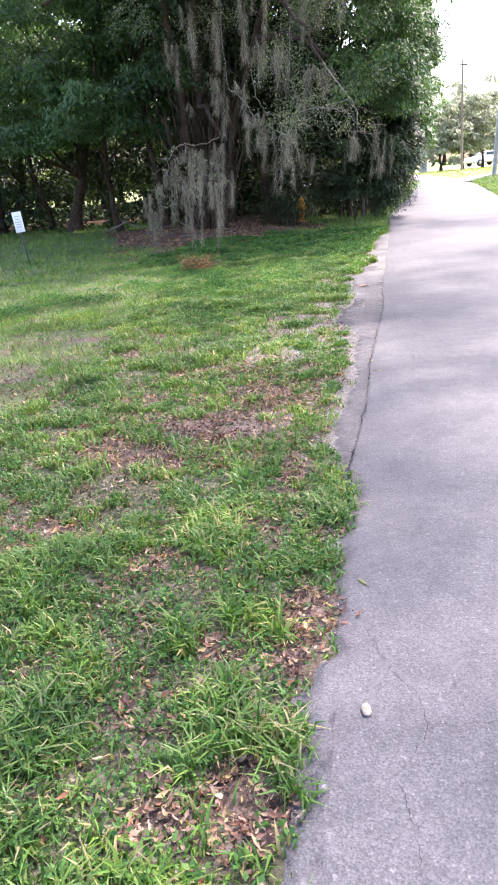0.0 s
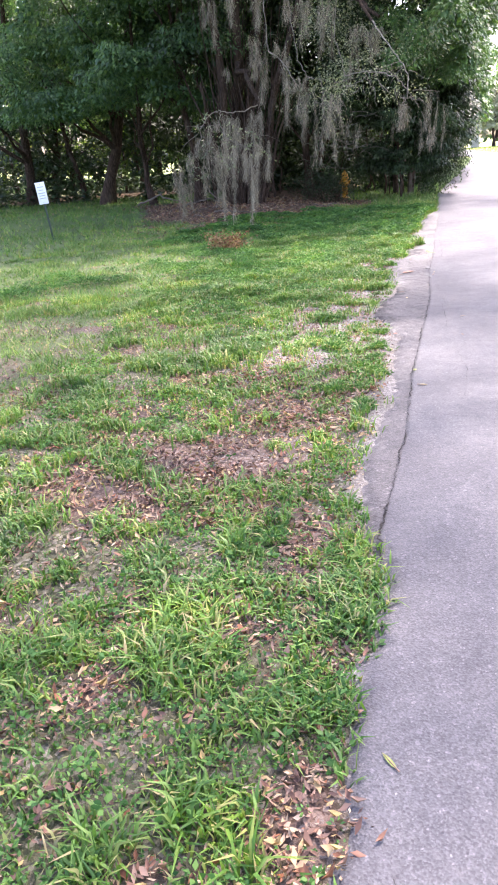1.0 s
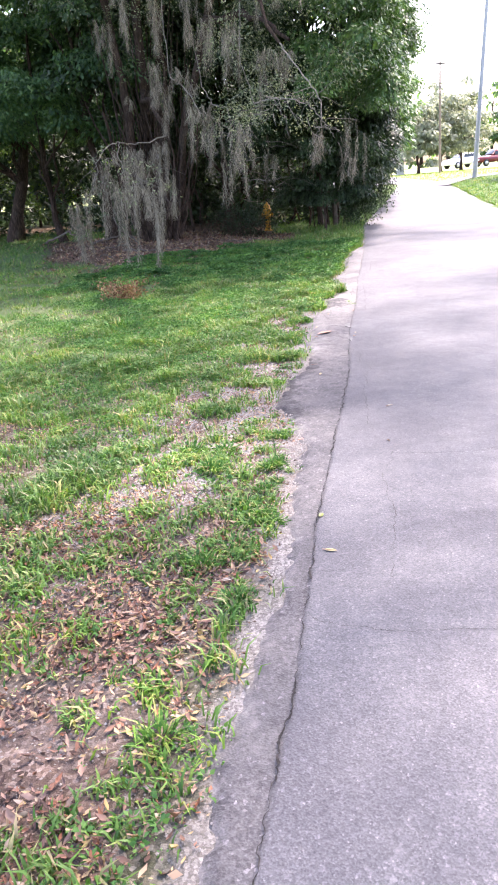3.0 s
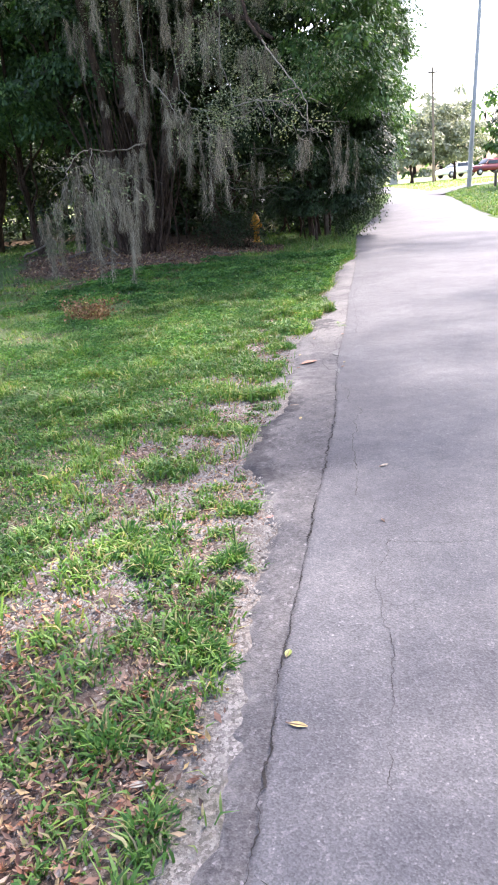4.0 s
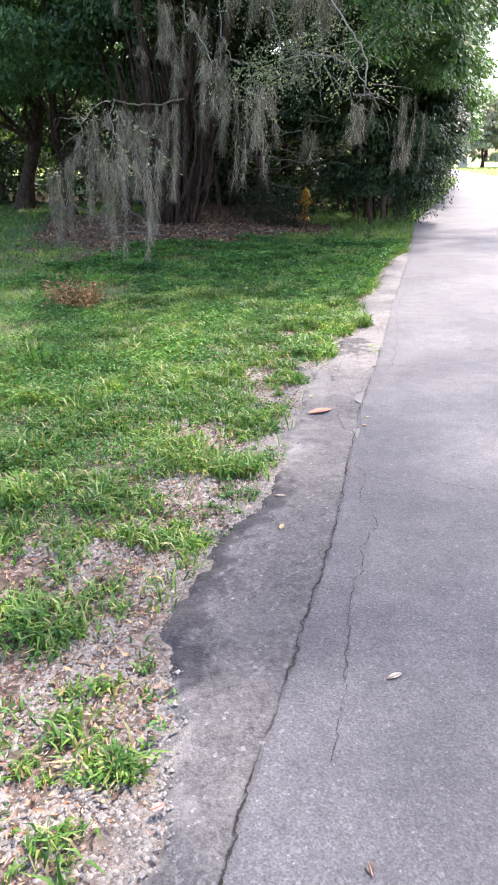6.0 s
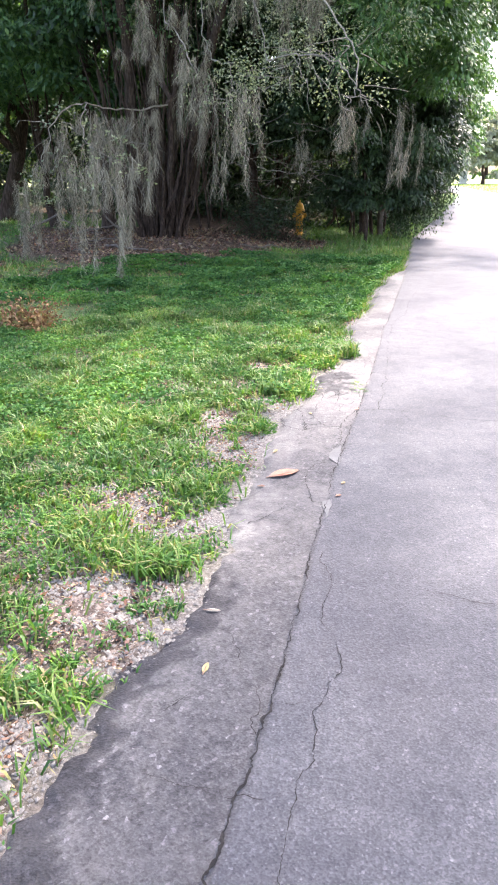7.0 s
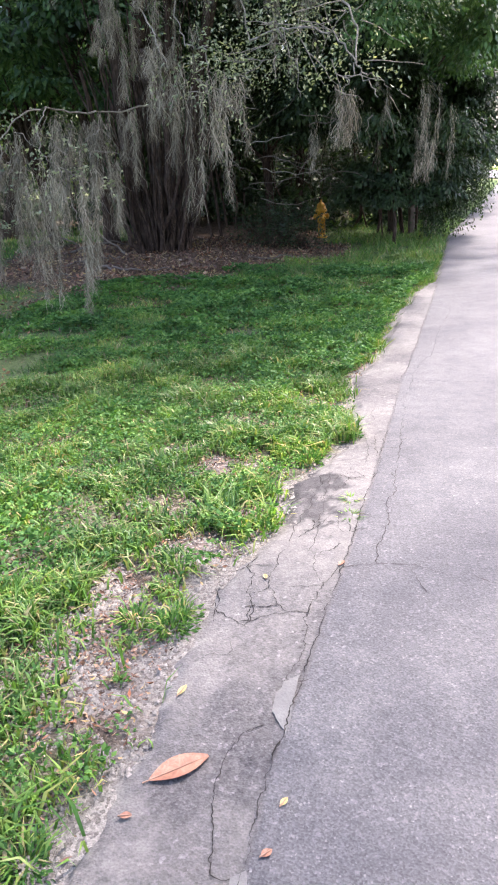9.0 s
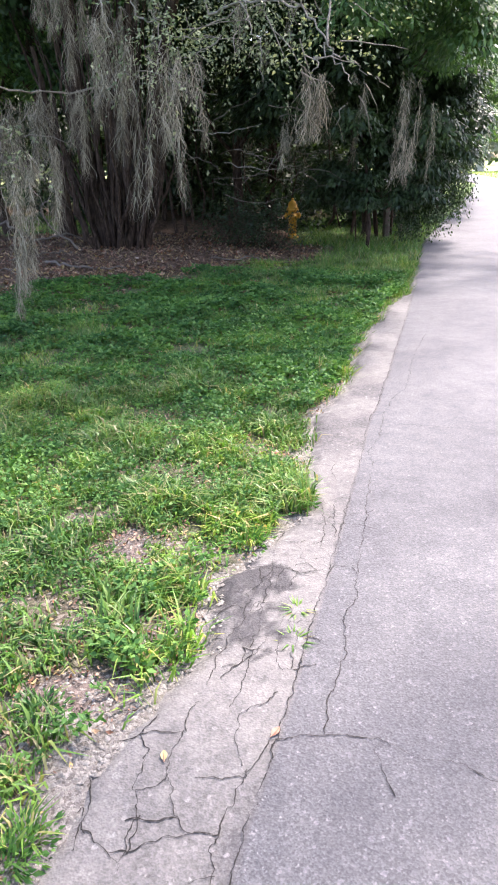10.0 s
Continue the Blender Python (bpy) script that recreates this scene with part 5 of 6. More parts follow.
    crown(ob, np.array(C[:sprigs]) - o, R[:sprigs], 60, 9, 0.042, M_GREY_OAK, r, 0.4, 0.5, 0.6)
    crown(ob, np.array(C[sprigs:]) - o, R[sprigs:], 30, 8, 0.04, M_GREY_OAK, r, 0.5, 0.4, 0.7, name="sprig_leaves")
    C = [(r.uniform(2.5, 4.4), r.uniform(17, 21), r.uniform(2.7, 6.5)) for _ in range(30)]
    crown(ob, np.array(C) - o, r.uniform(0.35, 0.6, 30), 16, 8, 0.1, M_BRIGHT, r, 0.5, 0.5, 0.8, name="lane_side_crown", frond=0.9)
    # dark leaves on the low crown put shade into the colour
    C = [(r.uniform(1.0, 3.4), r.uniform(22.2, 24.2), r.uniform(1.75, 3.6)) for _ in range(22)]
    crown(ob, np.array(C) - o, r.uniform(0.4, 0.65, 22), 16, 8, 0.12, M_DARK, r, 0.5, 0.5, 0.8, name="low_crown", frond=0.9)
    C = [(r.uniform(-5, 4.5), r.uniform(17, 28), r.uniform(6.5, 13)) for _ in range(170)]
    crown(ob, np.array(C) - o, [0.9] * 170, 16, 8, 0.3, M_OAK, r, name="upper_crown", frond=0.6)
    # crown added to darken the leaf floor; its leaves are shade-coloured too
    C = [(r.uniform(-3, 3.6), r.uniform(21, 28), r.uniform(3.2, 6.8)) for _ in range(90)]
    crown(ob, np.array(C) - o, [0.8] * 90, 22, 8, 0.16, M_DARK, r, name="shade_toned_crown", frond=0.5)
    C = [(-1.15, 15.8, 1.55), (-0.7, 15.6, 1.45), (-1.35, 15.9, 1.9), (-0.4, 15.7, 1.6), (-1.6, 15.9, 1.3), (-0.9, 15.6, 1.35), (-1.75, 16.0, 1.0), (-0.6, 15.7, 1.75),
         (-1.25, 16.1, 2.05), (-0.3, 15.6, 1.3), (-1.0, 15.6, 1.75), (-1.95, 16.1, 0.75), (-1.55, 15.8, 0.9), (-0.8, 15.5, 1.1)]
    crown(ob, np.array(C) - o, [0.17] * 14, 6, 6, 0.045, M_GREY_OAK, r, 0.2, 0.24, name="low_leaves")
    # moss
    drapes = [(0.88, 15.2, 2.35, 0.99, 0.43), (1.05, 15.5, 2.25, 1.45, 0.53), (-0.4, 17.0, 3.46, 2.69, 0.25), (-0.27, 17.0, 3.14, 2.19, 0.2), (0.05, 16.5, 3.28, 2.61, 0.29),
              (0.21, 16.0, 2.65, 1.75, 0.37), (0.45, 15.5, 2.6, 1.9, 0.27), (0.52, 15.6, 2.41, 1.46, 0.18), (1.54, 16.0, 3.4, 2.75, 0.56), (1.86, 16.0, 3.35, 2.75, 0.37), (2.09, 14.2, 2.0, 1.55, 0.05)]
    for x, y, z, lo, w in drapes:
        moss_drape(x, y, z, lo, w, r, 170)
    for x, y, z, lo, w in ((-1.75, 16.2, 1.5, 0.35, 0.4), (-1.35, 16.0, 1.98, 0.75, 0.3), (-1.1, 16.4, 2.16, 1.1, 0.35), (-1.15, 15.95, 1.72, 0.3, 0.3), (-0.85, 15.6, 1.56, 0.12, 0.35), (-0.75, 15.9, 1.95, 0.9, 0.3), (-0.52, 16.5, 2.12, 1.15, 0.3), (-0.46, 17.5, 2.22, 1.3, 0.3), (-0.5, 15.6, 1.45, 0.3, 0.25), (-0.3, 15.7, 1.62, 0.85, 0.2), (-0.9, 17.4, 2.15, 1.3, 0.3),
                          (-2.05, 16.4, 1.25, 0.45, 0.3), (-0.62, 15.3, 1.42, -0.02, 0.22), (-1.55, 16.1, 1.75, 0.5, 0.3), (-1.0, 16.9, 2.12, 1.2, 0.35), (-1.05, 15.7, 1.5, 0.2, 0.3), (-1.9, 15.9, 0.95, 0.25, 0.25)):
        moss_drape(x, y, z, lo, w, r, 200, 0.015, 0.45, "dense grey spanish moss curtain almost touching the grass")
    for _ in range(28):
        x, y = r.uniform(-1.2, 2.7), r.uniform(15.6, 20.5)
        z = r.uniform(2.7, 5.6)
        moss_drape(x, y, z, z - r.uniform(0.25, 0.95), r.uniform(0.06, 0.2), r, 70)
    for x, y, z, lo, w in ((-0.9, 17.2, 4.9, 3.7, 0.35), (-0.3, 16.8, 4.6, 3.5, 0.3), (0.25, 17.0, 4.9, 3.6, 0.35), (0.6, 16.6, 4.1, 3.1, 0.28), (1.0, 16.4, 3.9, 3.0, 0.3), (-1.3, 17.6, 4.3, 3.4, 0.3), (1.5, 16.8, 4.7, 3.8, 0.3)):
        moss_drape(x, y, z, lo, w, r, 170)
    for _ in range(12):
        x, y = r.uniform(1.6, 4.2), r.uniform(18, 24)
        z = r.uniform(1.7, 3.0)
        moss_drape(x, y, z, z - r.uniform(0.5, 1.1), r.uniform(0.12, 0.3), r, 60)


main_tree()


def lane_side_trees():
    """The leafy wall of trees that leans over the lane."""
    r = np.random.default_rng(29)
    specs = [(3.4, 25.8, 20.0, 27.5, 0.085), (4.3, 29.5, 25.5, 31.5, 0.12), (5.4, 34.0, 30.5, 36.5, 0.16), (6.6, 39.0, 35.5, 42.0, 0.16)]
    for k, (tx, ty, y0, y1, girth) in enumerate(specs):
        z0 = float(terrain(ty)) - 0.05
        ob = thing("lane_tree", (tx, ty, z0), "dense green broadleaf tree leaning over the lane, foliage drooping low", "tree", "trees along the lane")
        o = np.array([tx, ty, z0])
        stems = [wander((0, 0, 0), (r.uniform(-0.6, 1.2), r.uniform(-1.5, 0.8), 6.5), 0.35, 9, r)]
        stems.append(wander((0.25, 0.2, 0), (r.uniform(0.2, 1.6), r.uniform(-1.5, 0.5), 5), 0.35, 9, r))
        for s, g in zip(stems, (girth, girth * 0.6)):
            limb(ob, s, g, g * 0.35, M_BARK, "trunk", 8)
        C, R = [], []
        for _ in range(64 if k == 0 else 44):
            y = r.uniform(y0, y1)
            z = r.uniform(0.6, 8.5)
            face = 5.0 + 0.235 * (y - 22) + np.interp(z, [0, 1, 2, 3, 4, 5, 7], [-0.9, -0.55, -0.3, 0.15, 0.35, 0.3, 0.0])
            inn = abs(r.normal(0, 0.8))
            if z < 1.6 and y < 23.2:
                continue
            C.append((face - 0.35 - inn, y, z))
            R.append(r.uniform(0.4, 0.75))
        C = np.array(C) - o
        for c in C[:9]:
            limb(ob, wander(stems[0][int(min(7, max(2, c[2])))], c, 0.3, 7, r, 0.2), girth * 0.35, 0.015, M_BARK, "limb", 6)
        # low clumps of the same crown get dark leaves in place of shade
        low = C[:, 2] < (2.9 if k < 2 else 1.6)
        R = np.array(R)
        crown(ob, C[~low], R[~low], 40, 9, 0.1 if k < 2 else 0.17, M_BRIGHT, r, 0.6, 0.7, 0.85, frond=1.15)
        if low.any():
            crown(ob, C[low], R[low] * 0.85, 40, 9, 0.09 if k < 2 else 0.17, M_DARK, r, 0.6, 0.7, 0.85, name="shade_toned_skirt", frond=1.0)
        if k == 0:
            # added clumps fill the crown's inside and underside, shade in their colour
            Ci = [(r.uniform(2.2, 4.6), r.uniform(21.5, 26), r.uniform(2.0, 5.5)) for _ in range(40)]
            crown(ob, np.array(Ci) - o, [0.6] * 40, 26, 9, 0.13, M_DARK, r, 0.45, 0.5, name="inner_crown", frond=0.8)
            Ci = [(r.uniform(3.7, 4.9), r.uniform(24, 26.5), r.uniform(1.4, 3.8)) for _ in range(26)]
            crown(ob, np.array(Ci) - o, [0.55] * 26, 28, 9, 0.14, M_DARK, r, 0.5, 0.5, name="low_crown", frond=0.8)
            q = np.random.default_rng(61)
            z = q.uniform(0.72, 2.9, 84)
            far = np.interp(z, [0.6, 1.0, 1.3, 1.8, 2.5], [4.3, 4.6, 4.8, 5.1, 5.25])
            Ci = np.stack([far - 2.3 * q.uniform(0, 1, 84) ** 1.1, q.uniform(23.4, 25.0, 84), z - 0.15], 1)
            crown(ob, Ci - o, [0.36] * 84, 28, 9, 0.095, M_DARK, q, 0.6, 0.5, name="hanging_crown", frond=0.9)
    # hanging sprays that brush the lane
    ob = thing("drooping_vine", (4.85, 24.6, float(terrain(24.6))), "dark drooping vine sprays hanging to the lane's edge", "vine")
    n = 300
    u = r.uniform(0, 1, n)
    org = np.stack([-0.9 + 1.25 * u + r.normal(0, 0.1, n), r.uniform(-0.5, 0.6, n), 0.68 + 0.8 * u + r.normal(0, 0.2, n)], 1)
    head = np.stack([r.normal(0.05, 0.13, n), r.normal(0, 0.13, n), -np.ones(n)], 1)
    v, f = sprays(org, head, r.uniform(0.4, 0.8, n), 18, 0.065, r, 0.1, 0.8)
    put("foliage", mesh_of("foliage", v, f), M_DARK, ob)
    pieces = [tube(wander(a + (0, 0, 0.4), a + h * 0.6, 0.05, 5, r), np.linspace(0.006, 0.003, 5), 4) for a, h in zip(org[:26], head[:26])]
    v, f = join(pieces)
    put("stem_tangle", mesh_of("stem_tangle", v, f), M_BARK, ob)


lane_side_trees()


def woods():
    r = np.random.default_rng(31)
    # the leaning tree beside the lawn
    plain_tree(-6.2, 26.6, 7.8, 0.2, 4.0, 2.6, 44, 44, 0.12, M_OAK, r, "dark-trunked oak leaning over the lawn's shaded edge", (2.0, -1.2), 10, "oak", limbs=12)
    plain_tree(-2.6, 23.4, 6.8, 0.13, 2.6, 2.6, 40, 32, 0.12, M_OAK, r, "slender oak behind the moss-hung tree", (-0.4, -0.4), 9, "oak")
    plain_tree(-4.2, 24.5, 7, 0.1, 3.2, 2.8, 36, 44, 0.12, M_OAK, r, "slender oak at the edge of the woods", (0.2, -1.2), 9, "oak")
    plain_tree(-9.5, 28.5, 8, 0.2, 3.8, 2.8, 36, 44, 0.16, M_OAK, r, "oak at the shaded edge of the lawn", (0.8, -2.0), 9, "oak")
    # these two oaks get dark leaves, so the colour carries their shade
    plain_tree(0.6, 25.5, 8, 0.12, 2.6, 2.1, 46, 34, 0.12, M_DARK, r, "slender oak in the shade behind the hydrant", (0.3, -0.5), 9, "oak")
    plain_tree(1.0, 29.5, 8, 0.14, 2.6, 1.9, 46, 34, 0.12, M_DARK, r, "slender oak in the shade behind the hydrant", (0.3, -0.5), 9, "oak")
    for i in range(30):
        x, y = r.uniform(-17, 3.6), r.uniform(28.5, 38)
        if x > 3.0 and y < 31:
            x -= 3
        if x > 1.6 and y < 33:
            y += 5
        h = r.uniform(5, 9)
        # on the left every other tree takes bright leaves instead of real sunlight
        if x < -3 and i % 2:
            plain_tree(x, y + 4, h, r.uniform(0.04, 0.09), r.uniform(1.4, 2.2), r.uniform(0.8, 2.4), 12, 18, 0.2, M_SUNNY, r, "thin tree deep in the woods with leaves coloured as sunlit", (r.normal(0, 0.6), r.normal(0, 0.5)), 8, "understory_tree", limbs=5, cover=0.55)
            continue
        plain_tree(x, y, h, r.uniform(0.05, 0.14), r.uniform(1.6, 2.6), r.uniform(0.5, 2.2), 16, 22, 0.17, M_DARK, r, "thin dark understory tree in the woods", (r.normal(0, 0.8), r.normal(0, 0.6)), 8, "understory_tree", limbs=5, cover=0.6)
    for i in range(20):
        x, y = -26 + i * 1.75 + r.uniform(-1, 1), r.uniform(40, 50)
        if x > 6:
            continue
        # two in three carry the sunlight-coloured leaves, the rest plain oak
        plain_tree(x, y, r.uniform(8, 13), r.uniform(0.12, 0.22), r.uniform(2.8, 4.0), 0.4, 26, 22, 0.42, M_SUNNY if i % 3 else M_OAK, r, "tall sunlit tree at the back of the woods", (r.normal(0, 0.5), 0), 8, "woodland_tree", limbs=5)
    # hanging vines and thin moss in the shade
    for _ in range(16):
        x, y = r.uniform(0.2, 4.0), r.uniform(22.5, 27)
        z = r.uniform(1.8, 3.2)
        moss_drape(x, y, z, z - r.uniform(0.8, 1.6), r.uniform(0.1, 0.22), r, 40)
    for _ in range(26):
        x, y = r.uniform(-3.5, 4.2), r.uniform(23, 29)
        if 0.7 < x < 2.7 and y < 25.5:
            y += 4
        ob = thing("sapling", (x, y, soil_z(x, y) - 0.03), "thin dark leafless sapling under the trees", "sapling", "saplings")
        limb(ob, wander((0, 0, 0), (r.normal(0, 0.5), r.normal(0, 0.4), r.uniform(2.5, 5)), 0.3, 9, r), r.uniform(0.012, 0.045), 0.008, M_BARK, "stem", 6)
        limb(ob, wander((0, 0, 1.0), (r.normal(0, 0.7), r.normal(0, 0.6), r.uniform(1.2, 2.4)), 0.2, 7, r), 0.012, 0.004, M_BARK, "side_branch", 5)
    # low growth under the trees
    n = 900
    x, y = r.uniform(-18, 4, n), 28 + 11 * r.uniform(0, 1, n) ** 1.6
    keep = (x > -4) | (r.uniform(0, 1, n) < 0.35)
    x, y = x[keep], y[keep]
    n = len(x)
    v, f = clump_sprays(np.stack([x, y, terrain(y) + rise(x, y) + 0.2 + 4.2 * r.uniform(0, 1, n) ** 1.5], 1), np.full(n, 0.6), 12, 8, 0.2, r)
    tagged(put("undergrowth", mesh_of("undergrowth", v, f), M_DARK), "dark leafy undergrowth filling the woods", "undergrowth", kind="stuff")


woods()


def far_trees():
    r = np.random.default_rng(37)
    for x, y, h, s in ((16.2, 67, 5.3, 2.3), (18.6, 69, 6.0, 2.6), (21.5, 73, 6.2, 2.7), (13.5, 72, 5.0, 2.3)):
        plain_tree(x, y, h, 0.12, s, 1.6, 64, 24, 0.34, M_PALE, r, "pale grey-green many-stemmed tree beyond the crossing", (0, 0), 8, "myrtle_tree", "trees beyond the crossing", limbs=9)
    for i in range(34):
        x = -40 + i * 3.6 + r.uniform(-1, 1)
        y = r.uniform(118, 135)
        plain_tree(x, y, r.uniform(9, 14), 0.3, r.uniform(4, 5.5), 0.5, 22, 9, 1.0, M_OAK if i % 3 else M_PALE, r, "distant green tree along the horizon", (0, 0), 7, "distant_tree", "trees on the horizon", limbs=3)
    plain_tree(17.7, 45.5, 5.6, 0.16, 2.3, 2.0, 40, 30, 0.2, M_DARK, r, "dark green tree on the corner lawn", (-0.4, 0), 9, "corner_tree", "trees beyond the crossing")


far_trees()


def shade_tree():
    """An unseen oak added across the lane; its crown, high overhead, shades the near lawn."""
    r = np.random.default_rng(53)
    x, y = 9.6, 11.0
    ob = thing("unseen_shade_oak", (x, y, float(terrain(y)) - 0.05), "unseen spreading oak added across the lane to shade the near lawn", "tree")
    tr = wander((0, 0, 0), (-1.2, 0.3, 6.5), 0.25, 9, r)
    limb(ob, tr, np.linspace(0.5, 0.28, 9), None, M_BARK, "trunk", 12)
    C, R = [], []
    # holes left so sun patches fall on chosen spots of lawn and lane
    gaps = ((5.3, 16.8, 1.9), (5.3, 14.9, 1.1), (2.7, 17.3, 1.2), (6.6, 19.6, 1.1), (7.4, 21.0, 1.25), (5.0, 24.0, 1.0), (8.1, 20.3, 1.35), (7.2, 17.6, 1.1), (9.0, 18.3, 0.9))
    for gx in np.arange(-4.0, 11.0, 1.05):
        for gy in np.arange(2.0, 26.5, 1.05):
            c = (gx + r.uniform(-0.35, 0.35), gy + r.uniform(-0.35, 0.35), r.uniform(8.2, 9.8))
            if any(math.hypot(c[0] - hx, c[1] - hy) < hr for hx, hy, hr in gaps) or (gx < 2.4 and gy > 15):
                continue
            C.append((c[0] - x, c[1] - y, c[2]))
            R.append(r.uniform(0.5, 0.7))
    for c in C[::34]:
        limb(ob, wander(tr[-1 - r.integers(3)], c, 0.5, 8, r, 0.3), 0.09, 0.015, M_BARK, "limb", 7)
    crown(ob, C, R, 40, 9, 0.26, M_OAK, r, 0.4, 0.9, 0.5, frond=0.42)


shade_tree()


# ---------------------------------------------------------------- hydrant, sign, mailbox-shaped stand-in
M_YELLOW = mottled("worn_yellow_paint", [(0.34, 0.15, 0.01), (0.46, 0.23, 0.016), (0.54, 0.3, 0.03)], 9, 60, 0.5, 0.2, 0.003, obj=True)
M_WOOD = mottled("weathered_brown_wood", [(0.05, 0.038, 0.028), (0.1, 0.078, 0.06), (0.16, 0.13, 0.105)], 6, 50, 0.9, 0.6, 0.006, obj=True)
M_WHITE = mottled("white_enamel", [(0.66, 0.66, 0.68), (0.76, 0.76, 0.77), (0.82, 0.82, 0.82)], 4, 50, 0.45, 0.05, 0.001, obj=True)
M_GREEN_POST = mottled("dark_green_steel", [(0.02, 0.035, 0.025), (0.03, 0.05, 0.035), (0.05, 0.06, 0.05)], 8, 60, 0.55, 0.2, 0.002, obj=True)
M_INK = mottled("faded_grey_print", [(0.3, 0.3, 0.32), (0.4, 0.4, 0.41), (0.46, 0.46, 0.47)], 20, 90, 0.7, 0, obj=True)
M_BROWN = mottled("rusty_brown_paint", [(0.07, 0.042, 0.032), (0.13, 0.082, 0.065), (0.2, 0.135, 0.11)], 9, 60, 0.7, 0.3, 0.003, obj=True)
M_STEEL = mottled("dull_steel", [(0.3, 0.3, 0.31), (0.42, 0.42, 0.43), (0.5, 0.5, 0.5)], 12, 90, 0.45, 0.1, 0.002, 0.7, obj=True)


def lathe(profile, sides=20):
    """A turned shape from (radius, height) pairs."""
    bm = bmesh.new()
    rings = []
    for rr, h in profile:
        rings.append([bm.verts.new((rr * math.cos(a), rr * math.sin(a), h)) for a in (2 * math.pi * i / sides for i in range(sides))])
    for a, b in zip(rings[:-1], rings[1:]):
        for i in range(sides):
            bm.faces.new((a[i], a[(i + 1) % sides], b[(i + 1) % sides], b[i]))
    bm.faces.new(list(reversed(rings[0])))
    bm.faces.new(rings[-1])
    return bm


def turned(bm, m):
    bmesh.ops.transform(bm, matrix=m, verts=bm.verts)
    return bm


def box(sx, sy, sz, bevel=0.01, at=(0, 0, 0)):
    bm = bmesh.new()
    bmesh.ops.create_cube(bm, size=1.0)
    bmesh.ops.scale(bm, vec=(sx, sy, sz), verts=bm.verts)
    if bevel:
        bmesh.ops.bevel(bm, geom=list(bm.edges), offset=bevel, segments=2, affect='EDGES', profile=0.6)
    bmesh.ops.translate(bm, vec=at, verts=bm.verts)
    return bm


def fire_hydrant(x, y):
    ob = thing("fire_hydrant", (x, y, float(terrain(y)) - 0.04), "yellow-painted fire hydrant in grass beneath the trees", "fire hydrant", rot=15)
    ob.scale = (0.88, 0.88, 1.06)
    part("base_flange", lathe([(0.16, 0.0), (0.16, 0.05), (0.11, 0.055), (0.105, 0.1)]), M_YELLOW, ob)
    part("barrel", lathe([(0.1, 0.08), (0.1, 0.5), (0.115, 0.52), (0.115, 0.56), (0.15, 0.565), (0.15, 0.6), (0.12, 0.605)]), M_YELLOW, ob)
    part("bonnet", lathe([(0.14, 0.6), (0.14, 0.625), (0.12, 0.635), (0.115, 0.69), (0.085, 0.74), (0.045, 0.765), (0.04, 0.775)]), M_YELLOW, ob)
    part("operating_nut", lathe([(0.03, 0.77), (0.03, 0.81), (0.018, 0.82)], 5), M_YELLOW, ob, smooth_shade=False)
    for a in (0, 180):
        n = part("hose_nozzle", turned(lathe([(0.05, 0.08), (0.05, 0.15), (0.062, 0.152), (0.062, 0.19), (0.02, 0.195), (0.02, 0.215)], 14), pose(0, 0, 0.47, 0, 90, a)), M_YELLOW, ob)
    part("pumper_nozzle", turned(lathe([(0.07, 0.08), (0.07, 0.14), (0.085, 0.142), (0.085, 0.19), (0.024, 0.195), (0.024, 0.22)], 16), pose(0, 0, 0.44, 0, 90, -90)), M_YELLOW, ob)
    for i in range(8):
        a = math.pi * i / 4
        part("bolt", turned(lathe([(0.012, -0.012), (0.012, 0.055)], 6), Matrix.Translation((0.136 * math.cos(a), 0.136 * math.sin(a), 0.575))), M_YELLOW, ob, smooth_shade=False)


fire_hydrant(1.76, 25.7)


def lawn_sign(x, y):
    ob = thing("lawn_sign", (x, y, float(lawn_z(np.array([x]), np.array([y]))[0]) - 0.03), "small white notice plate on a leaning dark green post", "sign")
    ob.matrix_world = pose(x, y, float(lawn_z(np.array([x]), np.array([y]))[0]) - 0.03, 0, -5, 4)
    part("post", box(0.035, 0.03, 0.85, 0.006, (0, 0.02, 0.425)), M_GREEN_POST, ob)
    plate = part("plate", box(0.2, 0.01, 0.43, 0.004, (0, 0, 0.98)), M_WHITE, ob)
    for k, (w, z) in enumerate(((0.13, 1.1), (0.09, 1.04), (0.14, 0.98), (0.11, 0.93), (0.12, 0.88))):
        part("print_bar", box(w, 0.003, 0.016, 0, (0, -0.0065, z)), M_INK, plate, smooth_shade=False)
    for z in (0.8, 1.15):
        part("bolt", turned(lathe([(0.007, 0), (0.007, 0.008)], 6), pose(0, -0.005, z, 90)), M_STEEL, ob, smooth_shade=False)


lawn_sign(-4.84, 16.5)


# mailbox shape added in place of a brown clump of dead leaves
def mailbox(x, y):
    ob = thing("mailbox", (x, y, float(terrain(y)) - 0.05), "rusty brown box with open dark mouth on a weathered post, standing in for dead leaves", "mailbox", rot=20)
    part("post", box(0.12, 0.12, 0.8, 0.012, (0, 0, 0.4)), M_WOOD, ob)
    bm = bmesh.new()
    prof = [(-0.13, 0.0), (0.13, 0.0)] + [(0.13 * math.cos(a), 0.16 + 0.12 * math.sin(a)) for a in np.linspace(0, math.pi, 9)]
    ring = [[bm.verts.new((px, py, pz + 0.8)) for px, pz in prof] for py in (-0.25, 0.25)]
    n = len(prof)
    for i in range(n):
        bm.faces.new((ring[0][i], ring[0][(i + 1) % n], ring[1][(i + 1) % n], ring[1][i]))
    bm.faces.new(ring[1])
    part("box", bm, M_BROWN, ob, smooth_shade=False)
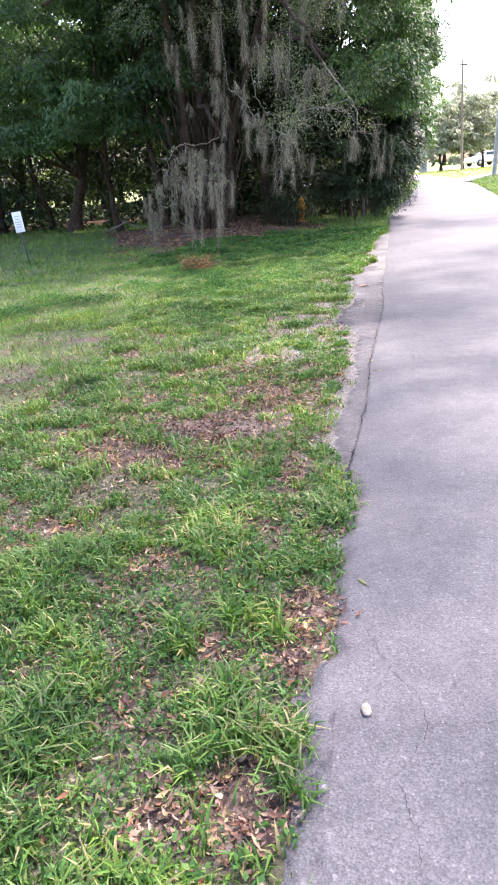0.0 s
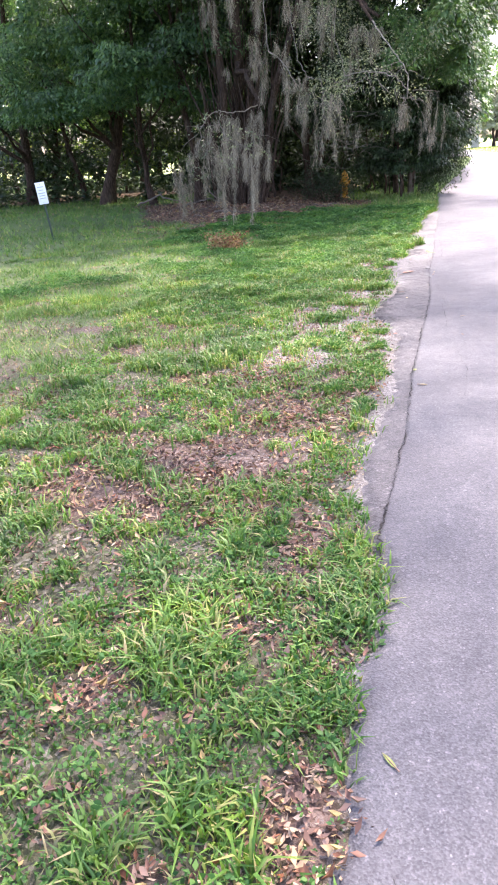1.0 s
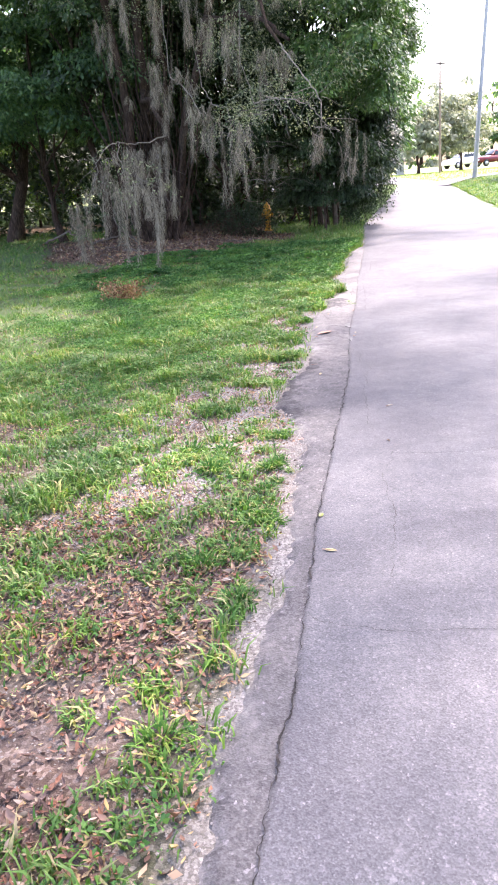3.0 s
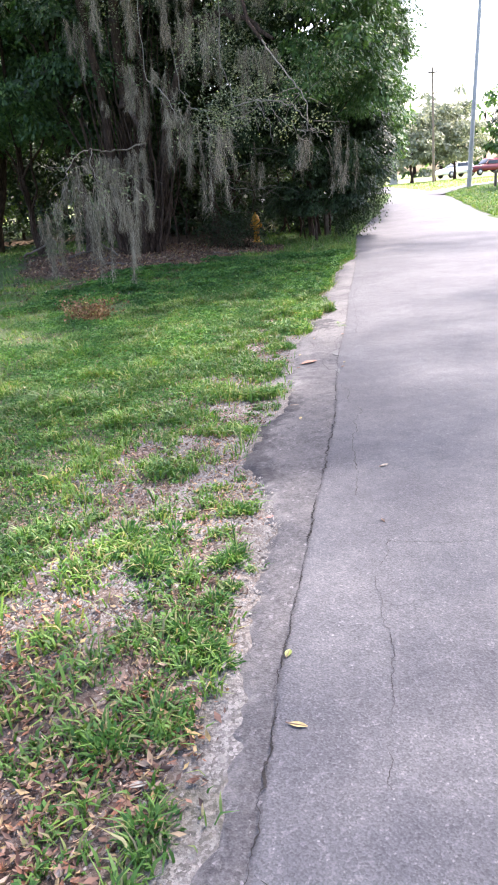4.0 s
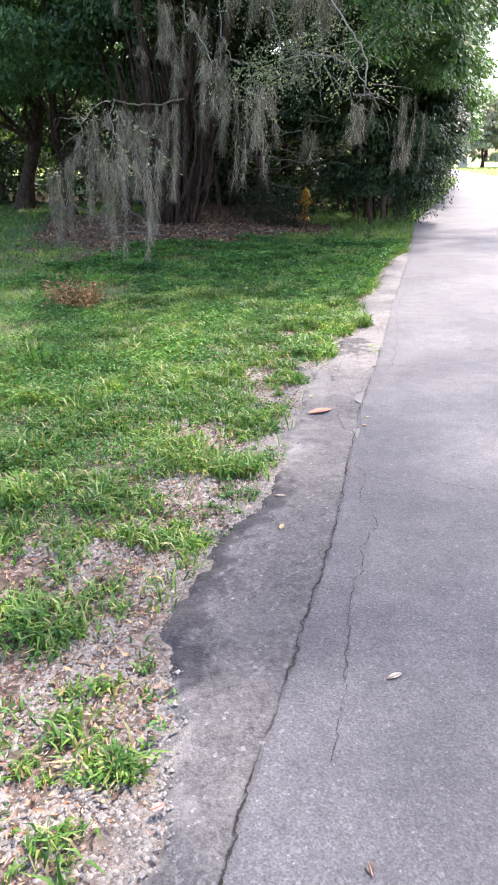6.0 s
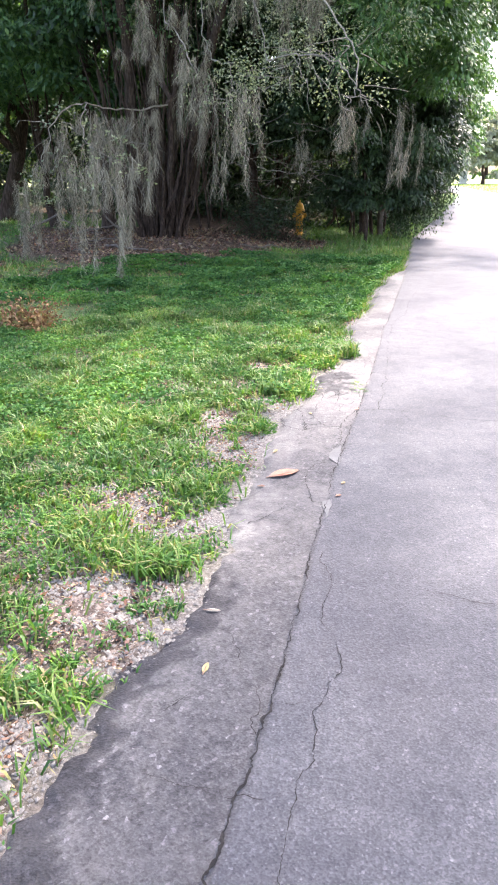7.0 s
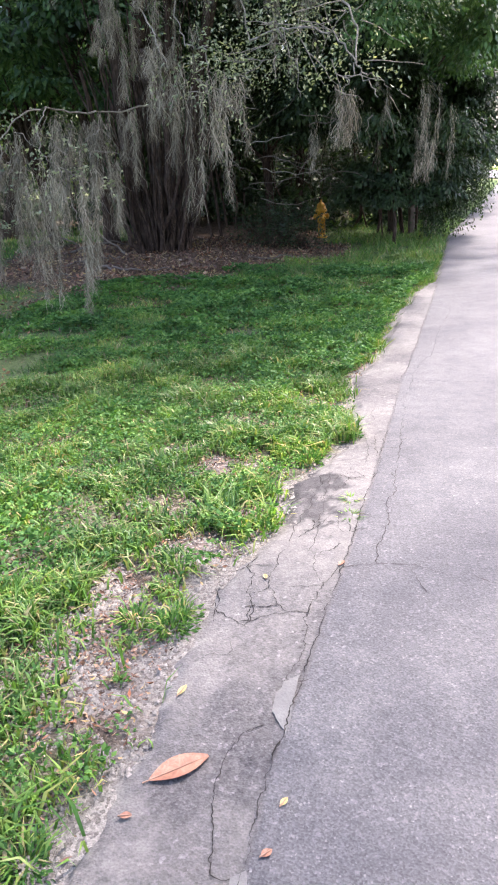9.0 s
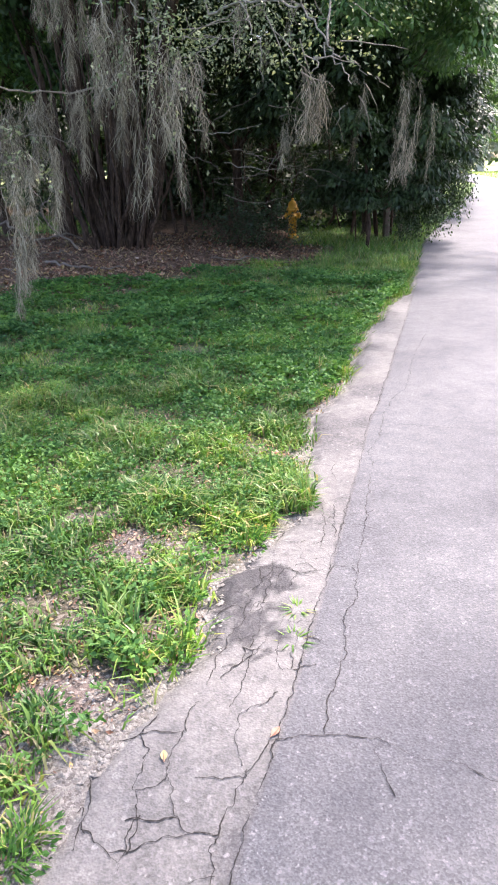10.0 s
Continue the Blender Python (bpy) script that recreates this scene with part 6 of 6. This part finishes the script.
    part("floor_board", box(0.24, 0.5, 0.02, 0.003, (0, 0, 0.815)), M_WOOD, ob)
    part("flap", turned(box(0.25, 0.012, 0.26, 0.004), pose(0, -0.32, 0.74, 30)), M_BROWN, ob)


mailbox(3.85, 26.0)


def stump_post(x, y, h, tilt):
    ob = thing("stump_post", (x, y, float(terrain(y)) - 0.05), "short weathered wooden stump in tall grass by the lane", "post", "stumps by the lane")
    r = np.random.default_rng(int(x * 100))
    v, f = tube(wander((0, 0, 0), (tilt, 0, h), 0.03, 6, r), np.linspace(0.05, 0.035, 6), 9)
    put("stem", mesh_of("stem", v, f, True), M_WOOD, ob)


for sx, sy, sh, st in ((3.95, 26.6, 0.5, 0.05), (4.15, 26.2, 0.5, 0.08), (4.35, 26.5, 0.42, 0.1), (3.5, 26.3, 0.35, -0.02)):
    stump_post(sx, sy, sh, st)


# ---------------------------------------------------------------- fallen wood and single leaves
def fallen_branch(pts, r0, mat, label, r):
    pts = np.array(pts, float)
    ob = thing("fallen_branch", tuple(pts[0]), label, "branch", "fallen branches")
    t = np.linspace(0, len(pts) - 1, 14)
    q = np.stack([np.interp(t, np.arange(len(pts)), pts[:, i]) for i in range(3)], 1) - pts[0]
    q[1:-1] += r.normal(0, 0.022, q[1:-1].shape)
    limb(ob, q, r0, r0 * 0.35, mat, "stick", 6)


_r = np.random.default_rng(41)


def gl(x, y, dz=0.02):
    return (x, y, float(lawn_z(np.array([x]), np.array([y]))[0]) + dz)


for pts, rr in (((gl(-1.75, 19.6), gl(-1.3, 19.2, 0.04), gl(-0.9, 18.95, 0.05), gl(-0.4, 19.0, 0.03)), 0.035), ((gl(-1.6, 20.4), gl(-1.9, 19.9, 0.1), gl(-2.4, 19.7)), 0.025),
                ((gl(-2.2, 19.0), gl(-1.7, 18.7, 0.03), gl(-1.2, 18.8)), 0.02), ((gl(-1.5, 20.6), gl(-1.9, 20.5, 0.35), gl(-2.0, 20.3, 0.7), gl(-1.8, 20.2, 0.85)), 0.03),
                ((gl(0.6, 20.2), gl(1.3, 20.6, 0.06), gl(2.0, 20.5)), 0.02), ((gl(-0.2, 18.2), gl(0.4, 18.0, 0.02), gl(0.9, 18.2)), 0.018), ((gl(0.1, 12.6), gl(0.3, 12.25, 0.02), gl(0.42, 12.0)), 0.008),
                ((gl(-4.6, 24.0), gl(-3.8, 23.2, 0.35), gl(-3.0, 22.4, 0.1)), 0.05), ((gl(-2.9, 21.6), gl(-2.2, 21.9, 0.2), gl(-1.6, 22.2)), 0.03)):
    fallen_branch(pts, rr * 0.7, M_STICK, "grey dead branch lying on leaf litter", _r)


def curled_leaf(name, x, y, z, length, width, turn, mat, label, curl=0.25):
    """A single fallen leaf with a midrib fold and curled rim."""
    ob = new(name)
    ob.matrix_world = pose(x, y, z, 0, 0, turn)
    tagged(ob, label, "leaf", "fallen leaves on the lane")
    nu, nv = 11, 5
    u, v = np.meshgrid(np.linspace(0, 1, nu), np.linspace(-1, 1, nv))
    w = width * 0.5 * np.sin(np.pi * np.clip(u, 0.02, 0.98)) ** 0.75
    X, Yy = (u - 0.5) * length, v * w
    Z = 0.002 + np.abs(v) ** 1.5 * w * curl + 0.18 * curl * length * (u - 0.5) ** 2
    me = mesh_of(name, np.stack([X.ravel(), Yy.ravel(), Z.ravel()], 1), grid_faces(nu, nv), True)
    put("blade", me, mat, ob)
    p = np.stack([np.linspace(-0.62, 0.48, 6) * length, np.zeros(6), np.full(6, 0.0035)], 1)
    vv, ff = tube(p, np.linspace(0.0022, 0.0006, 6), 5)
    put("midrib", mesh_of("midrib", vv, ff, True), M_DEAD, ob)
    return ob


M_TAN = mottled("dry_tan_leaf", [(0.13, 0.054, 0.034), (0.22, 0.1, 0.064), (0.3, 0.16, 0.112)], 30, 160, 0.6, 0.3, 0.002, obj=True)
M_YLEAF = mottled("yellow_leaf", [(0.22, 0.17, 0.06), (0.3, 0.25, 0.1), (0.37, 0.32, 0.16)], 30, 160, 0.6, 0.2, 0.002, obj=True)
M_CREAM = mottled("bleached_leaf", [(0.19, 0.175, 0.14), (0.25, 0.235, 0.19), (0.31, 0.295, 0.245)], 30, 160, 0.6, 0.2, 0.002, obj=True)
M_LIME = mottled("green_fallen_leaf", [(0.1, 0.14, 0.025), (0.16, 0.2, 0.04), (0.21, 0.24, 0.06)], 30, 160, 0.5, 0.2, 0.002, obj=True)
M_ROSE = mottled("pink_red_leaf", [(0.3, 0.09, 0.08), (0.42, 0.15, 0.13), (0.5, 0.22, 0.19)], 30, 160, 0.6, 0.2, 0.002, obj=True)
M_DARKLEAF = mottled("dark_brown_leaf", [(0.03, 0.022, 0.018), (0.05, 0.036, 0.03), (0.075, 0.055, 0.045)], 30, 160, 0.7, 0.2, 0.002, obj=True)
for lx, ly, ln, wd, tn, mt, lb in ((1.6, 9.43, 0.16, 0.07, 33, M_TAN, "large dry tan leaf lying on cracked asphalt"), (1.395, 8.0, 0.05, 0.018, 80, M_YLEAF, "small yellow leaf on the asphalt"),
                                   (1.385, 8.29, 0.05, 0.016, 0, M_CREAM, "small bleached leaf on the asphalt"), (1.735, 7.1, 0.05, 0.02, 30, M_CREAM, "small bleached leaf on the asphalt"),
                                   (1.134, 5.62, 0.04, 0.022, 70, M_LIME, "small green leaf by the pavement joint"), (1.135, 5.3, 0.055, 0.02, -20, M_YLEAF, "small yellow leaf on the asphalt"),
                                   (1.87, 9.34, 0.03, 0.016, 60, M_YLEAF, "small yellow leaf beside the cement patch"),
                                   (1.55, 9.72, 0.05, 0.02, 70, M_YLEAF, "small yellow leaf on the asphalt"), (1.84, 9.2, 0.03, 0.02, 40, M_TAN, "small tan leaf by the pavement joint"),
                                   (1.74, 10.35, 0.035, 0.018, 100, M_YLEAF, "small yellow leaf on the asphalt"), (1.5, 9.28, 0.03, 0.02, 10, M_TAN, "small tan leaf on the asphalt"),
                                   (0.62, 2.4, 0.06, 0.012, 120, M_LIME, "narrow green leaf at the lane's edge"), (2.02, 10.45, 0.04, 0.02, 60, M_TAN, "small tan leaf in the crack"),
                                   (0.72, 5.14, 0.05, 0.02, 10, M_CREAM, "small bleached leaf at the sandy edge"), (1.13, 6.62, 0.035, 0.022, 30, M_ROSE, "small pink-red leaf at the sandy edge"),
                                   (1.604, 6.485, 0.03, 0.018, 100, M_DARKLEAF, "small dark brown leaf on the asphalt")):
    on_lane = lx > float(joint_x(ly))
    curled_leaf("fallen_leaf", lx, ly, float(terrain(ly)) + (0.002 if on_lane else 0.003 - float(apron_drop(ly))), ln, wd, tn, mt, lb)
M_STONE = mottled("dull_tan_stone", [(0.11, 0.095, 0.078), (0.18, 0.158, 0.13), (0.25, 0.225, 0.19)], 40, 200, 0.9, 0.5, 0.003, obj=True)
pebble = bmesh.new()
bmesh.ops.create_icosphere(pebble, subdivisions=2, radius=0.024)
bmesh.ops.scale(pebble, vec=(0.62, 1.05, 0.28), verts=pebble.verts)
for vv in pebble.verts:
    vv.co *= 1 + 0.3 * noise.noise(vv.co * 60)
stone = thing("stone", (0.539, 1.725, 0.006), "pale flat stone lying on the asphalt", "stone")
part("body", pebble, M_STONE, stone)


def dry_bush(x, y):
    r = np.random.default_rng(43)
    ob = thing("dead_fern", gl(x, y, -0.01), "withered brown fern clump in the lawn", "plant")
    n = 190
    az = r.uniform(0, 2 * math.pi, n)
    head = np.stack([np.cos(az), np.sin(az), r.uniform(0.5, 2.2, n)], 1)
    v, f = sprays(r.normal(0, 0.1, (n, 3)) * np.array([1.1, 1, 0.1]), head, r.uniform(0.18, 0.46, n), 8, 0.045, r, 0.15)
    put("foliage", mesh_of("foliage", v, f), M_RUST, ob)


dry_bush(-0.78, 12.75)


def twiggy_shrub(x, y, h, seed):
    r = np.random.default_rng(seed)
    ob = thing("twiggy_shrub", gl(x, y, -0.03), "thin brown leafless shrub in front of the hydrant", "shrub", "shrubs under the trees")
    pieces = []
    for _ in range(22):
        b = r.normal(0, 0.12, 3) * np.array([1, 1, 0])
        e = b + np.array([r.normal(0, 0.35), r.normal(0, 0.3), h * r.uniform(0.4, 1.0)])
        q = wander(b, e, 0.1, 6, r)
        pieces.append(tube(q, np.linspace(0.008, 0.003, 6), 4))
        for _k in range(2):
            s = q[r.integers(2, 6)]
            pieces.append(tube(wander(s, s + r.normal(0, 0.16, 3), 0.05, 4, r), np.linspace(0.004, 0.002, 4), 3))
    v, f = join(pieces)
    put("stem_tangle", mesh_of("stem_tangle", v, f, True), M_BARK, ob)
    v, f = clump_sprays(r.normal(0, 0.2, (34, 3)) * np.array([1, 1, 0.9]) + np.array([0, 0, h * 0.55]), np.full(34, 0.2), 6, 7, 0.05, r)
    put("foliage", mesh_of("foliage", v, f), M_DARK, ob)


for sx, sy, sh, sd in ((1.36, 22.9, 0.85, 51), (0.75, 22.5, 0.85, 52), (1.0, 23.2, 0.95, 54)):
    twiggy_shrub(sx, sy, sh, sd)


# ---------------------------------------------------------------- beyond the crossing
def utility_pole(x, y, h, r0, lean, mat, arms, label):
    ob = thing("utility_pole", (x, y, float(terrain(y)) - 0.1), label, "utility pole", "utility poles")
    v, f = tube([(lean * t, 0, h * t) for t in np.linspace(0, 1, 6)], np.linspace(r0, r0 * 0.62, 6), 10)
    put("shaft", mesh_of("shaft", v, f, True), mat, ob)
    if arms:
        part("crossarm", box(0.7, 0.09, 0.1, 0.01, (lean, -0.1, h - 0.35)), M_WOOD, ob)
        for dx in (-0.3, 0.0, 0.3):
            part("insulator", turned(lathe([(0.03, 0), (0.045, 0.05), (0.03, 0.1), (0.015, 0.15)], 8), Matrix.Translation((lean + dx, -0.1, h - (0.3 if dx else 0.02)))), M_WHITE, ob)


M_POLEWOOD = mottled("sunbleached_pole_wood", [(0.14, 0.105, 0.075), (0.2, 0.155, 0.115), (0.27, 0.215, 0.165)], 3, 40, 0.9, 0.3, 0.004, obj=True)
utility_pole(16.66, 62.0, 8.0, 0.1, -0.1, M_POLEWOOD, True, "brown wooden utility pole on the lawn beyond the crossing")
M_POLE = mottled("grey_pole", [(0.3, 0.29, 0.28), (0.38, 0.37, 0.355), (0.46, 0.45, 0.435)], 3, 40, 0.8, 0.2, 0.004, obj=True)
utility_pole(15.1, 48.4, 11.0, 0.14, 0.5, M_POLE, False, "leaning pale grey utility pole on the corner lawn")

M_GLASS = mottled("dark_car_glass", [(0.02, 0.025, 0.03), (0.03, 0.035, 0.04), (0.04, 0.045, 0.05)], 2, 20, 0.08, 0, obj=True)
M_TYRE = mottled("tyre_rubber", [(0.012, 0.012, 0.012), (0.02, 0.02, 0.02), (0.03, 0.03, 0.03)], 10, 60, 0.85, 0.2, 0.003, obj=True)


def paint(name, c):
    m = mottled(name, [tuple(v * 0.85 for v in c), c, tuple(min(1, v * 1.1) for v in c)], 1.5, 30, 0.25, 0, obj=True)
    return m


def parked_car(x, y, turn, mat, label, kind="car"):
    ob = thing("parked_" + kind, (x, y, float(terrain(y))), label, kind, "parked vehicles", rot=turn)
    if kind == "pickup":
        body = [(-2.6, 0.45), (-2.6, 0.95), (-0.75, 0.98), (-0.55, 1.05), (1.0, 1.05), (2.4, 0.95), (2.6, 0.75), (2.6, 0.4)]
        cab = [(-0.75, 1.0), (-0.55, 1.62), (0.5, 1.65), (1.1, 1.05)]
    else:
        body = [(-2.15, 0.4), (-2.2, 0.85), (-2.0, 1.0), (0.9, 1.0), (1.95, 0.85), (2.2, 0.65), (2.2, 0.35)]
        cab = [(-1.95, 0.98), (-1.5, 1.45), (0.1, 1.5), (1.05, 0.98)]
    for nm, prof, half, mt in (("body", body, 0.88, mat), ("cabin", cab, 0.76, mat)):
        bm = bmesh.new()
        s = [[bm.verts.new((px, sy * (half if nm == "body" else half - 0.12 * (pz > 1.2)), pz)) for px, pz in prof] for sy in (-1, 1)]
        n = len(prof)
        for i in range(n):
            bm.faces.new((s[0][i], s[1][i], s[1][(i + 1) % n], s[0][(i + 1) % n]))
        bm.faces.new(list(reversed(s[0])))
        bm.faces.new(s[1])
        bmesh.ops.recalc_face_normals(bm, faces=bm.faces)
        bmesh.ops.bevel(bm, geom=list(bm.edges), offset=0.06, segments=2, affect='EDGES')
        part(nm, bm, mt, ob)
    lo, hi = cab[0][0], cab[-1][0]
    for sy in (-1, 1):
        part("side_window", turned(box((hi - lo) * 0.62, 0.02, 0.34, 0.008), pose((lo + hi) / 2 - 0.02, sy * 0.735, 1.25, sy * 12, 0, 0)), M_GLASS, ob)
    a = math.degrees(math.atan2(cab[2][1] - cab[3][1], cab[3][0] - cab[2][0]))
    part("windscreen", turned(box(0.62, 1.25, 0.02, 0.006), pose((cab[2][0] + cab[3][0]) / 2 + 0.01, 0, (cab[2][1] + cab[3][1]) / 2 + 0.02, 0, a, 0)), M_GLASS, ob)
    part("rear_window", turned(box(0.4, 1.2, 0.02, 0.006), pose((cab[0][0] + cab[1][0]) / 2 - 0.01, 0, (cab[0][1] + cab[1][1]) / 2 + 0.02, 0, -math.degrees(math.atan2(cab[1][1] - cab[0][1], cab[1][0] - cab[0][0])), 0)), M_GLASS, ob)
    for wx in (body[0][0] + 0.75, body[-1][0] - 0.8):
        for sy in (-1, 1):
            w = part("wheel", turned(lathe([(0.2, -0.11), (0.31, -0.11), (0.34, -0.07), (0.34, 0.07), (0.31, 0.11), (0.2, 0.11)], 18), pose(wx, sy * 0.82, 0.34, 90)), M_TYRE, ob)
            part("hub_cap", turned(lathe([(0.2, -0.02), (0.19, 0.02), (0.05, 0.035)], 12), pose(wx, sy * 0.93, 0.34, -90 * sy)), M_STEEL, w)
    for sy in (-0.6, 0.6):
        part("headlight", box(0.06, 0.3, 0.14, 0.02, (body[-1][0] - 0.02, sy, 0.68)), M_WHITE, ob)
        part("tail_light", box(0.06, 0.22, 0.16, 0.02, (body[1][0] + 0.0, sy, 0.82)), M_RED, ob)


M_RED = paint("red_lens", (0.4, 0.03, 0.03))
P_WHITE, P_SILVER, P_MAROON = paint("white_car_paint", (0.78, 0.8, 0.83)), paint("silver_car_paint", (0.5, 0.52, 0.55)), paint("maroon_car_paint", (0.13, 0.02, 0.025))
parked_car(25.2, 85.0, 205, P_WHITE, "white parked car on the lawn beyond the crossing")
parked_car(29.0, 85.5, 195, P_MAROON, "dark red pickup parked on the lawn beyond the crossing", "pickup")
parked_car(33.5, 100.0, 190, P_SILVER, "silver parked car beneath pale trees")


def gate_pillar(x, y, h, s):
    ob = thing("gate_pillar", (x, y, float(terrain(y)) - 0.05), "pale concrete gate pillar beyond the crossing", "pillar", "gate pillars")
    part("shaft", box(s, s, h, 0.02, (0, 0, h / 2)), M_CONC, ob)
    part("cap", box(s * 1.25, s * 1.25, 0.12, 0.03, (0, 0, h + 0.06)), M_CONC, ob)
    part("plinth", box(s * 1.2, s * 1.2, 0.2, 0.02, (0, 0, 0.1)), M_CONC, ob)


M_CONC = mottled("pale_concrete", [(0.4, 0.39, 0.37), (0.5, 0.49, 0.46), (0.58, 0.57, 0.54)], 3, 50, 0.9, 0.3, 0.004, obj=True)
gate_pillar(15.0, 68.5, 1.9, 0.55)
gate_pillar(12.9, 69.5, 0.9, 0.5)


def yard_post(x, y):
    ob = thing("yard_post", (x, y, float(terrain(y)) - 0.05), "short brown wooden post with a rail on the corner lawn", "post")
    part("post", box(0.12, 0.12, 0.75, 0.01, (0, 0, 0.37)), M_WOOD, ob)
    part("cap", box(0.2, 0.2, 0.12, 0.02, (0, 0, 0.8)), M_WOOD, ob)


yard_post(16.0, 46.5)


def corner_grass():
    r = np.random.default_rng(47)
    n = 12000
    y = r.uniform(28, 49, n)
    x = right_x(y) + 9 * r.uniform(0, 1, n) ** 1.5
    k = (y < drive_near(x)) & (far_paving(x, y) < 0.1)
    x, y, n = x[k], y[k], int(k.sum())
    v, f = blades(x, y, r.uniform(0.06, 0.14, n), np.full(n, 0.03), r)
    tagged(put("corner_grass", mesh_of("corner_grass", v, f), M_GRASS), "green mown grass on the near corner lawn", "grass", kind="stuff")
    n = 15000
    y = r.uniform(47.5, 70, n)
    x = r.uniform(6, 30, n)
    k = (y > drive_far(x)) & (far_paving(x, y) < 0.1) & ((x > 12.6) | (y > 61.0))
    x, y, n = x[k], y[k], int(k.sum())
    v, f = blades(x, y, r.uniform(0.06, 0.14, n), np.full(n, 0.04), r)
    tagged(put("verge_grass", mesh_of("verge_grass", v, f), M_VERGE), "yellow-green mown grass on the corner lawns, sunlight put into its colour", "grass", kind="stuff")


corner_grass()
